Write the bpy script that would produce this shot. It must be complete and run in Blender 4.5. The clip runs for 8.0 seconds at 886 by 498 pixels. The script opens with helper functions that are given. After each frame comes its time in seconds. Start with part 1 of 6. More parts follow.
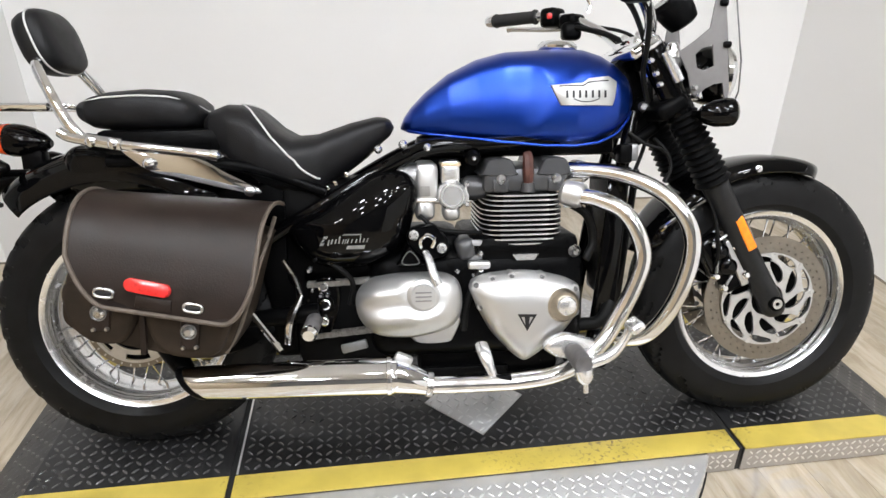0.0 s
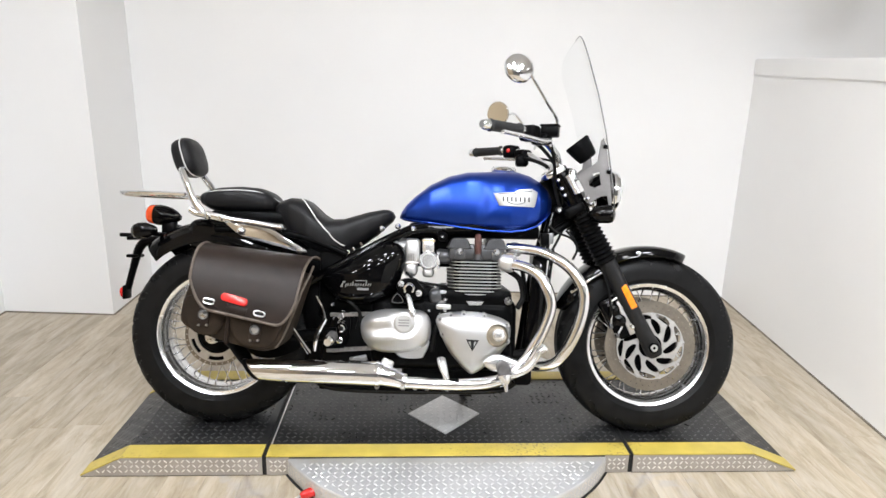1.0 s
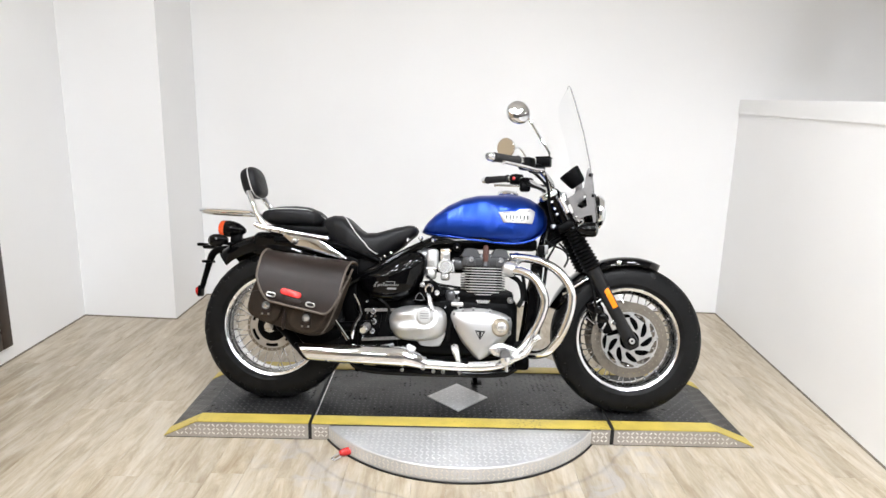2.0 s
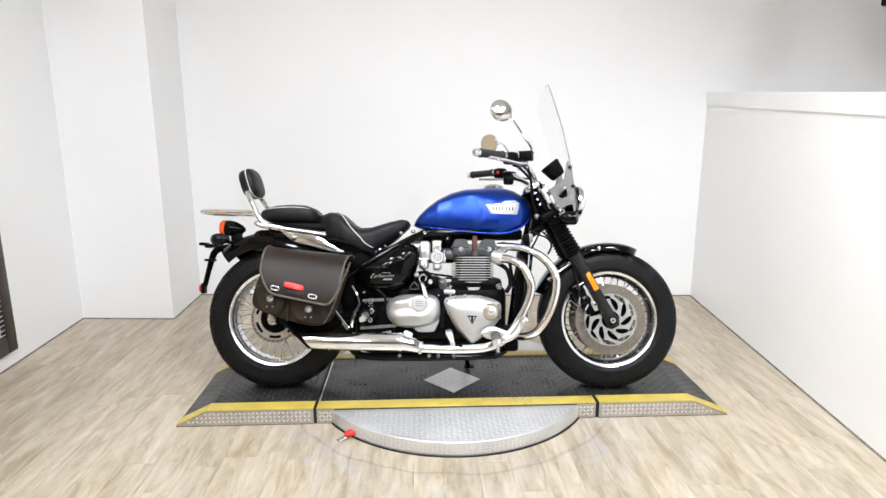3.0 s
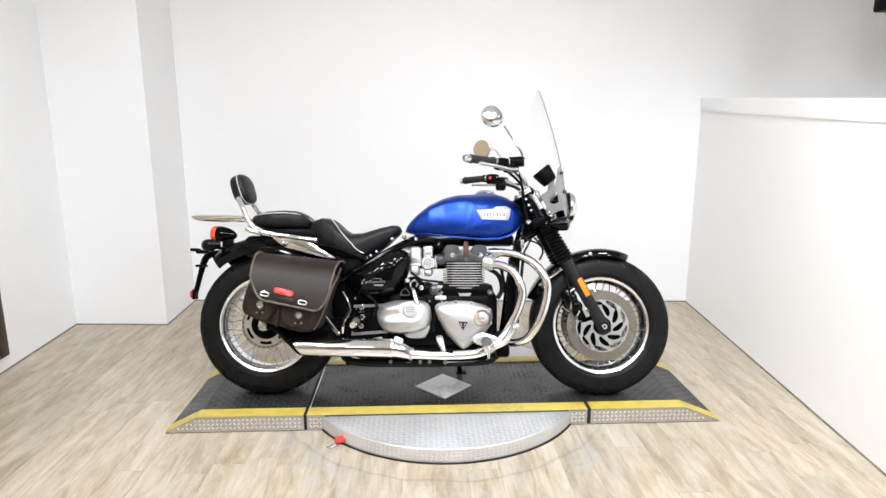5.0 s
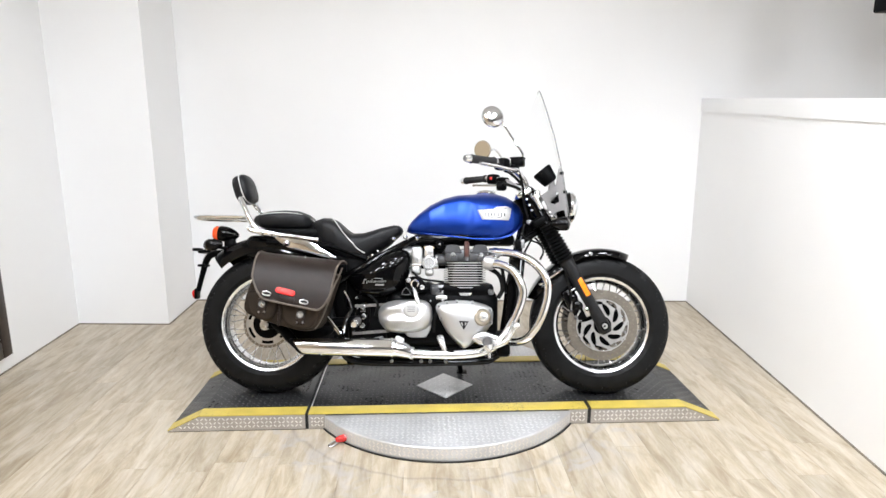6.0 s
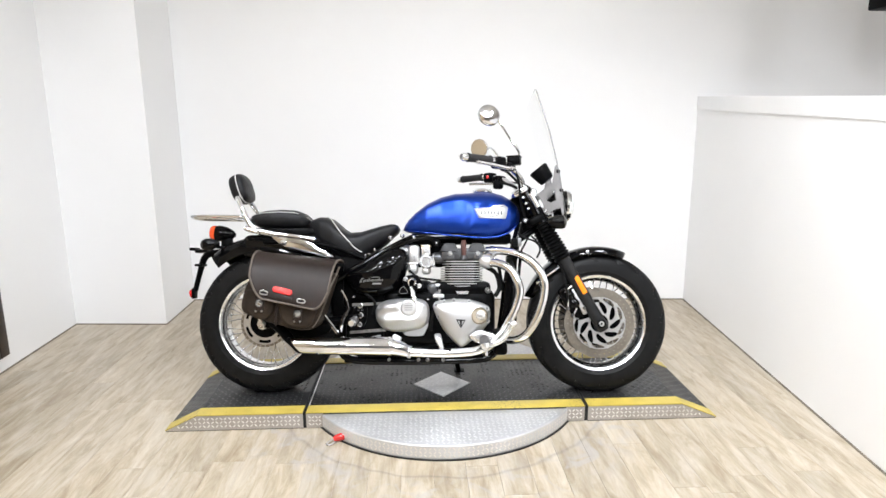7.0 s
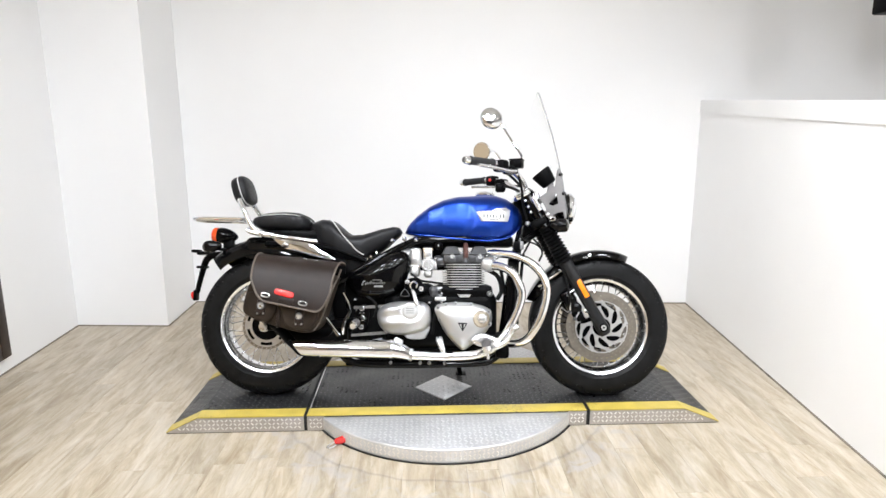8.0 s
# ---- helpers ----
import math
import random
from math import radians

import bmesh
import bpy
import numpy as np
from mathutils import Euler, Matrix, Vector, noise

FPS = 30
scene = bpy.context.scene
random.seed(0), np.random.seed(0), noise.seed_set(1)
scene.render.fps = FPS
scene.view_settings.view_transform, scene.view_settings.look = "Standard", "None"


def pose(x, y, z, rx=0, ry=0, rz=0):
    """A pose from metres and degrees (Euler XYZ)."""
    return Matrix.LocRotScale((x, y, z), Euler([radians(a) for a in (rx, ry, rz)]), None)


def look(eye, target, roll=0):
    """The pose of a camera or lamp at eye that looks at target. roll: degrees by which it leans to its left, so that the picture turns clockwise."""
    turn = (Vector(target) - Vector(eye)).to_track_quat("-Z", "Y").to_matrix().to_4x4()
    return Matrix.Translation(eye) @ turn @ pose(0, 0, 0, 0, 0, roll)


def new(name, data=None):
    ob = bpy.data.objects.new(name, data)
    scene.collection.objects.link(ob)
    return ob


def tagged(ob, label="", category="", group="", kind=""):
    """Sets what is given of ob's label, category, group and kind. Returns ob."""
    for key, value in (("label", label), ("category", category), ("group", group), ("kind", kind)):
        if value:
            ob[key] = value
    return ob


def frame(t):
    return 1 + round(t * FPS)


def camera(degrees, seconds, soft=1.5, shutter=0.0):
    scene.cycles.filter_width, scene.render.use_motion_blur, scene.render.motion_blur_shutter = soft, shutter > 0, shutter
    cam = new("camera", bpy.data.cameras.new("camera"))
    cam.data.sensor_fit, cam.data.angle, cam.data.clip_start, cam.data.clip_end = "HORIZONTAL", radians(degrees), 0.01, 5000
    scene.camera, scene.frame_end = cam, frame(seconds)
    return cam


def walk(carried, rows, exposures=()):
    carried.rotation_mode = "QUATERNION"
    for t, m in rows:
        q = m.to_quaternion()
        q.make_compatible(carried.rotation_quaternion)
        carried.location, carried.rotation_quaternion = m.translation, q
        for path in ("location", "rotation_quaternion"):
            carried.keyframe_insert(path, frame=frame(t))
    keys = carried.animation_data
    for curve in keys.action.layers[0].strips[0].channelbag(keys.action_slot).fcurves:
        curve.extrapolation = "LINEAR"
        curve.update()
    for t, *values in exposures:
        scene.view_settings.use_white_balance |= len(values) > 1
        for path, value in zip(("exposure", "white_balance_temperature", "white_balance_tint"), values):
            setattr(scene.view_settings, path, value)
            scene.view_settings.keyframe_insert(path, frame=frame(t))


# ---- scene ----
cam = camera(71.8, 8.0)
PATH = [
    (0, (-0.213, -1.294, 1.16), (0.025, 0.491, 0.289), 0.2),
    (0.1, (-0.182, -1.399, 1.162), (0.017, 0.397, 0.303), -0.4),
    (0.3, (-0.15, -1.527, 1.19), (0.0, 0.281, 0.361), -0.6),
    (0.5, (-0.144, -1.687, 1.184), (-0.057, 0.165, 0.434), 0.0),
    (1, (-0.083, -2.04, 1.254), (0.0205, -0.111, 0.737), 1.45),
    (1.5, (-0.08, -2.33, 1.292), (-0.033, -0.38, 0.852), 1.0),
    (1.7, (-0.052, -2.416, 1.28), (-0.042, -0.46, 0.861), 1.8),
    (2.8, (-0.099, -2.68, 1.297), (-0.035, -0.724, 0.873), -0.5),
    (3, (-0.109, -2.687, 1.293), (-0.027, -0.735, 0.865), -0.1),
    (3.5, (-0.098, -2.674, 1.298), (-0.035, -0.718, 0.885), -0.5),
    (4, (-0.082, -2.665, 1.295), (-0.023, -0.71, 0.879), -0.3),
    (4.5, (-0.07, -2.671, 1.294), (0.011, -0.718, 0.871), -0.1),
    (4.7, (-0.069, -2.676, 1.294), (0.014, -0.722, 0.883), -0.1),
    (5.8, (-0.067, -2.696, 1.293), (0.006, -0.74, 0.883), -0.1),
    (6, (-0.067, -2.696, 1.293), (0.01, -0.74, 0.884), -0.1),
    (6.5, (-0.063, -2.699, 1.294), (0.01, -0.742, 0.884), -0.4),
    (7, (-0.063, -2.701, 1.292), (0.021, -0.746, 0.88), -0.3),
    (7.5, (-0.063, -2.701, 1.291), (0.015, -0.744, 0.888), -0.2),
    (8, (-0.062, -2.697, 1.292), (0.015, -0.74, 0.889), -0.1),
]
EXPOSURES = [(0, -0.22, 6650, 10), (0.5, -0.17, 6650, 10), (1, -0.09, 6600, 10), (1.5, -0.05, 6600, 10), (3, 0.0, 6500, 10), (4.5, 0.03, 6500, 10), (6, 0.06, 6500, 10), (8, 0.06, 6500, 10)]
walk(cam, [(t, look(eye, target, roll)) for t, eye, target, roll in PATH], EXPOSURES)

# ---- light ----
world = bpy.data.worlds.new("world")
scene.world = world
world.use_nodes = True
world.node_tree.nodes["Background"].inputs[0].default_value = (0.9, 0.93, 1.0, 1)
world.node_tree.nodes["Background"].inputs[1].default_value = 0.25
LAMP = 145.0
SPOT = 20.0


# ---- materials ----
def mat(name, color, rough=0.5, metal=0.0, coat=0.0, spec=0.5, noise_scale=0.0, noise_amt=0.0, bump=0.0, bump_scale=200.0, rough_amt=0.0, detail=6.0, coat_rough=0.05):
    m = bpy.data.materials.new(name)
    m.use_nodes = True
    nt = m.node_tree
    p = nt.nodes["Principled BSDF"]
    p.inputs["Base Color"].default_value = (*color, 1)
    p.inputs["Roughness"].default_value = rough
    p.inputs["Metallic"].default_value = metal
    p.inputs["Coat Weight"].default_value = coat
    p.inputs["Coat Roughness"].default_value = coat_rough
    p.inputs["Specular IOR Level"].default_value = spec
    tc = nt.nodes.new("ShaderNodeTexCoord")
    if noise_scale:
        n = nt.nodes.new("ShaderNodeTexNoise")
        n.inputs["Scale"].default_value = noise_scale
        n.inputs["Detail"].default_value = detail
        nt.links.new(tc.outputs["Object"], n.inputs["Vector"])
        if noise_amt:
            r = nt.nodes.new("ShaderNodeMapRange")
            r.inputs["From Min"].default_value, r.inputs["From Max"].default_value = 0.3, 0.7
            r.inputs["To Min"].default_value, r.inputs["To Max"].default_value = 1 - noise_amt, 1 + noise_amt
            nt.links.new(n.outputs["Fac"], r.inputs["Value"])
            x = nt.nodes.new("ShaderNodeVectorMath")
            x.operation = "SCALE"
            x.inputs[0].default_value = color
            nt.links.new(r.outputs["Result"], x.inputs["Scale"])
            nt.links.new(x.outputs["Vector"], p.inputs["Base Color"])
        if rough_amt:
            q = nt.nodes.new("ShaderNodeMapRange")
            q.inputs["From Min"].default_value, q.inputs["From Max"].default_value = 0.3, 0.7
            q.inputs["To Min"].default_value, q.inputs["To Max"].default_value = max(0.02, rough - rough_amt), rough + rough_amt
            nt.links.new(n.outputs["Fac"], q.inputs["Value"])
            nt.links.new(q.outputs["Result"], p.inputs["Roughness"])
    if bump:
        b = nt.nodes.new("ShaderNodeTexNoise")
        b.inputs["Scale"].default_value = bump_scale
        b.inputs["Detail"].default_value = 4
        nt.links.new(tc.outputs["Object"], b.inputs["Vector"])
        k = nt.nodes.new("ShaderNodeBump")
        k.inputs["Strength"].default_value = bump
        k.inputs["Distance"].default_value = 0.002
        nt.links.new(b.outputs["Fac"], k.inputs["Height"])
        nt.links.new(k.outputs["Normal"], p.inputs["Normal"])
    return m


CHROME = mat("chrome", (0.82, 0.835, 0.86), 0.05, 1.0, noise_scale=40, rough_amt=0.025)
RIM_CHROME = mat("dusty rim chrome", (0.86, 0.865, 0.875), 0.24, 1.0, noise_scale=40, rough_amt=0.05)
SOFT_CHROME = mat("smeared tube chrome", (0.86, 0.865, 0.875), 0.13, 1.0, noise_scale=30, rough_amt=0.06)
STEEL = mat("brushed steel", (0.62, 0.62, 0.62), 0.3, 1.0, noise_scale=60, noise_amt=0.06, rough_amt=0.08)
ALUMINIUM = mat("satin cast aluminium", (0.64, 0.64, 0.64), 0.43, 0.9, noise_scale=5, noise_amt=0.03, rough_amt=0.04, bump=0.03, bump_scale=300)
FIN_EDGE = mat("machined fin edge", (0.82, 0.82, 0.82), 0.3, 0.8, noise_scale=40, noise_amt=0.04)
DULL_ALUMINIUM = mat("dull grey casting", (0.25, 0.25, 0.255), 0.45, 0.85, noise_scale=60, noise_amt=0.1, bump=0.08, bump_scale=500)
GREY_COVER = mat("grey rocker cover paint", (0.075, 0.076, 0.08), 0.35, 0.5, noise_scale=60, noise_amt=0.08)
LEVER = mat("polished lever alloy", (0.8, 0.8, 0.8), 0.25, 0.8, noise_scale=60, noise_amt=0.05)
BLACK = mat("black gloss paint", (0.0015, 0.0015, 0.0017), 0.08, 0.0, coat=0.25, spec=0.08, noise_scale=30, rough_amt=0.03, coat_rough=0.03)
SATIN_BLACK = mat("satin black paint", (0.002, 0.002, 0.0022), 0.34, 0.0, spec=0.05, noise_scale=70, noise_amt=0.25, rough_amt=0.08, bump=0.05, bump_scale=600)
PLASTIC = mat("black plastic", (0.0025, 0.0025, 0.0027), 0.48, 0.0, spec=0.06, noise_scale=80, noise_amt=0.2, bump=0.08, bump_scale=700)
GAITER = mat("black gaiter rubber", (0.003, 0.003, 0.0032), 0.5, 0.0, spec=0.1, noise_scale=60, noise_amt=0.25, bump=0.1, bump_scale=500)
TYRE = mat("tyre rubber", (0.0065, 0.0065, 0.0067), 0.43, 0.0, spec=0.14, noise_scale=25, noise_amt=0.3, rough_amt=0.1, bump=0.12, bump_scale=400)
# Greyer than the other satin black, to stand in for the legs' highlights.
FORK = mat("worn satin black fork casting", (0.012, 0.012, 0.0125), 0.4, 0.0, spec=0.25, noise_scale=40, noise_amt=0.25, rough_amt=0.06)
NEAR_OUTLINE = mat("grey cut screen edge", (0.12, 0.12, 0.122), 0.35)
LEATHER = mat("black seat vinyl", (0.008, 0.008, 0.0088), 0.45, 0.0, spec=0.22, noise_scale=30, noise_amt=0.2, rough_amt=0.06, bump=0.25, bump_scale=420)
BROWN_LEATHER = mat("dark brown oiled leather", (0.0145, 0.0085, 0.0062), 0.45, 0.0, spec=0.31, noise_scale=14, noise_amt=0.28, rough_amt=0.06, bump=0.22, bump_scale=330)
BROWN_SUEDE = mat("dark brown canvas", (0.028, 0.02, 0.014), 0.75, 0.0, spec=0.15, noise_scale=22, noise_amt=0.25, bump=0.3, bump_scale=600)
GRIP = mat("ribbed grip rubber", (0.016, 0.016, 0.0165), 0.6, 0.0, spec=0.3, noise_scale=60, noise_amt=0.2, bump=0.2, bump_scale=300)
TAN_EDGE = mat("worn tan leather edging", (0.095, 0.074, 0.058), 0.6, 0.0, noise_scale=60, noise_amt=0.25, bump=0.2, bump_scale=500)
PIPING = mat("pale grey piping", (0.55, 0.55, 0.54), 0.5, 0.0, noise_scale=90, noise_amt=0.1)
RED_LENS = mat("red plastic lens", (0.6, 0.022, 0.02), 0.25, 0.0, coat=0.5, noise_scale=160, noise_amt=0.25)
ORANGE_RED = mat("orange red tail lens", (0.9, 0.1, 0.02), 0.15, 0.0, coat=0.7, noise_scale=70, noise_amt=0.1)
AMBER = mat("amber reflector", (0.95, 0.25, 0.008), 0.25, 0.0, coat=0.4, noise_scale=90, noise_amt=0.12)
COPPER = mat("reddish plug cap rubber", (0.06, 0.018, 0.012), 0.5, 0.0, noise_scale=70, noise_amt=0.2)
CREAM = mat("cream plastic ring", (0.6, 0.47, 0.3), 0.45, 0.0, noise_scale=70, noise_amt=0.1)
BRASS = mat("tan anodised ring", (0.6, 0.52, 0.4), 0.3, 1.0, noise_scale=70, noise_amt=0.1)
RUBBER_GREY = mat("grey peg rubber", (0.09, 0.085, 0.085), 0.6, 0.0, noise_scale=60, noise_amt=0.2, bump=0.15, bump_scale=500)
MIRROR = mat("mirror glass", (0.85, 0.84, 0.82), 0.02, 1.0)
DISC_STEEL = mat("brake disc steel", (0.25, 0.225, 0.19), 0.38, 1.0, noise_scale=50, noise_amt=0.1, rough_amt=0.08)
CARRIER = mat("silver disc carrier", (0.58, 0.58, 0.58), 0.3, 0.9, noise_scale=50, noise_amt=0.06)
CHAIN = mat("chain steel", (0.3, 0.29, 0.28), 0.4, 1.0, noise_scale=120, noise_amt=0.25)
BRACKET = mat("grey satin bracket", (0.14, 0.133, 0.13), 0.5, 0.3, noise_scale=60, noise_amt=0.06)
BADGE_INK = mat("dark badge lettering", (0.008, 0.008, 0.009), 0.4)
DARK_STEM = mat("black rubber cable", (0.005, 0.005, 0.005), 0.5, spec=0.12, noise_scale=90, noise_amt=0.2)


def blue_paint():
    m = mat("blue metallic paint", (0.006, 0.045, 0.36), 0.36, 0.95, coat=0.45, coat_rough=0.28)
    nt = m.node_tree
    p = nt.nodes["Principled BSDF"]
    tc = nt.nodes.new("ShaderNodeTexCoord")
    n = nt.nodes.new("ShaderNodeTexNoise")
    n.inputs["Scale"].default_value = 2600
    nt.links.new(tc.outputs["Object"], n.inputs["Vector"])
    r = nt.nodes.new("ShaderNodeValToRGB")
    r.color_ramp.elements[0].position, r.color_ramp.elements[0].color = 0.35, (0.001, 0.028, 0.25, 1)
    r.color_ramp.elements[1].position, r.color_ramp.elements[1].color = 0.7, (0.002, 0.058, 0.44, 1)
    nt.links.new(n.outputs["Fac"], r.inputs["Fac"])
    nt.links.new(r.outputs["Color"], p.inputs["Base Color"])
    return m


BLUE = blue_paint()


def clear_screen():
    m = mat("clear polycarbonate", (0.96, 0.965, 0.965), 0.0)
    p = m.node_tree.nodes["Principled BSDF"]
    p.inputs["Transmission Weight"].default_value = 1.0
    p.inputs["IOR"].default_value = 1.04
    return m


CLEAR = clear_screen()
GLASSY = mat("clear lens", (0.75, 0.76, 0.77), 0.05, 0.3, coat=1.0)


def wall_paint(name, color):
    m = mat(name, color, 0.6, noise_scale=1.3, noise_amt=0.015, bump=0.12, bump_scale=260)
    return m


WHITE_WALL = wall_paint("white wall paint", (0.865, 0.86, 0.855))
CREAM_WALL = wall_paint("beige wall paint", (0.46, 0.44, 0.42))
SHOWROOM_WALL = wall_paint("dark showroom wall", (0.13, 0.125, 0.12))
TAN_WALL = wall_paint("tan wall paint", (0.36, 0.28, 0.185))
TRIM_WHITE = mat("white gloss trim", (0.83, 0.825, 0.82), 0.35, noise_scale=3, noise_amt=0.02)
CEILING = wall_paint("ceiling tile", (0.8, 0.795, 0.785))
DARK_WOOD = mat("dark stained wood", (0.028, 0.018, 0.014), 0.4, noise_scale=18, noise_amt=0.35, bump=0.15, bump_scale=120)
LOUVRE = mat("pale louvre slats", (0.66, 0.66, 0.66), 0.45, noise_scale=9, noise_amt=0.05)


def plank_vinyl():
    m = bpy.data.materials.new("washed oak vinyl plank")
    m.use_nodes = True
    nt = m.node_tree
    p = nt.nodes["Principled BSDF"]
    info = nt.nodes.new("ShaderNodeObjectInfo")
    geo = nt.nodes.new("ShaderNodeNewGeometry")
    off = nt.nodes.new("ShaderNodeVectorMath")
    off.operation = "MULTIPLY_ADD"
    comb = nt.nodes.new("ShaderNodeCombineXYZ")
    for i in range(3):
        nt.links.new(info.outputs["Random"], comb.inputs[i])
    off.inputs[1].default_value = (37.0, 91.0, 13.0)
    nt.links.new(comb.outputs[0], off.inputs[0])
    nt.links.new(geo.outputs["Position"], off.inputs[2])

    def noise_node(scale, size, detail=8, rough=0.6, dist=0.0):
        v = nt.nodes.new("ShaderNodeVectorMath")
        v.operation = "MULTIPLY"
        v.inputs[1].default_value = scale
        nt.links.new(off.outputs[0], v.inputs[0])
        n = nt.nodes.new("ShaderNodeTexNoise")
        n.inputs["Scale"].default_value = size
        n.inputs["Detail"].default_value = detail
        n.inputs["Roughness"].default_value = rough
        n.inputs["Distortion"].default_value = dist
        nt.links.new(v.outputs[0], n.inputs["Vector"])
        return n

    broad = noise_node((1.5, 0.28, 1.0), 15.0, 8, 0.66, 0.5)
    fine = noise_node((1.0, 0.09, 1.0), 60.0, 8, 0.65, 0.4)
    ramp = nt.nodes.new("ShaderNodeValToRGB")
    e = ramp.color_ramp.elements
    e[0].position, e[0].color = 0.28, (0.262, 0.195, 0.116, 1)
    e[1].position, e[1].color = 0.74, (0.565, 0.515, 0.437, 1)
    mid = e.new(0.5)
    mid.color = (0.43, 0.364, 0.267, 1)
    nt.links.new(broad.outputs["Fac"], ramp.inputs["Fac"])
    grain = nt.nodes.new("ShaderNodeMapRange")
    grain.inputs["From Min"].default_value, grain.inputs["From Max"].default_value = 0.32, 0.68
    grain.inputs["To Min"].default_value, grain.inputs["To Max"].default_value = 0.9, 1.08
    nt.links.new(fine.outputs["Fac"], grain.inputs["Value"])
    tone = nt.nodes.new("ShaderNodeMapRange")
    tone.inputs["To Min"].default_value, tone.inputs["To Max"].default_value = 0.9, 1.08
    nt.links.new(info.outputs["Random"], tone.inputs["Value"])
    mul = nt.nodes.new("ShaderNodeMath")
    mul.operation = "MULTIPLY"
    nt.links.new(grain.outputs[0], mul.inputs[0])
    nt.links.new(tone.outputs[0], mul.inputs[1])
    # worn ring where the turntable skirt has dragged over the boards
    sub = nt.nodes.new("ShaderNodeVectorMath")
    sub.operation = "SUBTRACT"
    sub.inputs[1].default_value = (0.05, 0.085, 0.0)
    nt.links.new(geo.outputs["Position"], sub.inputs[0])
    ln = nt.nodes.new("ShaderNodeVectorMath")
    ln.operation = "LENGTH"
    nt.links.new(sub.outputs[0], ln.inputs[0])
    scuff = nt.nodes.new("ShaderNodeTexNoise")
    scuff.inputs["Scale"].default_value = 5.0
    nt.links.new(geo.outputs["Position"], scuff.inputs["Vector"])
    dist = nt.nodes.new("ShaderNodeMath")
    dist.operation = "MULTIPLY_ADD"
    dist.inputs[1].default_value = 0.07
    nt.links.new(scuff.outputs["Fac"], dist.inputs[0])
    nt.links.new(ln.outputs["Value"], dist.inputs[2])
    ring = nt.nodes.new("ShaderNodeValToRGB")
    r = ring.color_ramp.elements
    r[0].position, r[0].color = 0.776, (1, 1, 1, 1)
    r[1].position, r[1].color = 0.8, (1, 1, 1, 1)
    for pos, val in ((0.782, 0.86), (0.787, 0.7), (0.791, 0.84)):
        k = r.new(pos)
        k.color = (val, val, val * 1.05, 1)
    nt.links.new(dist.outputs[0], ring.inputs["Fac"])
    s1 = nt.nodes.new("ShaderNodeVectorMath")
    s1.operation = "SCALE"
    nt.links.new(ramp.outputs["Color"], s1.inputs[0])
    nt.links.new(mul.outputs[0], s1.inputs["Scale"])
    s2 = nt.nodes.new("ShaderNodeVectorMath")
    s2.operation = "MULTIPLY"
    nt.links.new(s1.outputs[0], s2.inputs[0])
    nt.links.new(ring.outputs["Color"], s2.inputs[1])
    # grey smudges trodden in round the turntable
    band = nt.nodes.new("ShaderNodeValToRGB")
    b0 = band.color_ramp.elements
    b0[0].position, b0[0].color = 0.66, (0, 0, 0, 1)
    b0[1].position, b0[1].color = 1.0, (0, 0, 0, 1)
    mid_band = b0.new(0.82)
    mid_band.color = (1, 1, 1, 1)
    nt.links.new(ln.outputs["Value"], band.inputs["Fac"])
    smear = nt.nodes.new("ShaderNodeTexNoise")
    smear.inputs["Scale"].default_value = 7.0
    smear.inputs["Detail"].default_value = 7
    smear.inputs["Distortion"].default_value = 1.4
    nt.links.new(geo.outputs["Position"], smear.inputs["Vector"])
    cut = nt.nodes.new("ShaderNodeMapRange")
    cut.inputs["From Min"].default_value, cut.inputs["From Max"].default_value = 0.5, 0.66
    cut.inputs["To Max"].default_value = 0.65
    nt.links.new(smear.outputs["Fac"], cut.inputs["Value"])
    amount = nt.nodes.new("ShaderNodeMath")
    amount.operation = "MULTIPLY"
    nt.links.new(cut.outputs[0], amount.inputs[0])
    nt.links.new(band.outputs["Color"], amount.inputs[1])
    smudge = nt.nodes.new("ShaderNodeMix")
    smudge.data_type = "RGBA"
    nt.links.new(amount.outputs[0], smudge.inputs[0])
    nt.links.new(s2.outputs[0], smudge.inputs[6])
    smudge.inputs[7].default_value = (0.4, 0.39, 0.4, 1)
    nt.links.new(smudge.outputs[2], p.inputs["Base Color"])
    rr = nt.nodes.new("ShaderNodeMapRange")
    rr.inputs["To Min"].default_value, rr.inputs["To Max"].default_value = 0.32, 0.46
    p.inputs["Specular IOR Level"].default_value = 0.75
    nt.links.new(broad.outputs["Fac"], rr.inputs["Value"])
    nt.links.new(rr.outputs[0], p.inputs["Roughness"])
    b = nt.nodes.new("ShaderNodeBump")
    b.inputs["Strength"].default_value = 0.12
    b.inputs["Distance"].default_value = 0.002
    nt.links.new(fine.outputs["Fac"], b.inputs["Height"])
    nt.links.new(b.outputs["Normal"], p.inputs["Normal"])
    return m


PLANK = plank_vinyl()
SUBFLOOR = mat("dark subfloor", (0.07, 0.055, 0.04), 0.8, noise_scale=20, noise_amt=0.2)
TREAD = mat("bare tread plate", (0.76, 0.76, 0.76), 0.38, 0.7, noise_scale=6, noise_amt=0.06, rough_amt=0.08)
PLATE = mat("worn plate between the treads", (0.64, 0.64, 0.645), 0.45, 0.6, noise_scale=7, noise_amt=0.1, rough_amt=0.08)
SKIRT = mat("scuffed tread plate skirt", (0.4, 0.372, 0.34), 0.5, 0.45, noise_scale=10, noise_amt=0.12, rough_amt=0.1)
SKIRT_BAR = mat("rubbed tread bars of the skirts", (0.74, 0.71, 0.67), 0.42, 0.6, noise_scale=12, noise_amt=0.1, rough_amt=0.08)
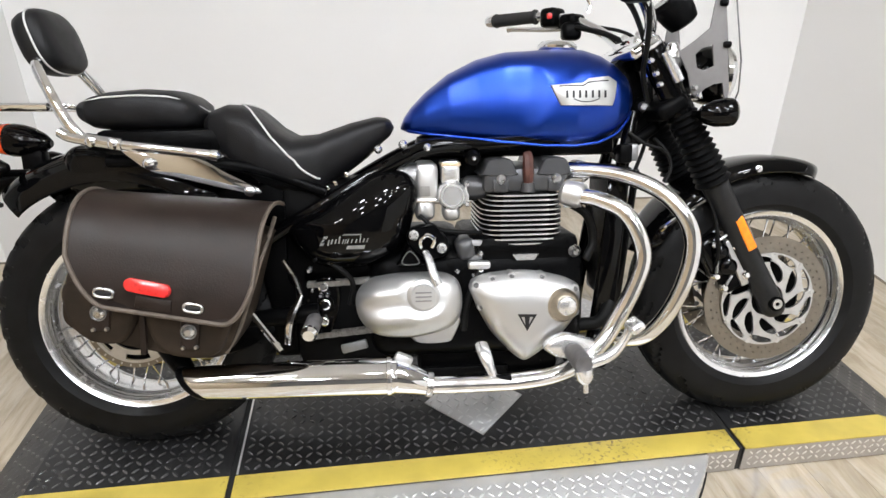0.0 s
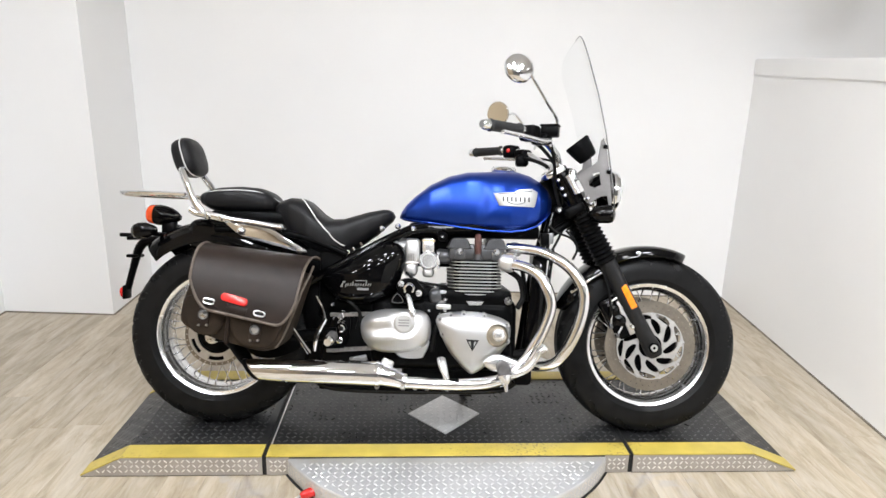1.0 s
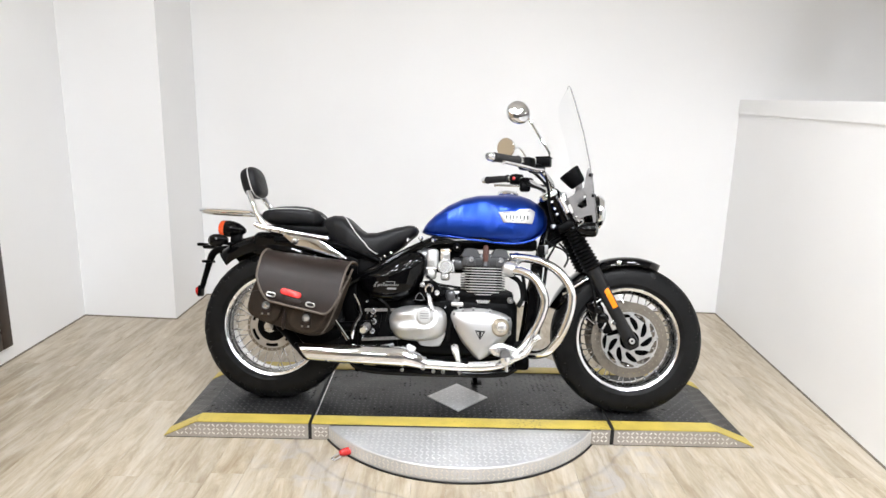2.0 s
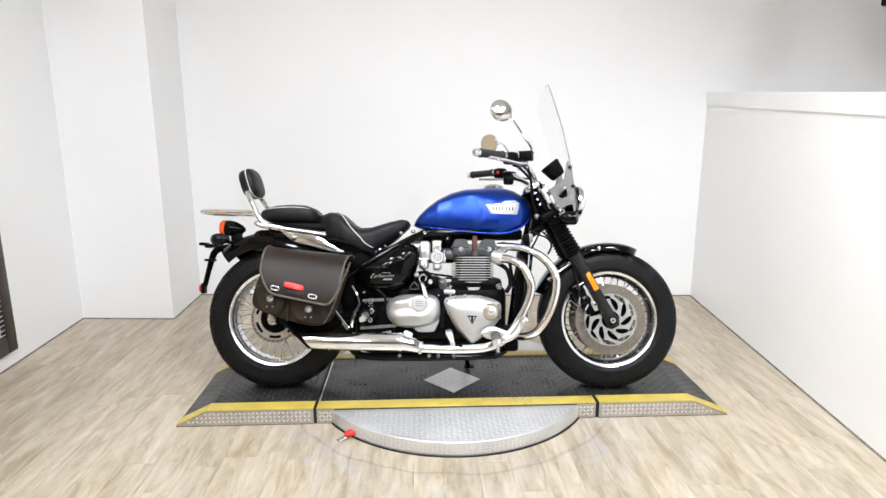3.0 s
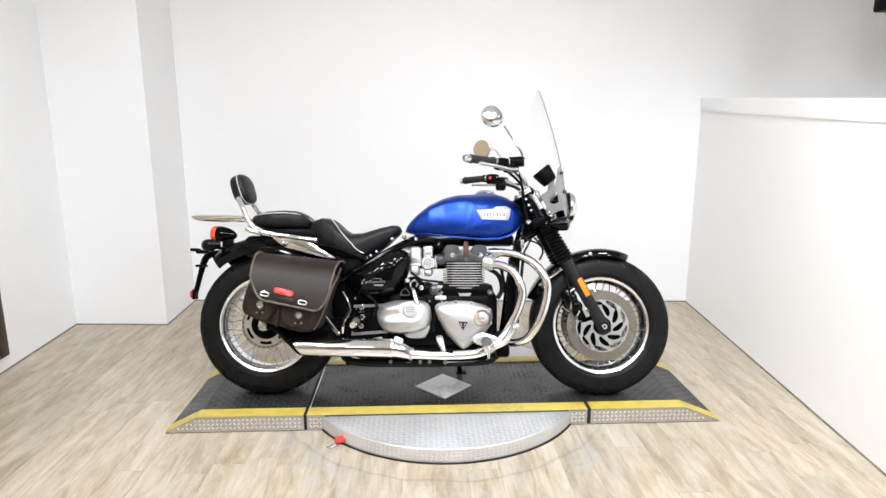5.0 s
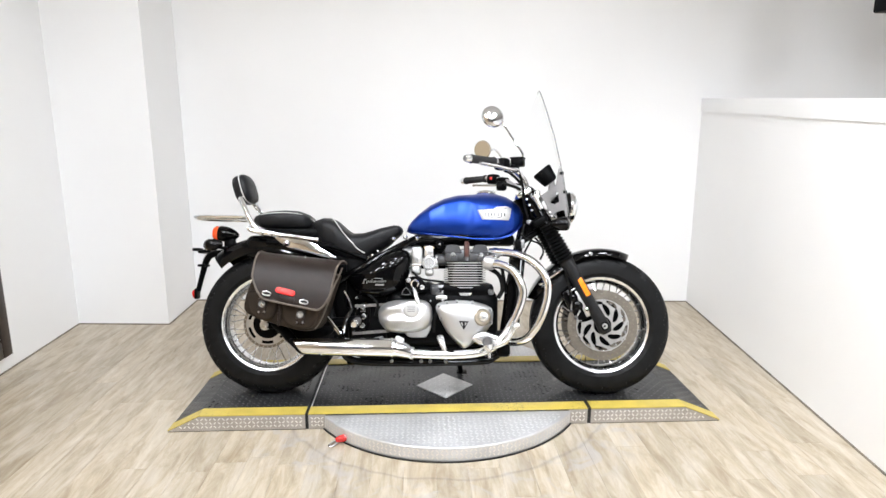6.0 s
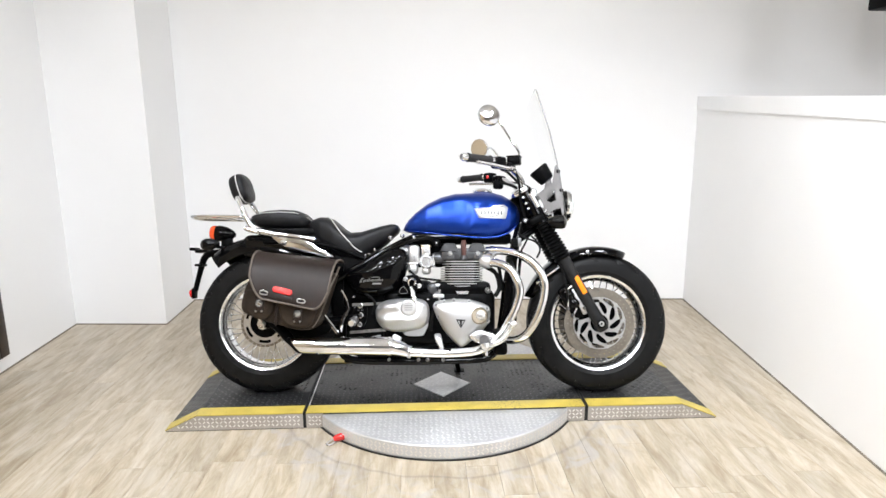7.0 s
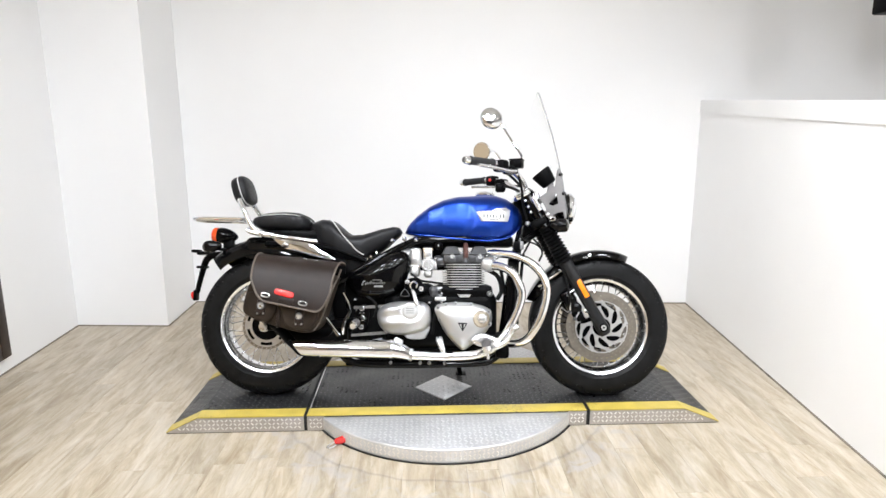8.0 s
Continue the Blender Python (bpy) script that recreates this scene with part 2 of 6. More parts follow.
MAT_BLACK = mat("black coated tread plate", (0.0105, 0.0105, 0.011), 0.42, 0.0, spec=0.75, noise_scale=7, noise_amt=0.3, rough_amt=0.1, bump=0.1, bump_scale=300)
MAT_BUMP = mat("worn black tread bars", (0.042, 0.042, 0.043), 0.32, 0.0, spec=1.0, noise_scale=11, noise_amt=0.4, rough_amt=0.1)
YELLOW = mat("worn yellow safety paint", (0.53, 0.41, 0.08), 0.42, spec=0.6, noise_scale=11, noise_amt=0.14, bump=0.1, bump_scale=300)


def rub_through(m, worn):
    """Specks worn through a paint, in loose patches."""
    nt = m.node_tree
    p = nt.nodes["Principled BSDF"]
    src = p.inputs["Base Color"].links[0].from_socket
    tc = nt.nodes.new("ShaderNodeTexCoord")
    vals = []
    for scale, lo, hi in ((95.0, 0.55, 0.66), (4.0, 0.54, 0.7)):
        n = nt.nodes.new("ShaderNodeTexNoise")
        n.inputs["Scale"].default_value = scale
        n.inputs["Detail"].default_value = 3
        nt.links.new(tc.outputs["Object"], n.inputs["Vector"])
        r = nt.nodes.new("ShaderNodeMapRange")
        r.inputs["From Min"].default_value, r.inputs["From Max"].default_value = lo, hi
        nt.links.new(n.outputs["Fac"], r.inputs["Value"])
        vals.append(r.outputs[0])
    k = nt.nodes.new("ShaderNodeMath")
    k.operation = "MULTIPLY"
    nt.links.new(vals[0], k.inputs[0])
    nt.links.new(vals[1], k.inputs[1])
    mix = nt.nodes.new("ShaderNodeMix")
    mix.data_type = "RGBA"
    nt.links.new(k.outputs[0], mix.inputs[0])
    nt.links.new(src, mix.inputs[6])
    mix.inputs[7].default_value = (*worn, 1)
    nt.links.new(mix.outputs[2], p.inputs["Base Color"])


rub_through(YELLOW, (0.16, 0.12, 0.05))
GAP = mat("black rubber joint", (0.008, 0.008, 0.008), 0.7)


# ---- mesh helpers ----
def spline(pts, n, closed=False):
    """n points along a smooth line through pts."""
    p = [Vector(q) for q in pts]
    m = len(p)
    out = []
    spans = m if closed else m - 1
    for i in range(n):
        t = i * spans / (n if closed else n - 1)
        k = min(int(t), spans - 1)
        f = t - k
        if closed:
            a, b, c, d = p[(k - 1) % m], p[k % m], p[(k + 1) % m], p[(k + 2) % m]
        else:
            b, c = p[k], p[k + 1]
            a = p[k - 1] if k > 0 else b * 2 - c
            d = p[k + 2] if k + 2 < m else c * 2 - b
        out.append(0.5 * (2 * b + (c - a) * f + (2 * a - 5 * b + 4 * c - d) * f * f + (3 * b - a - 3 * c + d) * f**3))
    return out


def lerp(table, x):
    """A smooth value from rows (x, y)."""
    xs = [a for a, _ in table]
    ys = [b for _, b in table]
    return float(np.interp(x, xs, ys))


def skin(bm, rings, caps=True, wrap=False, close=True):
    """Faces between rings of points; close: each ring is a loop; wrap: the last ring joins the first."""
    vs = [[bm.verts.new(p) for p in ring] for ring in rings]
    n = len(rings[0])
    m = len(rings)
    for i in range(m if wrap else m - 1):
        a, b = vs[i], vs[(i + 1) % m]
        for j in range(n if close else n - 1):
            bm.faces.new((a[j], a[(j + 1) % n], b[(j + 1) % n], b[j]))
    if caps and not wrap and close:
        bm.faces.new(list(reversed(vs[0])))
        bm.faces.new(vs[-1])
    return bm


def sweep(pts, r, n=12, smooth=0, closed=False, caps=True, bm=None, flat=1.0, up=None):
    """A tube along pts; r: one radius or one for each given point."""
    bm = bm or bmesh.new()
    rr = list(r) if isinstance(r, (list, tuple)) else [r] * len(pts)
    if smooth:
        rs = [Vector((x, 0, 0)) for x in rr]
        rr = [v.x for v in spline(rs, smooth, closed)] if len(set(rr)) > 1 else [rr[0]] * smooth
        pts = spline(pts, smooth, closed)
    p = [Vector(q) for q in pts]
    m = len(p)
    nrm = None
    rings = []
    for i in range(m):
        if closed:
            t = (p[(i + 1) % m] - p[i - 1]).normalized()
        else:
            t = (p[min(i + 1, m - 1)] - p[max(i - 1, 0)]).normalized()
        if nrm is None:
            ref = Vector(up) if up else (Vector((0, 0, 1)) if abs(t.z) < 0.9 else Vector((1, 0, 0)))
            nrm = (ref - t * ref.dot(t)).normalized()
        else:
            nrm = (nrm - t * nrm.dot(t)).normalized()
        bi = t.cross(nrm)
        rings.append([p[i] + (nrm * math.cos(2 * math.pi * k / n) * flat + bi * math.sin(2 * math.pi * k / n)) * rr[i] for k in range(n)])
    return skin(bm, rings, caps, closed)


def rod(a, b, r, n=12, bm=None, r2=None):
    return sweep([a, b], [r, r if r2 is None else r2], n, bm=bm)


def lathe(profile, n=48, bm=None, at=(0, 0, 0), axis="y", loop=True, shift=None):
    """Turns a profile of (radius, along) round an axis."""
    bm = bm or bmesh.new()
    rings = []
    c = Vector(at)
    for i in range(n):
        a = 2 * math.pi * i / n
        ring = []
        for j, (r, h) in enumerate(profile):
            if shift:
                r = r + shift(i, j, r, h)
            x, z = r * math.cos(a), r * math.sin(a)
            ring.append(c + Vector({"y": (x, h, z), "z": (x, z, h), "x": (h, x, z)}[axis]))
        rings.append(ring)
    return skin(bm, rings, wrap=True, close=loop)


def turned(profile, a, b, n=32, bm=None):
    """A solid turned about the line from a to b; profile rows: (share of the way, radius)."""
    a, b = Vector(a), Vector(b)
    pts = [a.lerp(b, s) for s, _ in profile]
    t = (b - a).normalized()
    ref = Vector((0, 0, 1)) if abs(t.z) < 0.9 else Vector((1, 0, 0))
    u = (ref - t * ref.dot(t)).normalized()
    w = t.cross(u)
    bm = bm or bmesh.new()
    rings = [[p + (u * math.cos(2 * math.pi * k / n) + w * math.sin(2 * math.pi * k / n)) * max(r, 1e-4) for k in range(n)] for p, (_, r) in zip(pts, profile)]
    return skin(bm, rings)


def rbox(c, s, bevel=0.005, rot=None, seg=2, bm=None):
    """A box with rounded edges, centre c, sizes s."""
    bm = bm or bmesh.new()
    m = Matrix.Translation(c) @ (rot if rot is not None else Matrix()) @ Matrix.Diagonal((*s, 1))
    r = bmesh.ops.create_cube(bm, size=1.0, matrix=m)
    if bevel:
        edges = {e for v in r["verts"] for e in v.link_edges}
        bmesh.ops.bevel(bm, geom=list(edges), offset=min(bevel, min(s) * 0.45), segments=seg, profile=0.5, affect="EDGES")
    return bm


def pillow(outline, rows, n=48, smooth=True, bm=None):
    """A shaped cover over an outline of (u, w); rows: (scale about the middle, v)."""
    bm = bm or bmesh.new()
    o = [(p.x, p.z) for p in spline([(u, 0, w) for u, w in outline], n, True)] if smooth else outline
    cu, cw = sum(p[0] for p in o) / len(o), sum(p[1] for p in o) / len(o)
    return skin(bm, [[Vector((cu + (u - cu) * s, v, cw + (w - cw) * s)) for u, w in o] for s, v in rows])


def sheet(loops, v0, v1, bm=None):
    """A plate between v0 and v1 with an outer loop of (u, w) and holes."""
    bm = bm or bmesh.new()
    edges = []
    for loop in loops:
        vs = [bm.verts.new((u, v0, w)) for u, w in loop]
        edges += [bm.edges.new((vs[i], vs[(i + 1) % len(vs)])) for i in range(len(vs))]
    faces = [g for g in bmesh.ops.triangle_fill(bm, use_beauty=True, edges=edges)["geom"] if isinstance(g, bmesh.types.BMFace)]
    r = bmesh.ops.extrude_face_region(bm, geom=faces)
    bmesh.ops.translate(bm, vec=(0, v1 - v0, 0), verts=[g for g in r["geom"] if isinstance(g, bmesh.types.BMVert)])
    return bm


def part(name, bm, material, parent=None, label="", m=None, angle=35.0):
    """One mesh object from a bmesh, under a thing or a part."""
    bmesh.ops.recalc_face_normals(bm, faces=bm.faces[:])
    me = bpy.data.meshes.new(name)
    bm.to_mesh(me)
    bm.free()
    me.materials.append(material)
    me.shade_smooth()
    me.set_sharp_from_angle(angle=radians(angle))
    ob = new(name, me)
    ob.parent = parent
    if m is not None:
        ob.matrix_local = m
    if label:
        tagged(ob, label)
    return ob


def again(ob, m, parent=None):
    """One more part on the same mesh."""
    c = new(ob.name.split(".")[0], ob.data)
    c.parent = parent or ob.parent
    c.matrix_local = m
    return c


def thing(name, label, category, m=None, group="", kind=""):
    ob = new(name)
    ob.empty_display_size = 0.05
    if m is not None:
        ob.matrix_world = m
    return tagged(ob, label, category, group, kind)


def polar_plate(r0, r1, nr, nth, keep, v0, v1):
    """A ring with openings where keep(r, angle) is false."""
    bm = bmesh.new()
    grid = {}

    def vert(i, j, v):
        key = (i, j % nth, v)
        if key not in grid:
            r, a = r0 + (r1 - r0) * i / nr, 2 * math.pi * j / nth
            grid[key] = bm.verts.new((r * math.cos(a), v, r * math.sin(a)))
        return grid[key]

    on = {(i, j): keep(r0 + (r1 - r0) * (i + 0.5) / nr, 2 * math.pi * (j + 0.5) / nth) for i in range(nr) for j in range(nth)}
    for (i, j), k in on.items():
        if not k:
            continue
        for v in (v0, v1):
            bm.faces.new((vert(i, j, v), vert(i + 1, j, v), vert(i + 1, j + 1, v), vert(i, j + 1, v)))
        for di, dj, a, b in ((-1, 0, (i, j), (i, j + 1)), (1, 0, (i + 1, j), (i + 1, j + 1)), (0, -1, (i, j), (i + 1, j)), (0, 1, (i, j + 1), (i + 1, j + 1))):
            if not on.get((i + di, (j + dj) % nth), False):
                bm.faces.new((vert(*a, v0), vert(*b, v0), vert(*b, v1), vert(*a, v1)))
    return bm


# ---- the room ----
def wall(name, p, q, z0, z1, thick, material, label):
    """An upright wall from p to q (plan); its body lies to the right of the way from p to q."""
    a, b = Vector((*p, 0)), Vector((*q, 0))
    d = (b - a).normalized()
    o = Vector((d.y, -d.x, 0)) * thick
    bm = bmesh.new()
    bottom = [a, b, b + o, a + o]
    skin(bm, [[v + Vector((0, 0, z)) for v in bottom] for z in (z0, z1)])
    return tagged(part(name, bm, material, None), label, "wall", kind="structure")


PILLAR_IN, PILLAR_OUT, BACK_L, BACK_R = (-1.697, 1.169), (-2.291, 1.207), (-1.71, 1.722), (1.874, 1.525)
wall("wall_north", (4.7, 1.372), BACK_L, -0.02, 2.72, 0.15, WHITE_WALL, "plain white painted back wall of the showroom bay")
bm = bmesh.new()
skin(bm, [[Vector((*q, z)) for q in (PILLAR_IN, (-1.7101, 1.7215), (-2.45, 1.76), PILLAR_OUT)] for z in (-0.02, 2.72)])
tagged(part("wall_pillar", bm, WHITE_WALL), "white boxed-out pillar in the corner of the bay", "wall", kind="structure")
wall("wall_west", PILLAR_OUT, (-2.211, -0.6), -0.02, 2.72, 0.15, WHITE_WALL, "white side wall with a low framed window")
# Unseen closing walls; tan and dark tones chosen for mirror and chrome reflections.
wall("wall_southwest", (-2.2105, -0.6), (-1.99, -5.6), -0.02, 2.72, 0.15, TAN_WALL, "unseen tan wall beyond the bay, toned for the mirror's reflection")
wall("wall_south", (4.7, -5.6), (-2.2, -5.6), -0.02, 2.72, -0.15, SHOWROOM_WALL, "unseen dark wall opposite the bay, toned for the chrome's reflections")
wall("wall_east", (4.7, 1.5), (4.7, -5.7), -0.02, 2.72, -0.15, CREAM_WALL, "beige wall beyond the half-height partition")
TOP_FAR, TOP_NEAR = 1.442, 1.272
d = (Vector((1.42, -3.2)) - Vector(BACK_R)).normalized()
nrm = Vector((-d.y, d.x))


def view_sloped(near, far, drop0, drop1):
    """A slab along the partition between two drops below its top, which slopes to fit the camera's view; near and far:
    its faces.
    """
    a, b = Vector(BACK_R) + nrm * near, Vector((1.42, -3.2)) + nrm * near
    plan = [(a, TOP_FAR), (b, TOP_NEAR), (b + nrm * (far - near), TOP_NEAR), (a + nrm * (far - near), TOP_FAR)]
    return skin(bmesh.new(), [[Vector((v.x, v.y, -0.02 if drop1 is None else z - drop1)) for v, z in plan], [Vector((v.x, v.y, z - drop0)) for v, z in plan]])


tagged(part("wall_partition", view_sloped(0, 0.12, 0.092, None), WHITE_WALL), "white half-height partition wall beside the bay", "wall", kind="structure")
bm = view_sloped(-0.008, 0.128, 0.0, 0.092)
bmesh.ops.bevel(bm, geom=bm.edges[:], offset=0.004, segments=2, affect="EDGES")
tagged(part("trim", bm, TRIM_WHITE), "white painted trim capping the half-height partition", "trim", kind="structure")
bm = bmesh.new()
rbox((1.2, -2.0, 2.77), (7.2, 7.5, 0.1), 0, bm=bm)
tagged(part("ceiling", bm, CEILING), "pale tiled ceiling over the showroom", "ceiling", kind="structure")
bm = bmesh.new()
rbox((1.2, -2.0, -0.06), (7.2, 7.5, 0.1), 0, bm=bm)
floor = tagged(part("floor", bm, SUBFLOOR), "washed oak vinyl plank floor with pale grain", "floor", kind="structure")


def joint_line(p, q):
    """A thin dark strip on the room's side, drawing the shade where wall meets floor."""
    a, b = Vector((*p, 0)), Vector((*q, 0))
    d = (b - a).normalized()
    o = Vector((-d.y, d.x, 0))
    bead = [(0.0, 0.0), (0.0065, 0.0), (0.0045, 0.004), (0.0, 0.0065)]
    bm = skin(bmesh.new(), [[e + o * u + Vector((0, 0, w + 0.0005)) for u, w in bead] for e in (a, b)])
    tagged(part("baseboard", bm, JOINT_SHADE), "thin dark strip standing in for the shaded joint at the wall's foot", "trim", kind="structure")


# Dark colour for the shade line along the foot of the walls.
JOINT_SHADE = mat("dark dusty sealant", (0.17, 0.145, 0.115), 0.8, noise_scale=14, noise_amt=0.4)
joint_line(BACK_R, BACK_L)
joint_line((-1.7101, 1.7215), PILLAR_IN)
joint_line(PILLAR_IN, PILLAR_OUT)
joint_line(PILLAR_OUT, (-2.211, -0.6))
joint_line((1.42, -3.2), BACK_R)


# window with slats, low on the west wall
def low_window():
    way = Vector((0.0443, -1.0, 0)).normalized()
    base = Vector((-2.291, 1.207, 0)) + way * 0.757
    turn = Matrix.Translation(base) @ Matrix(((way.x, -way.y, 0, 0), (way.y, way.x, 0, 0), (0, 0, 1, 0), (0, 0, 0, 1)))
    win = tagged(new("window_1"), "dark wood framed window with pale horizontal slats", "window", kind="structure")
    win.matrix_world = turn
    w, z0, z1, f = 0.95, 0.092, 1.95, 0.075
    for c, s in (((f / 2, 0.012, (z0 + z1) / 2), (f, 0.05, z1 - z0)), ((w - f / 2, 0.012, (z0 + z1) / 2), (f, 0.05, z1 - z0)),
                 ((w / 2, 0.012, z0 + 0.045), (w - 2 * f, 0.048, 0.09)), ((w / 2, 0.012, z1 - 0.045), (w - 2 * f, 0.048, 0.09))):
        part("window_frame", rbox(c, s, 0.006), DARK_WOOD, win)
    part("window_pane", rbox((w / 2, 0.004, (z0 + z1) / 2), (w - 2 * f, 0.006, z1 - z0 - 0.18), 0), LOUVRE, win, "pale backing behind the slats")
    first = part("slat", rbox((0, 0, 0), (w - 2 * f - 0.004, 0.024, 0.003), 0.001, Matrix.Rotation(radians(35), 4, "X"), 1), LOUVRE, win)
    first.matrix_local = Matrix.Translation((w / 2, 0.022, z0 + 0.1))
    for i in range(1, 66):
        again(first, Matrix.Translation((w / 2, 0.022, z0 + 0.1 + i * 0.0255)))


low_window()


def added_downlight(x, y):
    t = thing("ceiling_light", "round white ceiling light, lit, added out of view", "ceiling light", Matrix.Translation((x, y, 2.72)), "ceiling lights")
    part("frame", lathe([(0.14, 0.0), (0.17, 0.0), (0.168, -0.008), (0.154, -0.014), (0.14, -0.011)], 48, axis="z"), TRIM_WHITE, t)
    part("diffuser", lathe([(0.0005, -0.001), (0.1395, -0.001), (0.1395, -0.007), (0.0005, -0.009)], 40, axis="z", loop=False), GLOW, t)


GLOW = bpy.data.materials.new("light diffuser")
GLOW.use_nodes = True
GLOW.node_tree.nodes["Principled BSDF"].inputs["Emission Color"].default_value = (0.92, 0.97, 1.05, 1)
GLOW.node_tree.nodes["Principled BSDF"].inputs["Emission Strength"].default_value = LAMP
# Out-of-view lights; shape follows small highlights, rows added to brighten bay and chrome.
for lx, ly in ((-1.3, -1.1), (0.1, -1.1), (1.3, -1.1), (-1.3, -2.5), (0.1, -2.5), (1.2, -2.5), (-1.2, -3.9), (0.1, -3.9), (1.2, -3.9), (3.4, -1.3)):
    added_downlight(lx, ly)


SPOT_GLOW = bpy.data.materials.new("spotlight lens")
SPOT_GLOW.use_nodes = True
SPOT_GLOW.node_tree.nodes["Principled BSDF"].inputs["Emission Color"].default_value = (0.97, 0.985, 1.0, 1)
SPOT_GLOW.node_tree.nodes["Principled BSDF"].inputs["Emission Strength"].default_value = 60.0


def track_light(x, y, target, watts, cone=96):
    """A small spot head on the ceiling, aimed at target."""
    t = thing("track_light", "small white spotlight head, added out of view to brighten the walls", "spotlight", Matrix.Translation((x, y, 2.72)), "spotlights over the bay")
    way = (Vector(target) - Vector((x, y, 2.56))).normalized()
    part("stem", rod((0, 0, 0), (0, 0, -0.12), 0.01), TRIM_WHITE, t)
    part("head", turned([(0, 0.02), (0.1, 0.045), (0.9, 0.055), (1, 0.056)], Vector((0, 0, -0.16)) - way * 0.10, Vector((0, 0, -0.16)) + way * 0.02, 24), TRIM_WHITE, t)
    part("lens", turned([(0, 0.044), (1, 0.044)], Vector((0, 0, -0.16)) + way * 0.0205, Vector((0, 0, -0.16)) + way * 0.0235, 24), SPOT_GLOW, t, "glowing spotlight lens")
    data = bpy.data.lights.new("spot", "SPOT")
    data.energy, data.spot_size, data.spot_blend, data.shadow_soft_size = watts, radians(cone), 1.0, 0.06
    data.color = (0.97, 0.985, 1.0)
    lamp = new("lamp", data)
    lamp.parent = t
    lamp.matrix_local = look(Vector((0, 0, -0.16)) + way * 0.04, Vector((0, 0, -0.16)) + way)


# Heads are out of view; aims and watts chosen to brighten walls and partition.
AIMS = [(1.78, 0.9, 1.0), (-0.5, 1.5, 1.4), (-0.15, 1.5, 1.35), (0.1, 1.5, 1.35), (0.35, 1.5, 1.4), (-1.75, 1.35, 1.3)]
for k, share in enumerate((1.15, 0.95, 0.9, 0.9, 0.95, 1.15)):
    track_light(-1.6 + 0.62 * k, -1.75 + 0.1 * (k % 2), AIMS[k], SPOT * share)
track_light(0.75, -1.35, (1.73, 0.1, 0.85), 48.0, 74)

# black hanging box beyond the partition; form and depth chosen to fit the camera's view
box = thing("hanging_speaker", "black box hung from the ceiling on a pole", "speaker", Matrix.Translation((2.57, 0.76, 0)))
part("cabinet", rbox((0, 0, 2.03), (0.17, 0.16, 0.3), 0.012), PLASTIC, box)
part("pole", rod((0, 0, 2.17), (0, 0, 2.72), 0.014), SATIN_BLACK, box)


# ---- turntable and ramps ----
def tread_bars(cells, place, long=0.011, wide=0.0035, high=0.0016):
    """Raised lozenges in a crossing pattern; place maps (a, b, h) of a cell to the world."""
    verts, faces = [], []
    for a, b, k in cells:
        c, s = math.cos(k), math.sin(k)
        n = len(verts)
        for x, y, h in ((-long, 0, 0), (-long * 0.4, -wide, 0), (long * 0.4, -wide, 0), (long, 0, 0), (long * 0.4, wide, 0), (-long * 0.4, wide, 0), (-long * 0.45, 0, high), (long * 0.45, 0, high)):
            verts.append(place(a + c * x - s * y, b + s * x + c * y, h))
        for q in ((0, 1, 6), (1, 2, 7, 6), (2, 3, 7), (3, 4, 7), (4, 5, 6, 7), (5, 0, 6)):
            faces.append([n + i for i in q])
    me = bpy.data.meshes.new("tread_relief")
    me.from_pydata(verts, [], faces)
    return me


def bars(me, material, parent, label):
    me.materials.append(material)
    ob = new("tread_relief", me)
    ob.parent = parent
    return tagged(ob, label, kind="stuff")


def cell_grid(a0, a1, b0, b1, step, ok=lambda a, b: True):
    out = []
    na, nb = int((a1 - a0) / step), int((b1 - b0) / step)
    for i in range(na + 1):
        for j in range(nb + 1):
            a, b = a0 + (i + 0.5) * (a1 - a0) / (na + 1), b0 + (j + 0.5) * (b1 - b0) / (nb + 1)
            if ok(a, b):
                out.append((a, b, radians(45 if (i + j) % 2 else -45)))
    return out


NEAR, FAR, DECK = -0.266, 0.345, 0.070
STRIP = 0.068
DISC = (0.05, 0.085, 0.635)


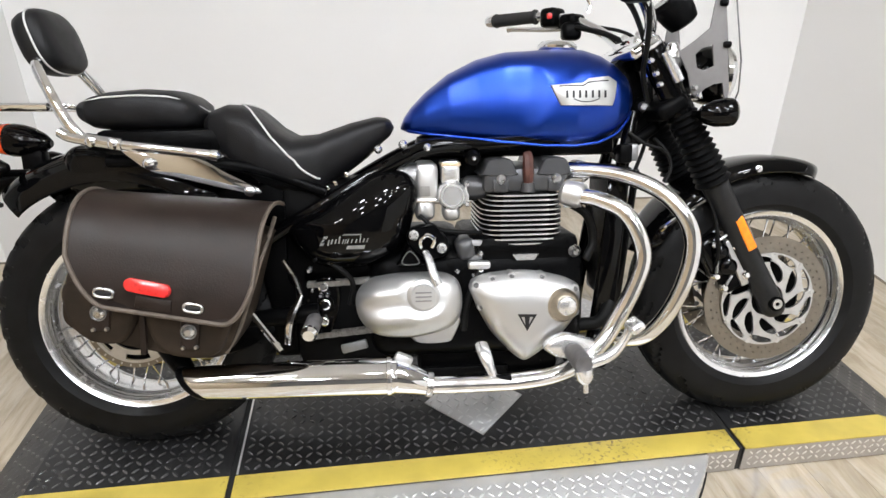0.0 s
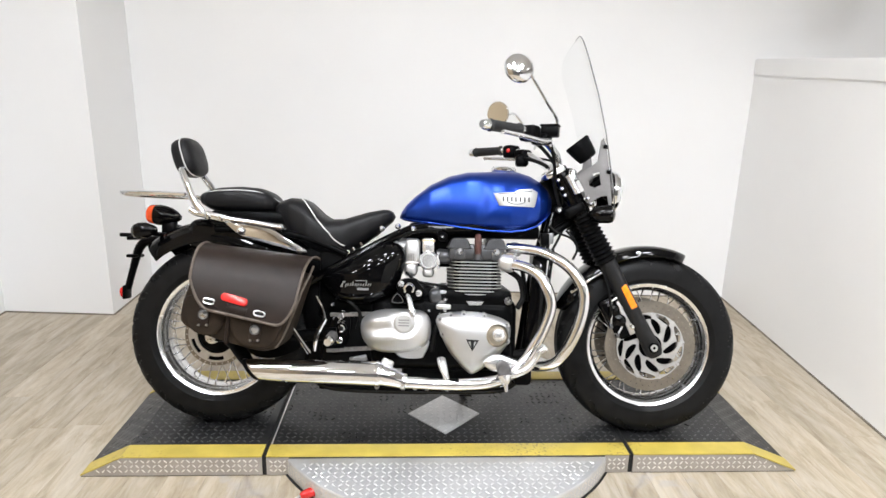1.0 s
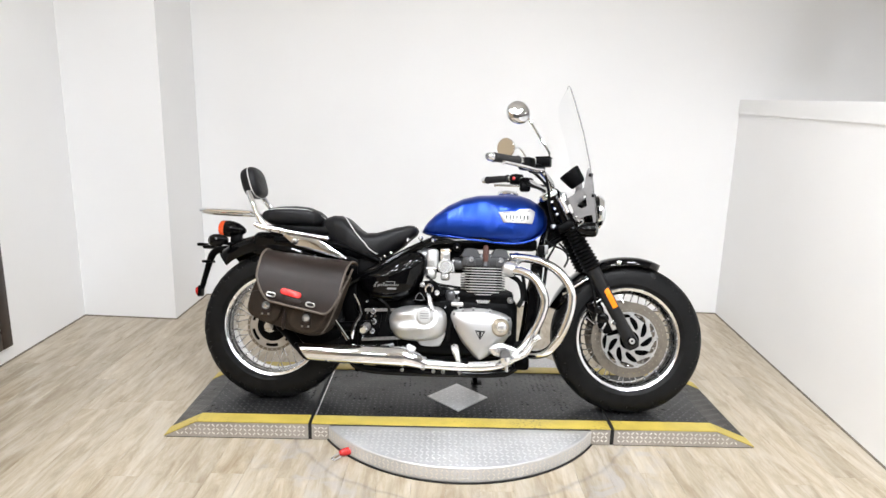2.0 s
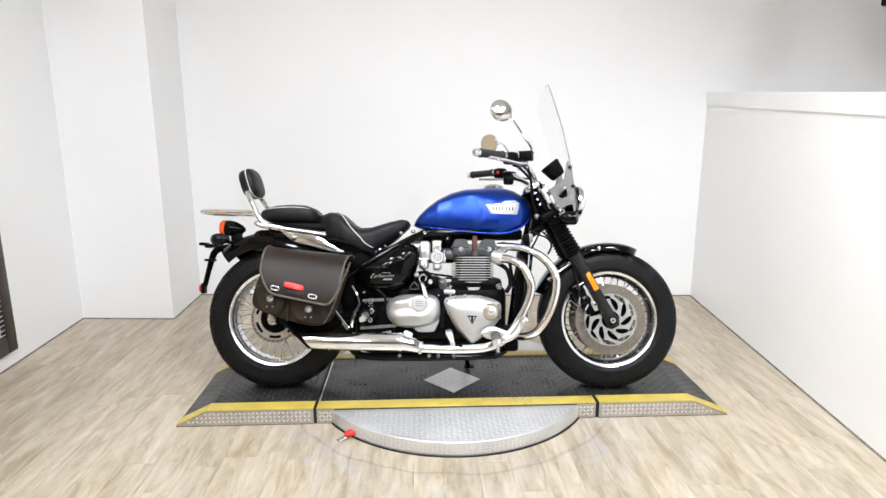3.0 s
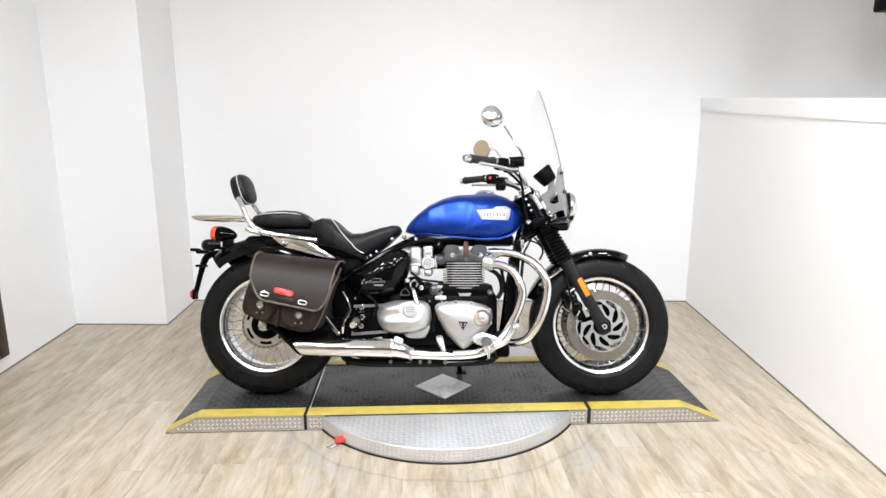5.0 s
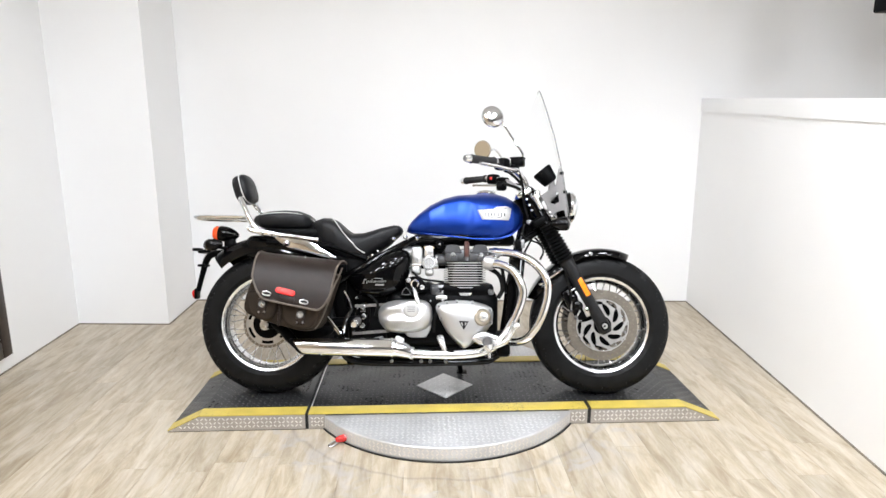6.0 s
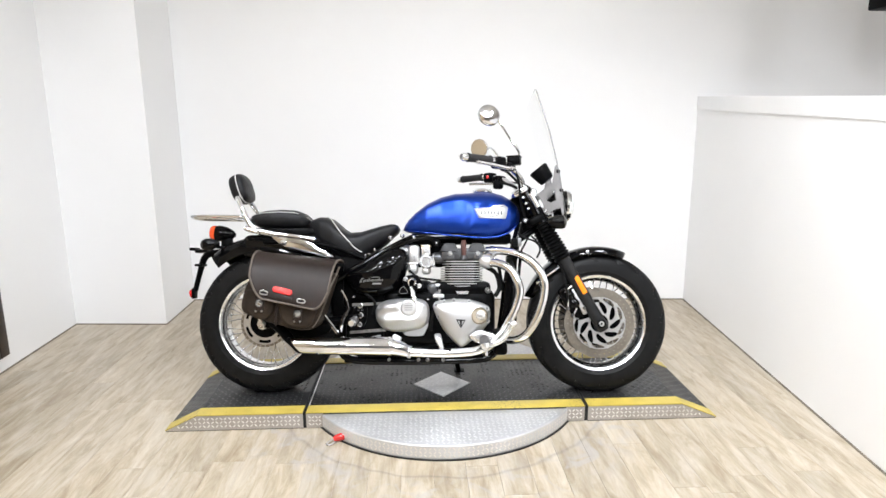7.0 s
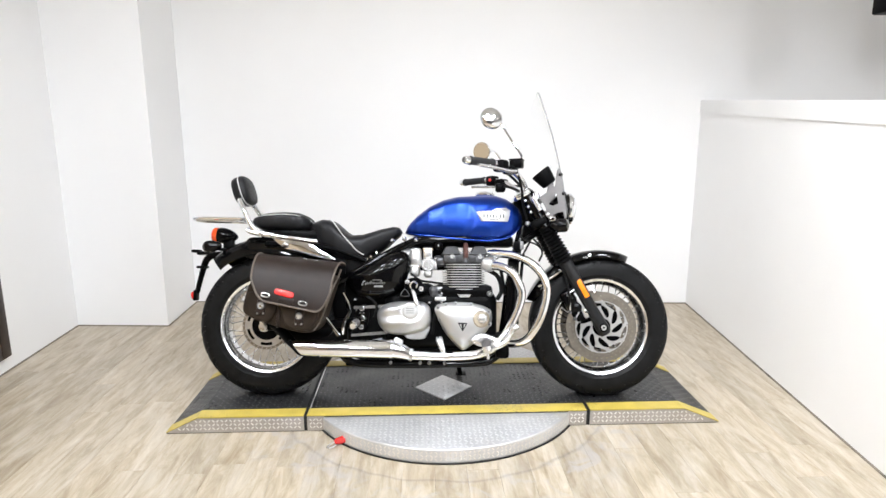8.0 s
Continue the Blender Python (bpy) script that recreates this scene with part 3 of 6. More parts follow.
def ramp_section(name, seam, flat, tip, label):
    t = thing(name, label, "ramp", group="ramps of the turntable")
    s = 1 if tip > seam else -1
    prof = [(seam, 0.0), (seam, DECK), (flat, DECK), (tip, 0.006), (tip, 0.0)]
    part("deck", sheet([prof], NEAR + 0.003, FAR), MAT_BLACK, t, "black coated tread plate deck", angle=20)
    edge = [(seam, 0.004), (seam, DECK - 0.002), (flat, DECK - 0.002), (tip, 0.004)]
    part("skirt", sheet([edge], NEAR, NEAR + 0.003), SKIRT, t, "scuffed bare tread plate skirt", angle=20)
    top = [(seam, DECK + 0.0005), (seam, DECK + 0.004), (flat, DECK + 0.004), (tip, 0.0095), (tip, 0.006), (flat, DECK + 0.0005)]
    for y0, y1 in ((NEAR - 0.002, NEAR + STRIP), (FAR - STRIP, FAR + 0.002)):
        part("yellow_strip", sheet([top], y0, y1), YELLOW, t, "worn yellow safety strip", angle=20)

    def on_top(a, b, h):
        if (a - flat) * s > 0:
            g = (a - flat) / (tip - flat)
            return (a, b, DECK + (0.006 - DECK) * g + h)
        return (a, b, DECK + h)

    lo, hi = min(seam, tip), max(seam, tip)
    bars(tread_bars(cell_grid(lo + 0.02, hi - 0.02, NEAR + STRIP + 0.012, FAR - STRIP - 0.012, 0.024), on_top), MAT_BUMP, t, "paler raised tread bars")
    side = cell_grid(lo + 0.01, hi - 0.01, 0.012, DECK - 0.006, 0.0185, lambda a, b: b < DECK - 0.008 - max(0, (a - flat) / (tip - flat)) * DECK)
    bars(tread_bars(side, lambda a, b, h: (a, NEAR - h, b), 0.0085, 0.0026, 0.0014), SKIRT_BAR, t, "raised tread bars of the skirt")
    return t


ramp_section("ramp_section", -0.562, -1.009, -1.143, "black tread plate ramp with yellow edges, behind the turntable")
ramp_section("ramp_section", 0.672, 1.086, 1.243, "black tread plate ramp with yellow edges, before the turntable")

tt = thing("motorcycle_turntable", "black and bare tread plate turntable with yellow edge strips", "turntable")
L_IN, R_IN = -0.548, 0.656
part("disc", lathe([(0.0005, 0.002), (DISC[2] - 0.004, 0.002), (DISC[2], 0.006), (DISC[2], DECK - 0.012), (DISC[2] - 0.003, DECK - 0.008), (0.0005, DECK - 0.008)], 128, at=(DISC[0], DISC[1], 0), axis="z", loop=False), PLATE, tt, "bare tread plate disc with a scuffed top", angle=30)
part("deck", rbox((0.054, (NEAR + FAR) / 2, DECK / 2), (R_IN - L_IN, FAR - NEAR - 0.006, DECK), 0.002), MAT_BLACK, tt, "black coated tread plate deck")
# Black ring drawing the shadow line under the disc's edge.
part("foot_ring", lathe([(DISC[2] + 0.001, 0.0), (DISC[2] + 0.006, 0.0), (DISC[2] + 0.006, 0.005), (DISC[2] + 0.001, 0.005)], 128, at=(DISC[0], DISC[1], 0), axis="z"), GAP, tt)
for x0, x1 in ((L_IN, DISC[0] - 0.525), (DISC[0] + 0.525, R_IN)):
    part("skirt", rbox(((x0 + x1) / 2, NEAR + 0.0015, 0.035), (x1 - x0, 0.003, 0.064), 0), SKIRT, tt, "scuffed bare tread plate skirt")
    bars(tread_bars(cell_grid(x0 + 0.008, x1 - 0.008, 0.012, DECK - 0.01, 0.0185), lambda a, b, h: (a, NEAR - h, b), 0.0085, 0.0026, 0.0014), SKIRT_BAR, tt, "raised tread bars of the skirt")
for y0, y1 in ((NEAR - 0.002, NEAR + STRIP), (FAR - STRIP, FAR + 0.002)):
    part("yellow_strip", rbox((0.054, (y0 + y1) / 2, DECK + 0.002), (R_IN - L_IN, y1 - y0, 0.0035), 0.001), YELLOW, tt, "worn yellow safety strip")
for x in ((L_IN - 0.562) / 2, (R_IN + 0.672) / 2):
    part("joint", rbox((x, (NEAR + FAR) / 2, 0.034), (0.0135, FAR - NEAR - 0.01, 0.066), 0), GAP, tt, "black gap filler between the sections")
part("bare_edge", rbox((L_IN + 0.003, (NEAR + FAR) / 2, DECK + 0.0015), (0.005, FAR - NEAR - 2 * STRIP - 0.01, 0.003), 0.0008), TREAD, tt, "bare metal edge along the joint")
DIA = (0.045, 0.0, 0.133)


def off_diamond(a, b):
    return abs(a - DIA[0]) + abs(b - DIA[1]) > DIA[2] + 0.015


bars(tread_bars(cell_grid(L_IN + 0.01, R_IN - 0.01, NEAR + STRIP + 0.012, FAR - STRIP - 0.012, 0.024, off_diamond), lambda a, b, h: (a, b, DECK + h)), MAT_BUMP, tt, "paler raised tread bars")
bm = bmesh.new()
skin(bm, [[Vector((DIA[0] + DIA[2] * math.cos(k * math.pi / 2), DIA[1] + DIA[2] * 1.03 * math.sin(k * math.pi / 2), z)) for k in range(4)] for z in (DECK, DECK + 0.004)])
part("diamond_plate", bm, PLATE, tt, "bare tread plate diamond inlay")
bars(tread_bars(cell_grid(DIA[0] - 0.13, DIA[0] + 0.13, -0.13, 0.13, 0.024, lambda a, b: abs(a - DIA[0]) + abs(b) < DIA[2] - 0.012), lambda a, b, h: (a, b, DECK + 0.004 + h)), TREAD, tt, "raised tread bars of the inlay")


def on_disc(a, b):
    return math.hypot(a - DISC[0], b - DISC[1]) < DISC[2] - 0.015 and (b < NEAR - 0.01 or b > FAR + 0.01)


bars(tread_bars(cell_grid(-0.6, 0.7, -0.56, 0.73, 0.0215, on_disc), lambda a, b, h: (a, b, DECK - 0.008 + h), 0.0102, 0.0032, 0.0018), TREAD, tt, "raised tread bars of the disc")
rim_cells = cell_grid(-2.62 * DISC[2], -0.52 * DISC[2], 0.010, DECK - 0.016, 0.019)
bars(tread_bars(rim_cells, lambda a, b, h: (DISC[0] + (DISC[2] + h) * math.cos(a / DISC[2]), DISC[1] + (DISC[2] + h) * math.sin(a / DISC[2]), b), 0.0085, 0.0026, 0.0015), SKIRT_BAR, tt, "raised tread bars of the rim")

latch = thing("turntable_latch", "red plastic handled latch pin at the turntable's rim", "latch", Matrix.Translation((-0.405, -0.385, 0.0)) @ Matrix.Rotation(radians(18), 4, "Z"))
part("handle", sweep([(-0.012, 0, 0.014), (0.0, 0, 0.017), (0.03, 0, 0.02), (0.05, 0, 0.018), (0.056, 0, 0.016)], [0.008, 0.0135, 0.0155, 0.0135, 0.006], 14, 16), RED_LENS, latch, "bright red plastic handle")
part("clip", sweep([(-0.012, 0.002, 0.014), (-0.034, -0.006, 0.01), (-0.045, -0.018, 0.006), (-0.03, -0.022, 0.005), (-0.008, -0.01, 0.008)], 0.0035, 8, 18), STEEL, latch, "bent steel wire clip")


# ---- the motorcycle ----
# Its own axes: u ahead, v to its left, w up from the line where the tyres stand; it leans on its side stand.
LEAN, HEADING, SIZE = 14.0, 3.0, 1.008
bike = thing("motorcycle", "blue and black cruiser motorcycle with chrome exhaust, windscreen and brown saddlebag", "motorcycle",
             Matrix.Translation((0, -0.062, 0.073)) @ Matrix.Rotation(radians(-HEADING), 4, "Z") @ Matrix.Rotation(radians(-LEAN), 4, "X") @ Matrix.Scale(SIZE, 4))
FRONT, REAR = (0.747, 0.0, 0.308), (-0.750, 0.0, 0.312)


def both(fn):
    for s in (-1, 1):
        fn(s)


def tyre_profile(radius, half, inner=0.210):
    """The outline of a tyre's section."""
    pts = []
    for i in range(25):
        a = math.pi * i / 24
        c, s = math.cos(a), math.sin(a)
        y = half * math.copysign(abs(c) ** 0.75, c)
        r = inner + 0.022 + (radius - inner - 0.022) * abs(s) ** 0.62
        pts.append((r, y))
    side = [(inner + 0.014, half * 0.93), (inner + 0.004, half * 0.8), (inner - 0.004, half * 0.72)]
    return [(r, y) for r, y in reversed(side)] + pts + [(r, -y) for r, y in side]


def wheel(name, at, radius, half, disc_r, grooves, label):
    prof = tyre_profile(radius, half)
    n = 288
    mid = len(prof) / 2

    def cut(i, j, r, h):
        lean_in = abs(j - mid + 0.5)
        if r > radius - 0.004 and lean_in < 1.2 and grooves == "front":
            return -0.0045 if lean_in < 0.9 else 0.0
        if 2.5 < lean_in < 8.5 and r > radius - 0.075:
            k = (i + int(lean_in * (1.3 if grooves == "rear" else 2.2))) % (12 if grooves == "rear" else 18)
            return -0.012 if k < 3 else 0.0
        return 0.0

    w = part(name, lathe(prof, n, shift=cut), TYRE, bike, label, Matrix.Translation(at), angle=24)
    rim = [(0.197, 0.0), (0.198, 0.018), (0.2005, 0.026), (0.1995, 0.031), (0.2015, 0.035), (0.2065, 0.039), (0.2085, 0.046), (0.2065, 0.050), (0.2085, 0.054), (0.213, 0.058), (0.2145, 0.062), (0.2135, 0.066), (0.220, 0.068), (0.225, 0.072), (0.2285, 0.068), (0.226, 0.061), (0.216, 0.056), (0.2125, 0.046), (0.210, 0.034), (0.206, 0.0)]
    k = half / 0.084
    loop = [(r * 0.95, y * k) for r, y in rim] + [(r * 0.95, -y * k) for r, y in reversed(rim[1:-1])]
    part("rim", lathe(loop, 96), RIM_CHROME, w, "polished chrome wheel rim", angle=40)
    part("hub", lathe([(0.004, -0.075), (0.026, -0.075), (0.045, -0.06), (0.047, -0.045), (0.028, -0.035), (0.026, 0.035), (0.047, 0.045), (0.045, 0.06), (0.026, 0.075), (0.004, 0.075)], 48, loop=False), SATIN_BLACK if grooves == "front" else ALUMINIUM, w)
    base = None
    for i in range(40):
        s = -1 if i % 2 else 1
        cross = 1 if (i // 2) % 2 else -1
        turn = Matrix.Rotation(2 * math.pi * i / 40, 4, "Y")
        key = (s, cross)
        if base is None:
            base = {}
        if key not in base:
            a0 = cross * 1.0
            bm = rod((0.044 * math.cos(a0), s * 0.05, 0.044 * math.sin(a0)), (0.192, s * 0.008, 0), 0.0021, 6)
            rod((0.192, s * 0.008, 0), (0.180, s * 0.011, 0.0 + 0.0025 * cross), 0.0032, 6, bm=bm)
            base[key] = part("spoke", bm, CHROME, w, "", turn)
        else:
            again(base[key], turn)
    return w


front = wheel("front_wheel", FRONT, 0.315, 0.066, 0.155, "front", "black front tyre on a chrome wire-spoked wheel")
rear = wheel("rear_wheel", REAR, 0.318, 0.078, 0.128, "rear", "black rear tyre on a chrome wire-spoked wheel")


def front_disc(s):
    def keep_rotor(r, a):
        k = (a * 20 / (2 * math.pi)) % 1.0
        if 0.137 < r < 0.1405 and (k * 2) % 1.0 < 0.14:
            return False
        if 0.124 < r < 0.1275 and ((k + 0.25) * 2) % 1.0 < 0.15:
            return False
        return True

    def swirl(r, a):
        # large bent teardrops between the arms, and crescents where the arms meet the rotor
        f = (r - 0.048) / 0.048
        k = ((a + s * 0.5 * f) * 9 / (2 * math.pi)) % 1.0
        if 0.0 < f < 1.0 and abs(k - 0.5) < 0.31 * math.sin(math.pi * f ** 0.75) ** 0.6:
            return False
        g = (r - 0.094) / 0.022
        k = ((a + s * (0.66 + 0.3 * g)) * 9 / (2 * math.pi)) % 1.0
        if 0.0 < g < 0.82 and abs(k - 0.5) < 0.36 * math.sin(math.pi * (0.1 + 0.95 * g)) ** 0.6:
            return False
        return True

    part("brake_disc", polar_plate(0.113, 0.156, 26, 480, keep_rotor, s * 0.076, s * 0.071), DISC_STEEL, front, "drilled steel brake disc", angle=30)
    part("disc_carrier", polar_plate(0.040, 0.116, 40, 540, swirl, s * 0.082, s * 0.077), CARRIER, front, "silver disc carrier with swirling slots", angle=30)
    for i in range(9):
        a = 2 * math.pi * (i + 0.2) / 9
        part("bobbin", rod((0.112 * math.cos(a), s * 0.07, 0.112 * math.sin(a)), (0.112 * math.cos(a), s * 0.084, 0.112 * math.sin(a)), 0.0065, 10), STEEL, front)


both(front_disc)
# Black drum added behind the carriers so that their slots read dark.
part("hub_shell", lathe([(0.02, -0.052), (0.095, -0.052), (0.102, -0.046), (0.102, 0.046), (0.095, 0.052), (0.02, 0.052)], 48, loop=False), SATIN_BLACK, front, "black drum added between the discs to darken their slots")


def slots(r, a):
    k = (a * 6 / (2 * math.pi)) % 1.0
    return not (0.077 < r < 0.091 and 0.2 < k < 0.8)


part("brake_disc", polar_plate(0.066, 0.108, 26, 240, slots, -0.084, -0.079), CARRIER, rear, "slotted steel rear brake disc", angle=30)
# The outer rim is added as dark backing for the disc slots.
part("hub_cover", lathe([(0.01, -0.078), (0.06, -0.078), (0.066, -0.072), (0.094, -0.070), (0.094, -0.05), (0.01, -0.05)], 40, loop=False), SATIN_BLACK, rear, "black hub face with an added rim that darkens the disc slots")
part("disc_face", polar_plate(0.097, 0.1078, 5, 160, lambda r, a: (a * 32 / (2 * math.pi)) % 1.0 > 0.2 or abs(r - 0.1025) > 0.003, -0.0852, -0.0842), DISC_STEEL, rear, angle=30)

# fork
D = Vector((-0.246, 0, 0.440)).normalized()
AX = Vector(FRONT)


def on_fork(d, v, ahead=0.0):
    side = Vector((D.z, 0, -D.x))
    return AX + D * d + side * ahead + Vector((0, v, 0))


def fork(s):
    v = s * 0.09
    part("fork_leg", sweep([on_fork(-0.035, v), on_fork(-0.015, v), on_fork(0.03, v), on_fork(0.12, v), on_fork(0.27, v), on_fork(0.335, v)], [0.022, 0.030, 0.028, 0.026, 0.029, 0.031], 20, 24, flat=1.0), FORK, bike, "satin black fork leg")
    rows = []
    k = 24
    for i in range(k + 1):
        rows.append((i / k, (0.042 if i % 2 else 0.033) * (1.0 - 0.16 * i / k)))
    part("fork_gaiter", turned(rows, on_fork(0.33, v), on_fork(0.515, v), 24), GAITER, bike, "ribbed black rubber gaiter")
    part("fork_tube", sweep([on_fork(0.515, v), on_fork(0.56, v), on_fork(0.66, v), on_fork(0.69, v)], [0.032, 0.030, 0.030, 0.026], 20), BLACK, bike)
    part("axle_cap", turned([(0, 0.012), (0.2, 0.0185), (0.75, 0.0185), (0.8, 0.013), (0.82, 0.008), (0.83, 0.0)], (FRONT[0], s * 0.106, FRONT[2]), (FRONT[0], s * 0.124, FRONT[2]), 24), SATIN_BLACK, bike)
    part("axle_end", lathe([(0.005, 0.0), (0.012, 0.0), (0.012, 0.006), (0.005, 0.006)], 24, at=(FRONT[0], s * 0.121 - 0.003, FRONT[2])), STEEL, bike)
    m = Matrix.Translation(on_fork(0.193, s * 0.113, 0.006)) @ Matrix.Rotation(math.atan2(D.x, D.z), 4, "Y")
    part("side_reflector", rbox((0, 0, 0), (0.024, 0.010, 0.088), 0.0085, seg=4), AMBER, bike, "amber reflector on the fork leg", m)
    part("reflector_mount", rbox((-0.004, 0.008 * -s, 0), (0.03, 0.014, 0.094), 0.005), SATIN_BLACK, bike, "", m)


both(fork)
part("triple_clamp", rbox(on_fork(0.54, 0, -0.02), (0.075, 0.25, 0.04), 0.014, Matrix.Rotation(math.atan2(D.x, D.z), 4, "Y"), 3), SATIN_BLACK, bike)
part("top_yoke", rbox(on_fork(0.685, 0, -0.02), (0.075, 0.25, 0.03), 0.012, Matrix.Rotation(math.atan2(D.x, D.z), 4, "Y"), 3), CHROME, bike)
part("steering_head", turned([(0, 0.034), (0.1, 0.042), (0.9, 0.042), (1, 0.034)], on_fork(0.54, 0, -0.055), on_fork(0.68, 0, -0.055), 24), SATIN_BLACK, bike)


def arch_fender(name, c, r, a0, a1, half, drop, label, taper=0.25, n=44):
    """A mudguard: an arched band round the wheel."""
    rings = []
    for i in range(n + 1):
        f = i / n
        a = radians(a0 + (a1 - a0) * f)
        end = min(1.0, (min(f, 1 - f) / 0.10 + 0.02)) ** 0.5 if taper else 1.0
        hw = half * (1 - taper * (1 - end))
        sec = []
        m = 14
        for j in range(m + 1):
            t = -1 + 2 * j / m
            rr = r - drop * abs(t) ** 2.6
            sec.append((rr, hw * math.sin(t * math.pi / 2 * 0.98)))
        for j in range(m, -1, -1):
            t = -1 + 2 * j / m
            rr = r - 0.0035 - drop * abs(t) ** 2.6
            sec.append((rr, hw * 0.965 * math.sin(t * math.pi / 2 * 0.98)))
        rings.append([Vector((c[0] + q * math.cos(a), v, c[2] + q * math.sin(a))) for q, v in sec])
    return part(name, skin(bmesh.new(), rings), BLACK, bike, label, angle=50)


fender = arch_fender("front_fender", FRONT, 0.346, 66, 160, 0.082, 0.034, "gloss black front mudguard", 0.9)


def fender_stay(s):
    part("stay", sweep([on_fork(0.30, s * 0.085), (FRONT[0] - 0.14, s * 0.088, FRONT[2] + 0.27), (FRONT[0] - 0.2, s * 0.084, FRONT[2] + 0.235), (FRONT[0] - 0.28, s * 0.08, FRONT[2] + 0.18)], 0.006, 8, 16), CHROME, fender)
    part("bolt", turned([(0, 0.008), (0.8, 0.008), (1, 0.004)], (FRONT[0] - 0.05, s * 0.076, FRONT[2] + 0.318), (FRONT[0] - 0.05, s * 0.084, FRONT[2] + 0.319), 12), CHROME, fender)


both(fender_stay)


def caliper(s):
    body = part("brake_caliper", rbox((0.635, s * 0.082, 0.39), (0.062, 0.06, 0.13), 0.014, Matrix.Rotation(radians(-28), 4, "Y"), 3), SATIN_BLACK, bike, "black brake caliper with silver bolts")
    tip = Matrix.Rotation(radians(-25), 4, "Y")
    mount = part("caliper_mount", rbox((0.664, s * 0.112, 0.408), (0.034, 0.012, 0.125), 0.005, tip), ALUMINIUM, body, "pale alloy caliper mount")
    for u, w in ((0.652, 0.447), (0.679, 0.377)):
        part("bolt", turned([(0, 0.0115), (0.6, 0.0115), (0.7, 0.008), (1, 0.006)], (u, s * 0.117, w), (u, s * 0.13, w), 12), CHROME, mount)
    for u, w, r in ((0.638, 0.395, 0.021), (0.616, 0.432, 0.019)):
        part("piston_cover", turned([(0, r), (0.6, r), (0.8, r * 0.8), (1, r * 0.55)], (u, s * 0.108, w), (u, s * 0.124, w), 20), BLACK, body)
    part("caliper_bridge", rbox((0.612, s * 0.096, 0.420), (0.06, 0.035, 0.105), 0.012, Matrix.Rotation(radians(-28), 4, "Y"), 3), BLACK, body)
    for u, w in ((0.606, 0.374), (0.628, 0.345), (0.598, 0.452)):
        part("bolt", turned([(0, 0.0095), (0.7, 0.0095), (1, 0.006)], (u, s * 0.112, w), (u, s * 0.128, w), 12), CHROME, body)
    for p, q in (((0.606, 0.415), (0.606, 0.38)), ((0.645, 0.375), (0.632, 0.35)), ((0.60, 0.458), (0.63, 0.478))):
        part("pad_pin", rod((p[0], s * 0.120, p[1]), (q[0], s * 0.120, q[1]), 0.0034, 8), STEEL, body)
    part("brake_hose", sweep([(0.605, s * 0.115, 0.39), (0.60, s * 0.13, 0.45), (0.585, s * 0.125, 0.53), (0.545, s * 0.11, 0.62), (0.49, s * 0.09, 0.72)], 0.0045, 8, 30), DARK_STEM, body)


both(caliper)
for ob in bike.children:
    if ob.name.split(".")[0] == "brake_caliper":
        ob.location.y = 0.026 if ob.data.vertices[0].co.y < 0 else -0.026

# tank
TOPS = [(-0.134, 0.735), (-0.125, 0.757), (-0.110, 0.778), (-0.077, 0.811), (-0.025, 0.851), (0.039, 0.882), (0.103, 0.898), (0.167, 0.901), (0.224, 0.905), (0.282, 0.902), (0.322, 0.890), (0.355, 0.871), (0.383, 0.846), (0.400, 0.816), (0.404, 0.79)]
LOWS = [(-0.134, 0.730), (-0.115, 0.721), (-0.08, 0.716), (-0.022, 0.710), (0.076, 0.698), (0.175, 0.688), (0.25, 0.686), (0.30, 0.692), (0.343, 0.708), (0.375, 0.735), (0.395, 0.762), (0.404, 0.785)]
HALF = [(-0.134, 0.004), (-0.125, 0.035), (-0.11, 0.055), (-0.08, 0.075), (-0.025, 0.100), (0.04, 0.118), (0.10, 0.127), (0.17, 0.132), (0.25, 0.131), (0.31, 0.120), (0.35, 0.104), (0.38, 0.082), (0.398, 0.052), (0.404, 0.006)]


def tank_half(u):
    return lerp(HALF, u)


def tank_point(u, k, n):
    """A point of the tank's skin: station u, share k of n round it from the bottom."""
    top, low, hw = lerp(TOPS, u), lerp(LOWS, u), tank_half(u)
    a = 2 * math.pi * k / n
    c, s = math.cos(a), math.sin(a)
    mid = low + (top - low) * 0.40
    if s >= 0:
        y, z = hw * math.copysign(abs(c) ** 0.80, c), mid + (top - mid) * abs(s) ** 0.95
    else:
        y, z = hw * math.copysign(abs(c) ** 0.42, c), mid - (mid - low) * abs(s) ** 0.75
    # knee hollow with a soft front lip
    f = (z - low) / max(top - low, 1e-4)
    edge = 0.118 + 0.055 * (1 - ((f - 0.56) / 0.55) ** 2)
    t = 1 / (1 + math.exp((u - edge) / 0.009))
    up = 1 / (1 + math.exp((f - 0.80) / 0.045))
    dn = 1 / (1 + math.exp((0.08 - f) / 0.03))
    back = 1 / (1 + math.exp((-0.10 - u) / 0.02))
    y *= 1 - 0.12 * t * up * dn * back
    return Vector((u, y, z))


us = []
for i in range(97):
    f = i / 96
    us.append(-0.134 + 0.538 * (0.5 - 0.5 * math.cos(math.pi * f)) * 0.55 + 0.538 * f * 0.45)
tank = part("fuel_tank", skin(bmesh.new(), [[tank_point(u, k, 96) for k in range(96)] for u in us]), BLUE, bike, "blue metallic fuel tank with knee hollows", angle=60)


def tank_seam(s):
    pts = [Vector((u, s * tank_half(u) * 0.93, lerp(LOWS, u) + 0.004)) for u in np.linspace(-0.118, 0.392, 40)]
    part("seam_lip", sweep(pts, 0.0032, 8), BLUE, tank)


both(tank_seam)


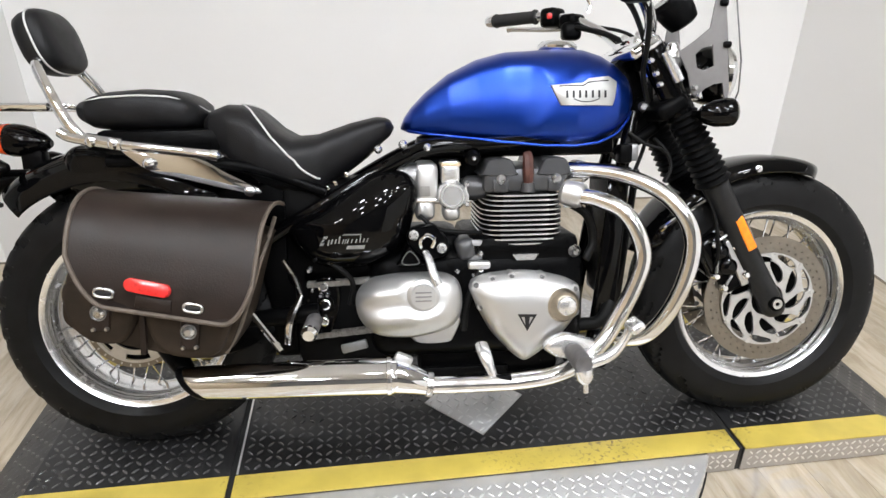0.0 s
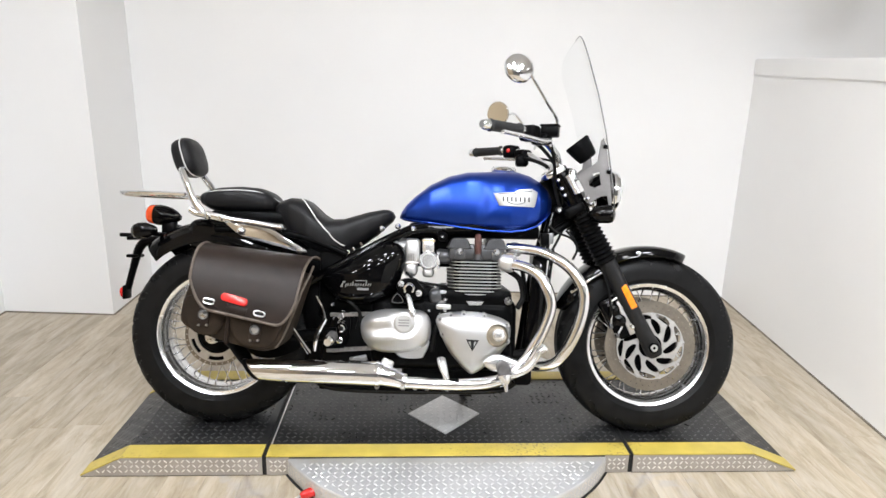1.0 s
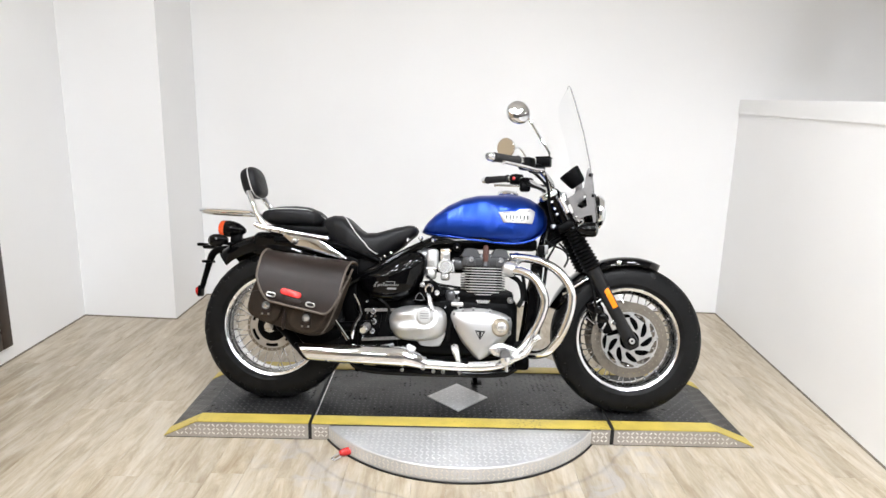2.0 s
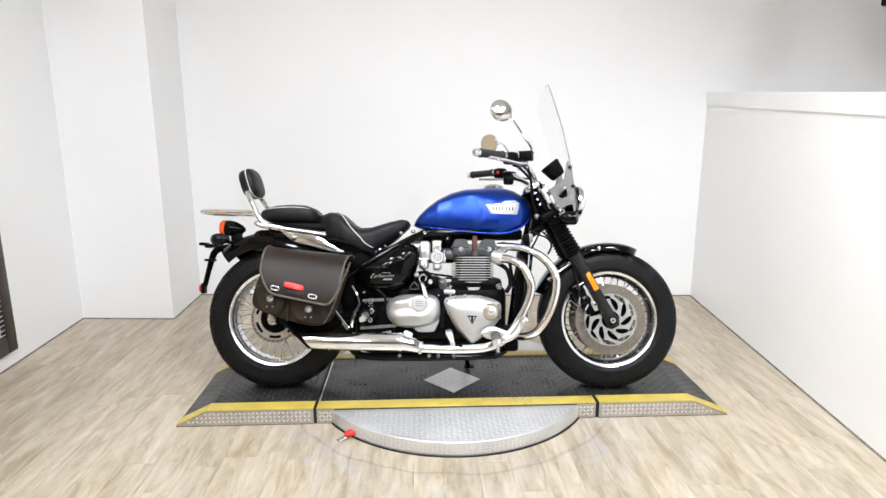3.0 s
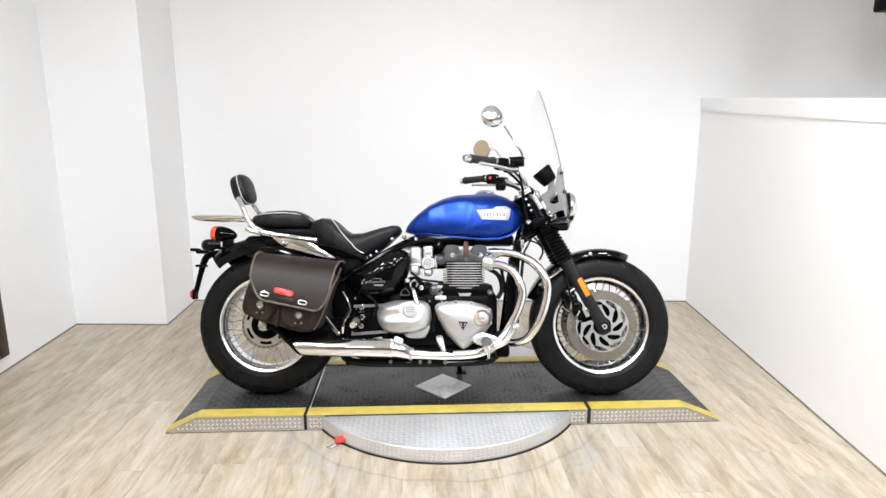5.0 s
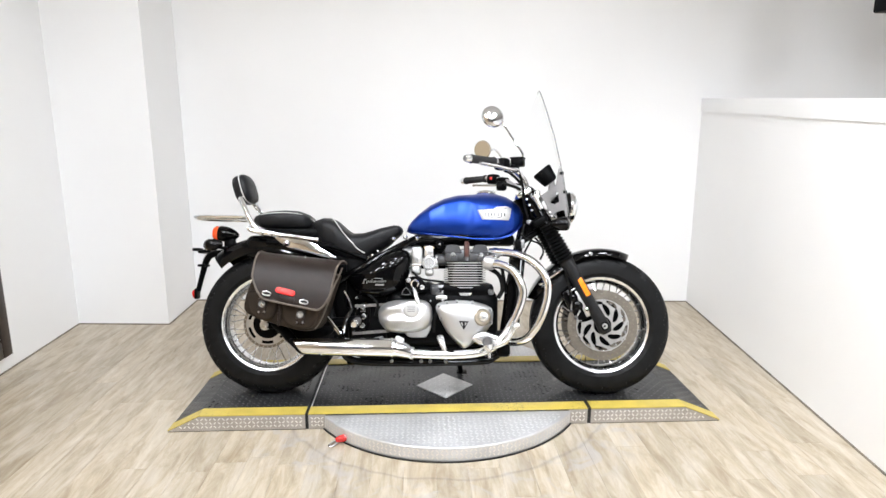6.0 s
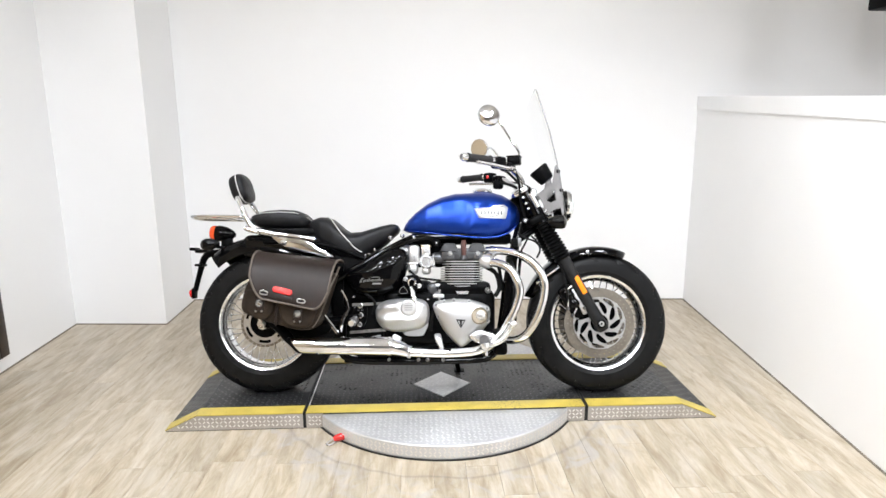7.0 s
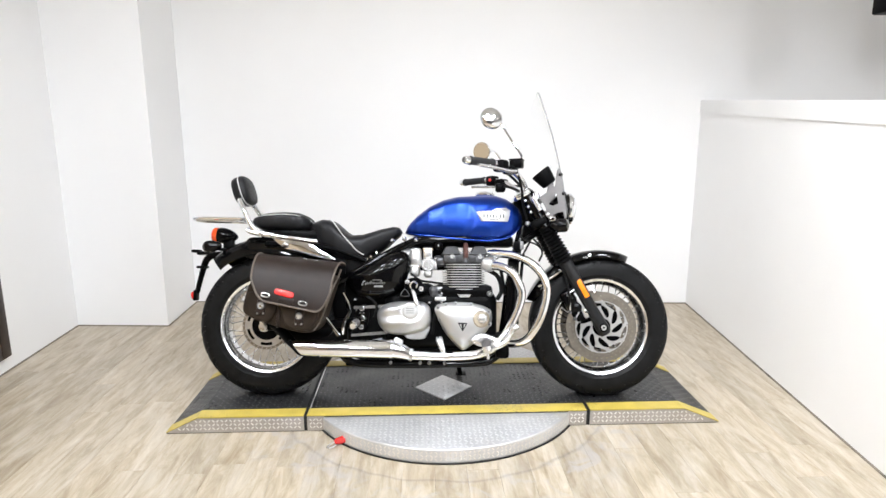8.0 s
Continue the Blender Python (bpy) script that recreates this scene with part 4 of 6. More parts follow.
def badge(s):
    corners = [(0.187, 0.819), (0.196, 0.80), (0.209, 0.776), (0.328, 0.774), (0.334, 0.79), (0.341, 0.826), (0.320, 0.838), (0.274, 0.833), (0.258, 0.823)]
    out = [Vector((a[0] + (b[0] - a[0]) * k / 6, 0, a[1] + (b[1] - a[1]) * k / 6)) for a, b in zip(corners, corners[1:] + corners[:1]) for k in range(6)]

    def skin_v(u, w, add):
        best = 0.0
        for k in range(0, 49):
            q = tank_point(u, k, 96)
            r = tank_point(u, k + 1, 96)
            if min(q.z, r.z) - 1e-6 <= w <= max(q.z, r.z) + 1e-6:
                best = max(best, abs(q.y) + (abs(r.y) - abs(q.y)) * ((w - q.z) / (r.z - q.z) if abs(r.z - q.z) > 1e-6 else 0))
        return s * (best + add)

    cu, cw = 0.264, 0.806
    rings = [[Vector((cu + (p.x - cu) * k, skin_v(cu + (p.x - cu) * k, cw + (p.z - cw) * k, add), cw + (p.z - cw) * k)) for p in out] for k, add in ((1.0, -0.002), (1.0, 0.004), (0.97, 0.006), (0.6, 0.006), (0.2, 0.006), (0.02, 0.006))]
    part("tank_badge", skin(bmesh.new(), rings), BADGE, tank, "silver badge plate with dark bars", angle=50)

    def line(pts, r=0.0011):
        part("badge_line", sweep([Vector((u, skin_v(u, w, 0.006), w)) for u, w in pts], r, 6, 24), BADGE_INK, tank)

    for u in (0.2215, 0.2355, 0.2495, 0.2635, 0.279, 0.294, 0.3085):
        a, c, w0, w1 = u - 0.0024, u + 0.0024, 0.7915, 0.807
        part("badge_bar", skin(bmesh.new(), [[Vector((p, skin_v(p, q, add), q)) for p, q in ((a, w0), (c, w0), (c, w1), (a, w1))] for add in (0.0055, 0.0072)]), BADGE_INK, tank)
    line([(0.236, 0.7895), (0.25, 0.7845), (0.265, 0.783), (0.28, 0.7845), (0.295, 0.7895)])
    line([(0.205, 0.8165), (0.23, 0.817), (0.258, 0.8175), (0.272, 0.824), (0.318, 0.828)], 0.0014)


BADGE = mat("satin silver badge", (0.5, 0.5, 0.49), 0.42, 0.55, noise_scale=60, noise_amt=0.05)
both(badge)
cap = part("filler_cap", turned([(0, 0.043), (0.25, 0.046), (0.5, 0.046), (0.7, 0.042), (0.95, 0.036), (1.0, 0.03)], (0.232, 0, 0.900), (0.233, 0, 0.922), 36), CHROME, tank, "chrome filler cap")

# seats
SEAT_TOP = [(-0.572, 0.748), (-0.562, 0.764), (-0.545, 0.779), (-0.51, 0.791), (-0.475, 0.789), (-0.455, 0.781), (-0.43, 0.760), (-0.409, 0.740), (-0.373, 0.719), (-0.322, 0.722), (-0.245, 0.747), (-0.19, 0.759), (-0.168, 0.757), (-0.157, 0.751), (-0.150, 0.737)]
SEAT_LOW = [(-0.572, 0.742), (-0.56, 0.72), (-0.54, 0.695), (-0.50, 0.645), (-0.456, 0.616), (-0.40, 0.598), (-0.345, 0.591), (-0.315, 0.594), (-0.285, 0.614), (-0.213, 0.666), (-0.175, 0.702), (-0.158, 0.716), (-0.150, 0.732)]
SEAT_HALF = [(-0.572, 0.02), (-0.562, 0.06), (-0.545, 0.085), (-0.50, 0.115), (-0.44, 0.132), (-0.37, 0.134), (-0.31, 0.118), (-0.25, 0.09), (-0.19, 0.068), (-0.168, 0.058), (-0.157, 0.045), (-0.150, 0.02)]


def seat_point(u, a, tops, lows, halves, dish=0.0, drop=0.0):
    top, low, hw = lerp(tops, u), lerp(lows, u), lerp(halves, u)
    c, s = math.cos(a), math.sin(a)
    y = hw * math.copysign(abs(c) ** 0.55, c)
    mid = low + (top - low) * 0.55
    z = mid + (top - mid) * abs(s) ** 0.7 if s >= 0 else mid - (mid - low) * abs(s) ** 0.8
    if s > 0:
        z += dish * (abs(y) / max(hw, 1e-3)) ** 2 - drop * abs(c) ** 3
    return Vector((u, y, z))


def seat_ring(u, tops, lows, halves, n=48, **kw):
    return [seat_point(u, 2 * math.pi * k / n, tops, lows, halves, **kw) for k in range(n)]


def ease(a, b, n):
    return [a + (b - a) * (0.5 - 0.5 * math.cos(math.pi * i / n)) * 0.7 + (b - a) * (i / n) * 0.3 for i in range(n + 1)]


seat = part("rider_seat", skin(bmesh.new(), [seat_ring(u, SEAT_TOP, SEAT_LOW, SEAT_HALF) for u in ease(-0.572, -0.150, 72)]), LEATHER, bike, "black vinyl rider's seat with pale piping", angle=60)

pts = []
for i in range(70):
    f = i / 69
    a = radians(-28 + 236 * f)
    g = abs(f - 0.5) * 2
    u = -0.487 + (0.487 - 0.312) * g ** 1.1
    p = seat_point(u, a, SEAT_TOP, SEAT_LOW, SEAT_HALF)
    pts.append(Vector((p.x, p.y * 1.004, p.z + 0.001)))
part("piping", sweep(pts, 0.0023, 8), PIPING, seat, "pale grey piping")
PIL_TOP = [(-0.835, 0.785), (-0.82, 0.80), (-0.79, 0.812), (-0.755, 0.821), (-0.682, 0.826), (-0.622, 0.822), (-0.59, 0.810), (-0.57, 0.795), (-0.556, 0.772)]
PIL_LOW = [(-0.835, 0.775), (-0.82, 0.758), (-0.79, 0.742), (-0.74, 0.737), (-0.65, 0.735), (-0.60, 0.736), (-0.575, 0.742), (-0.556, 0.766)]
PIL_HALF = [(-0.835, 0.03), (-0.82, 0.07), (-0.79, 0.095), (-0.72, 0.106), (-0.64, 0.104), (-0.59, 0.09), (-0.57, 0.07), (-0.556, 0.03)]
pillion = part("pillion_seat", skin(bmesh.new(), [seat_ring(u, PIL_TOP, PIL_LOW, PIL_HALF) for u in ease(-0.835, -0.556, 48)]), LEATHER, bike, "black vinyl pillion seat with pale piping", angle=60)
loop = []
for i in range(80):
    a = 2 * math.pi * i / 80
    u = -0.6955 + 0.136 * math.copysign(abs(math.cos(a)) ** 0.7, math.cos(a))
    k = math.radians(28) if math.sin(a) >= 0 else math.radians(152)
    p = seat_point(u, k, PIL_TOP, PIL_LOW, PIL_HALF)
    q = abs(math.sin(a)) ** 0.25
    loop.append(Vector((p.x, p.y * q * 1.003, p.z + 0.001)))
part("piping", sweep(loop, 0.0022, 8, closed=True), PIPING, pillion, "pale grey piping")
for u, w in ((-0.312, 0.60), (-0.297, 0.609), (-0.28, 0.619), (-0.255, 0.637)):
    part("seat_clip", rbox((u, -0.108, w), (0.008, 0.012, 0.012), 0.003, Matrix.Rotation(radians(-30), 4, "Y")), CHROME, seat)
part("seat_base", rbox((-0.60, 0, 0.715), (0.36, 0.19, 0.05), 0.015), SATIN_BLACK, bike)

# backrest
PAD = Matrix.Translation((-0.888, 0, 0.924)) @ Matrix.Rotation(radians(-17), 4, "Y")
rings = []
for d, k in ((-0.038, 0.55), (-0.036, 0.80), (-0.028, 0.93), (-0.012, 1.0), (0.010, 1.02), (0.022, 1.0), (0.034, 0.93), (0.041, 0.78), (0.045, 0.5), (0.046, 0.15)):
    rings.append([Vector((d * 0.86, 0.088 * k * math.copysign(abs(math.cos(t)) ** 0.62, math.cos(t)), 0.067 * k * math.copysign(abs(math.sin(t)) ** 0.72, math.sin(t)))) for t in [2 * math.pi * i / 56 for i in range(56)]])
pad = part("backrest", skin(bmesh.new(), rings), LEATHER, bike, "padded black backrest with pale piping", PAD, angle=60)
part("piping", sweep([Vector((0.009, 0.09 * math.copysign(abs(math.cos(t)) ** 0.62, math.cos(t)), 0.0685 * math.copysign(abs(math.sin(t)) ** 0.72, math.sin(t)))) for t in [2 * math.pi * i / 64 for i in range(64)]], 0.0022, 8, closed=True), PIPING, pad, "pale grey piping")


def sissy(s):
    part("backrest_bar", sweep([(-0.884, s * 0.07, 0.892), (-0.874, s * 0.094, 0.868), (-0.848, s * 0.115, 0.825), (-0.815, s * 0.128, 0.763), (-0.785, s * 0.131, 0.722)], 0.0115, 12, 24, flat=0.6, up=(0, 1, 0)), CHROME, bike, "chrome backrest bar")
    part("rail", sweep([(-0.828, s * 0.132, 0.738), (-0.80, s * 0.134, 0.725), (-0.70, s * 0.136, 0.709), (-0.60, s * 0.138, 0.696), (-0.53, s * 0.138, 0.686)], 0.0105, 12, 24), CHROME, bike, "chrome seat rail")
    part("rail_plate", pillow([(-0.712, 0.702), (-0.66, 0.697), (-0.56, 0.681), (-0.50, 0.648), (-0.44, 0.614), (-0.445, 0.602), (-0.52, 0.618), (-0.60, 0.640), (-0.655, 0.654), (-0.685, 0.674)], [(1, s * 0.128), (1, s * 0.133), (0.96, s * 0.1355), (0.6, s * 0.137), (0.03, s * 0.1375)]), CHROME, bike, "polished chrome side plate", angle=50)
    part("rail_sleeve", rod((-0.775, s * 0.1345, 0.7215), (-0.705, s * 0.1362, 0.710), 0.0138, 14), CHROME, bike)
    part("rail_cap", turned([(0, 0.0085), (0.3, 0.012), (0.8, 0.012), (1, 0.006)], (-0.535, s * 0.138, 0.687), (-0.51, s * 0.138, 0.683), 14), CHROME, bike)
    for u, w in ((-0.763, 0.719), (-0.72, 0.713), (-0.655, 0.671), (-0.455, 0.610)):
        part("bolt", turned([(0, 0.012), (0.6, 0.012), (0.9, 0.008), (1, 0.003)], (u, s * 0.138, w), (u, s * 0.153, w), 12), CHROME, bike)


both(sissy)
rack = part("luggage_rack", sweep([(-0.86, -0.10, 0.790), (-1.00, -0.10, 0.792), (-1.075, -0.085, 0.793), (-1.10, -0.05, 0.793), (-1.105, 0.0, 0.793), (-1.10, 0.05, 0.793), (-1.075, 0.085, 0.793), (-1.0, 0.10, 0.792), (-0.86, 0.10, 0.790)], 0.0075, 10, 60), CHROME, bike, "chrome luggage rack")
for v in (-0.06, -0.02, 0.02, 0.06):
    part("rack_slat", rbox((-0.98, v, 0.7935), (0.235, 0.016, 0.006), 0.002), CHROME, rack)
part("rack_bar", rbox((-0.90, 0, 0.7875), (0.02, 0.2, 0.006), 0.002), CHROME, rack)

# tail
rear_fender = arch_fender("rear_fender", (-0.757, 0, 0.318), 0.392, 52, 130, 0.105, 0.075, "gloss black rear mudguard", 0.15)
part("tail_filler", rbox((-0.44, 0, 0.575), (0.22, 0.17, 0.14), 0.03, None, 3), SATIN_BLACK, bike)
part("tail_section", rbox((-0.64, 0, 0.655), (0.44, 0.205, 0.11), 0.04, None, 4), BLACK, bike, "black bodywork under the seats")
light = part("tail_light", turned([(0, 0.034), (0.12, 0.037), (0.35, 0.036), (0.6, 0.031), (0.85, 0.02), (1.0, 0.008)], (-1.005, 0, 0.722), (-0.915, 0, 0.712), 28), BLACK, bike, "black bullet tail light")
part("lens", turned([(0, 0.028), (0.3, 0.034), (1, 0.0355)], (-1.028, 0, 0.724), (-1.004, 0, 0.722), 28), ORANGE_RED, light, "orange-red lens")
part("tail_stem", rbox((-0.955, 0, 0.672), (0.05, 0.035, 0.06), 0.01), SATIN_BLACK, bike)


def rear_signal(s):
    b = part("turn_signal", turned([(0, 0.024), (0.15, 0.027), (0.5, 0.026), (0.8, 0.018), (1, 0.008)], (-1.012, s * 0.125, 0.662), (-0.945, s * 0.12, 0.668), 24), BLACK, bike, "black bullet turn signal")
    part("lens", turned([(0, 0.014), (0.5, 0.022), (1, 0.0245)], (-1.024, s * 0.125, 0.661), (-1.011, s * 0.125, 0.662), 24), SMOKE, b, "smoked lens")
    part("stalk", rod((-0.97, s * 0.11, 0.655), (-0.955, s * 0.03, 0.65), 0.008), SATIN_BLACK, b)


SMOKE = mat("smoked grey lens", (0.06, 0.055, 0.05), 0.15, coat=0.5)
both(rear_signal)
holder = part("plate_holder", sweep([(-0.985, 0, 0.635), (-1.035, 0, 0.625), (-1.062, 0, 0.60), (-1.082, 0, 0.53), (-1.10, 0, 0.455)], [0.016, 0.02, 0.019, 0.015, 0.014], 10, 22, flat=0.8), SATIN_BLACK, bike, "black number plate bracket, empty")
part("cross_bar", rbox((-1.068, 0, 0.638), (0.045, 0.08, 0.014), 0.005, Matrix.Rotation(radians(-8), 4, "Y")), SATIN_BLACK, holder)
part("cross_bar", rbox((-1.076, 0, 0.573), (0.035, 0.07, 0.012), 0.005), SATIN_BLACK, holder)
part("lamp", rbox((-1.105, 0, 0.647), (0.03, 0.06, 0.014), 0.004), SATIN_BLACK, holder)
part("reflector_mount", rbox((-1.104, 0, 0.443), (0.012, 0.05, 0.05), 0.005), SATIN_BLACK, holder)
part("reflector", turned([(0, 0.018), (0.6, 0.021), (1, 0.021)], (-1.121, 0, 0.440), (-1.110, 0, 0.442), 20), RED_LENS, holder, "round red reflector")

# frame and engine


def frame_side(s):
    part("frame_tube", sweep([(0.375, s * 0.05, 0.775), (0.25, s * 0.085, 0.715), (0.05, s * 0.10, 0.695), (-0.06, s * 0.103, 0.695), (-0.12, s * 0.105, 0.675), (-0.20, s * 0.11, 0.634), (-0.32, s * 0.115, 0.565), (-0.40, s * 0.115, 0.52), (-0.47, s * 0.115, 0.475)], 0.0165, 14, 44), BLACK, bike, "gloss black frame tube")
    part("down_tube", sweep([(0.405, s * 0.04, 0.76), (0.375, s * 0.06, 0.63), (0.345, s * 0.075, 0.48), (0.325, s * 0.085, 0.32), (0.305, s * 0.09, 0.22), (0.26, s * 0.095, 0.165), (0.18, s * 0.10, 0.148), (-0.1, s * 0.105, 0.142), (-0.35, s * 0.105, 0.150), (-0.42, s * 0.10, 0.20)], 0.0155, 14, 60), BLACK, bike, "black frame downtube and cradle")
    part("swingarm", sweep([(-0.33, s * 0.115, 0.33), (-0.5, s * 0.118, 0.318), (-0.66, s * 0.115, 0.31), (-0.775, s * 0.112, 0.311)], [0.022, 0.019, 0.018, 0.02], 14, 24), SATIN_BLACK, bike, "black tubular swingarm")
    part("swingarm_brace", sweep([(-0.70, s * 0.113, 0.318), (-0.58, s * 0.10, 0.41), (-0.46, s * 0.08, 0.50), (-0.38, s * 0.05, 0.55)], 0.014, 12, 20), SATIN_BLACK, bike)
    part("seat_stay", sweep([(-0.30, s * 0.115, 0.60), (-0.45, s * 0.118, 0.655), (-0.60, s * 0.118, 0.672), (-0.75, s * 0.11, 0.675)], 0.012, 12, 20), SATIN_BLACK, bike)


both(frame_side)
part("axle_nut", turned([(0, 0.026), (0.25, 0.026), (0.3, 0.018), (0.8, 0.018), (0.85, 0.010), (1, 0.010)], (REAR[0], -0.115, REAR[2]), (REAR[0], -0.148, REAR[2]), 6 * 4), STEEL, bike, "steel rear axle nut")
part("rear_caliper", rbox((-0.665, -0.100, 0.285), (0.085, 0.045, 0.045), 0.014, Matrix.Rotation(radians(20), 4, "Y"), 3), SATIN_BLACK, bike, "black rear brake caliper")
part("silencer_hanger", sweep([(-0.715, -0.125, 0.315), (-0.665, -0.16, 0.295), (-0.615, -0.205, 0.262), (-0.572, -0.235, 0.222)], [0.012, 0.02, 0.022, 0.014], 12, 20), SATIN_BLACK, bike, "black silencer hanger")
part("hanger_plate", pillow([(-0.65, 0.30), (-0.60, 0.325), (-0.52, 0.325), (-0.45, 0.31), (-0.455, 0.275), (-0.53, 0.245), (-0.59, 0.245), (-0.63, 0.27)], [(1, -0.118), (1, -0.126), (0.94, -0.13), (0.3, -0.131)], 40), SATIN_BLACK, bike)
part("battery_box", rbox((-0.27, 0, 0.50), (0.26, 0.20, 0.24), 0.02), PLASTIC, bike, "black box behind the side cover")
part("shock", turned([(0, 0.02), (0.1, 0.03), (0.9, 0.03), (1, 0.02)], (-0.46, 0, 0.52), (-0.28, 0, 0.42), 20), SATIN_BLACK, bike)
# Plain black blocks added to keep the space before the wheel dark.
part("inner_guard", rbox((-0.42, 0.0, 0.44), (0.10, 0.16, 0.28), 0.03, Matrix.Rotation(radians(-12), 4, "Y"), 3), PLASTIC, bike, "black block filling the dark space before the rear wheel")

part("inner_guard", rbox((-0.405, 0.02, 0.285), (0.09, 0.15, 0.17), 0.02, None, 3), PLASTIC, bike, "black block filling the dark space before the rear wheel")


def chain_run(a, b):
    a, b = Vector(a), Vector(b)
    n = int((b - a).length / 0.0159)
    bm = bmesh.new()
    for i in range(n):
        p, q = a.lerp(b, i / n), a.lerp(b, (i + 1) / n)
        for dv in ((-0.009, 0.009) if i % 2 else (-0.0065, 0.0065)):
            rbox((p + q) / 2 + Vector((0, dv, 0)), ((q - p).length + 0.006, 0.002, 0.012), 0, Matrix.Rotation(-math.atan2((b - a).z, (b - a).x), 4, "Y"), bm=bm)
    for i in range(n + 1):
        p = a.lerp(b, i / n)
        rod(p + Vector((0, -0.0105, 0)), p + Vector((0, 0.0105, 0)), 0.004, 8, bm=bm)
    return bm


part("drive_chain", chain_run((-0.75, 0.085, 0.405), (-0.15, 0.085, 0.352)), CHAIN, bike, "steel drive chain")
part("drive_chain", chain_run((-0.75, 0.085, 0.215), (-0.15, 0.085, 0.262)), CHAIN, bike, "steel drive chain")
part("sprocket", polar_plate(0.05, 0.098, 8, 160, lambda r, a: r < 0.09 or (a * 40 / (2 * math.pi)) % 1.0 < 0.5, 0.082, 0.088), STEEL, bike, "", Matrix.Translation((REAR[0], 0, REAR[2])))

cover_mesh = pillow([(-0.392, 0.525), (-0.355, 0.550), (-0.313, 0.570), (-0.265, 0.602), (-0.216, 0.630), (-0.17, 0.645), (-0.125, 0.642), (-0.100, 0.614), (-0.103, 0.57), (-0.115, 0.53), (-0.13, 0.482), (-0.16, 0.450), (-0.213, 0.432), (-0.29, 0.428), (-0.345, 0.446), (-0.38, 0.488)],
     [(0.99, -0.09)] + [(k, -0.112 - 0.0688 * (1 - k ** 2.4) ** 0.62) for k in (1.0, 0.997, 0.99, 0.98, 0.965, 0.945, 0.92, 0.89, 0.855, 0.82, 0.78, 0.74, 0.69, 0.64, 0.58, 0.52, 0.45, 0.38, 0.3, 0.2, 0.1, 0.02)], 96)
for _ in range(14):
    bmesh.ops.smooth_vert(cover_mesh, verts=cover_mesh.verts[:], factor=0.5, use_axis_x=True, use_axis_y=True, use_axis_z=True)
part("side_cover", cover_mesh, BLACK, bike, "gloss black side cover with a silver print", angle=75)
side = bike.children[-1]


def cover_stroke(u, w, wide, high, slant=0.004):
    """One slanted bar of the silver print on the side cover."""
    def at(p, q, add):
        return Vector((p, -0.1808 + 0.0115 * (((p + 0.24) / 0.1) ** 2 + ((q - 0.535) / 0.075) ** 2) * 0.7 - add, q))
    ring = ((u, w), (u + wide, w), (u + wide + slant, w + high), (u + slant, w + high))
    part("print_bar", skin(bmesh.new(), [[at(p, q, add) for p, q in ring] for add in (-0.004, 0.0012)]), PRINT, side)


PRINT = mat("pale silver print", (0.24, 0.24, 0.235), 0.4, 0.2, noise_scale=90, noise_amt=0.1)
for u, w, wide, high in ((-0.318, 0.494, 0.011, 0.006), (-0.314, 0.503, 0.006, 0.006), (-0.310, 0.512, 0.011, 0.006), (-0.301, 0.494, 0.004, 0.014), (-0.294, 0.498, 0.004, 0.012), (-0.286, 0.499, 0.004, 0.011), (-0.278, 0.499, 0.004, 0.019),
                         (-0.270, 0.499, 0.003, 0.011), (-0.265, 0.499, 0.003, 0.011), (-0.260, 0.499, 0.003, 0.011), (-0.252, 0.500, 0.004, 0.010), (-0.243, 0.500, 0.004, 0.010), (-0.234, 0.500, 0.0035, 0.020), (-0.227, 0.501, 0.004, 0.010), (-0.219, 0.501, 0.003, 0.010), (-0.268, 0.521, 0.05, 0.0025), (-0.262, 0.483, 0.05, 0.009)):
    cover_stroke(u + 0.004, 0.494 + (w - 0.494) * 0.8, wide * 0.75, high * 0.8, 0.003)

part("crankcase", rbox((0.03, 0, 0.34), (0.50, 0.27, 0.26), 0.05, None, 4), SATIN_BLACK, bike, "black crankcase")
part("crankcase_top", rbox((0.13, 0, 0.465), (0.26, 0.27, 0.06), 0.02), SATIN_BLACK, bike)
# Plain black block added to keep the space behind the crankcase dark.
part("gearbox_case", rbox((-0.27, 0, 0.32), (0.24, 0.20, 0.26), 0.03), PLASTIC, bike, "black block filling the dark space behind the crankcase")
part("gearbox_top", rbox((-0.10, 0, 0.45), (0.2, 0.2, 0.1), 0.03), SATIN_BLACK, bike)
part("sump", rbox((0.06, 0, 0.19), (0.34, 0.19, 0.09), 0.025), SATIN_BLACK, bike)
clutch_mesh = pillow([(-0.245, 0.370), (-0.236, 0.400), (-0.21, 0.419), (-0.164, 0.430), (-0.10, 0.432), (-0.045, 0.428), (-0.018, 0.408), (-0.010, 0.374), (-0.014, 0.335), (-0.035, 0.308), (-0.08, 0.293), (-0.14, 0.287), (-0.20, 0.296), (-0.235, 0.328)],
     [(0.96, -0.12), (0.975, -0.146), (1.0, -0.148), (1.0, -0.155)] + [(k, -0.155 - 0.054 * (1 - k ** 3.2) ** 0.6) for k in np.linspace(0.985, 0.02, 34)], 120)
for p in clutch_mesh.verts:
    # two long swellings that run back from the round cap, and a hollow round it
    far_back = min(1.0, max(0.0, (-0.045 - p.co.x) / 0.07))
    flat = min(1.0, max(0.0, (-0.176 - p.co.y) / 0.02))
    around = min(1.0, max(0.0, (math.hypot(p.co.x + 0.098, p.co.z - 0.394) - 0.036) / 0.018))
    p.co.y -= 0.0055 * far_back * flat * around * math.cos(2 * math.pi * (p.co.z - 0.345 - 0.12 * (p.co.x + 0.14)) / 0.062)
    p.co.y += 0.006 * flat * (1 - around)
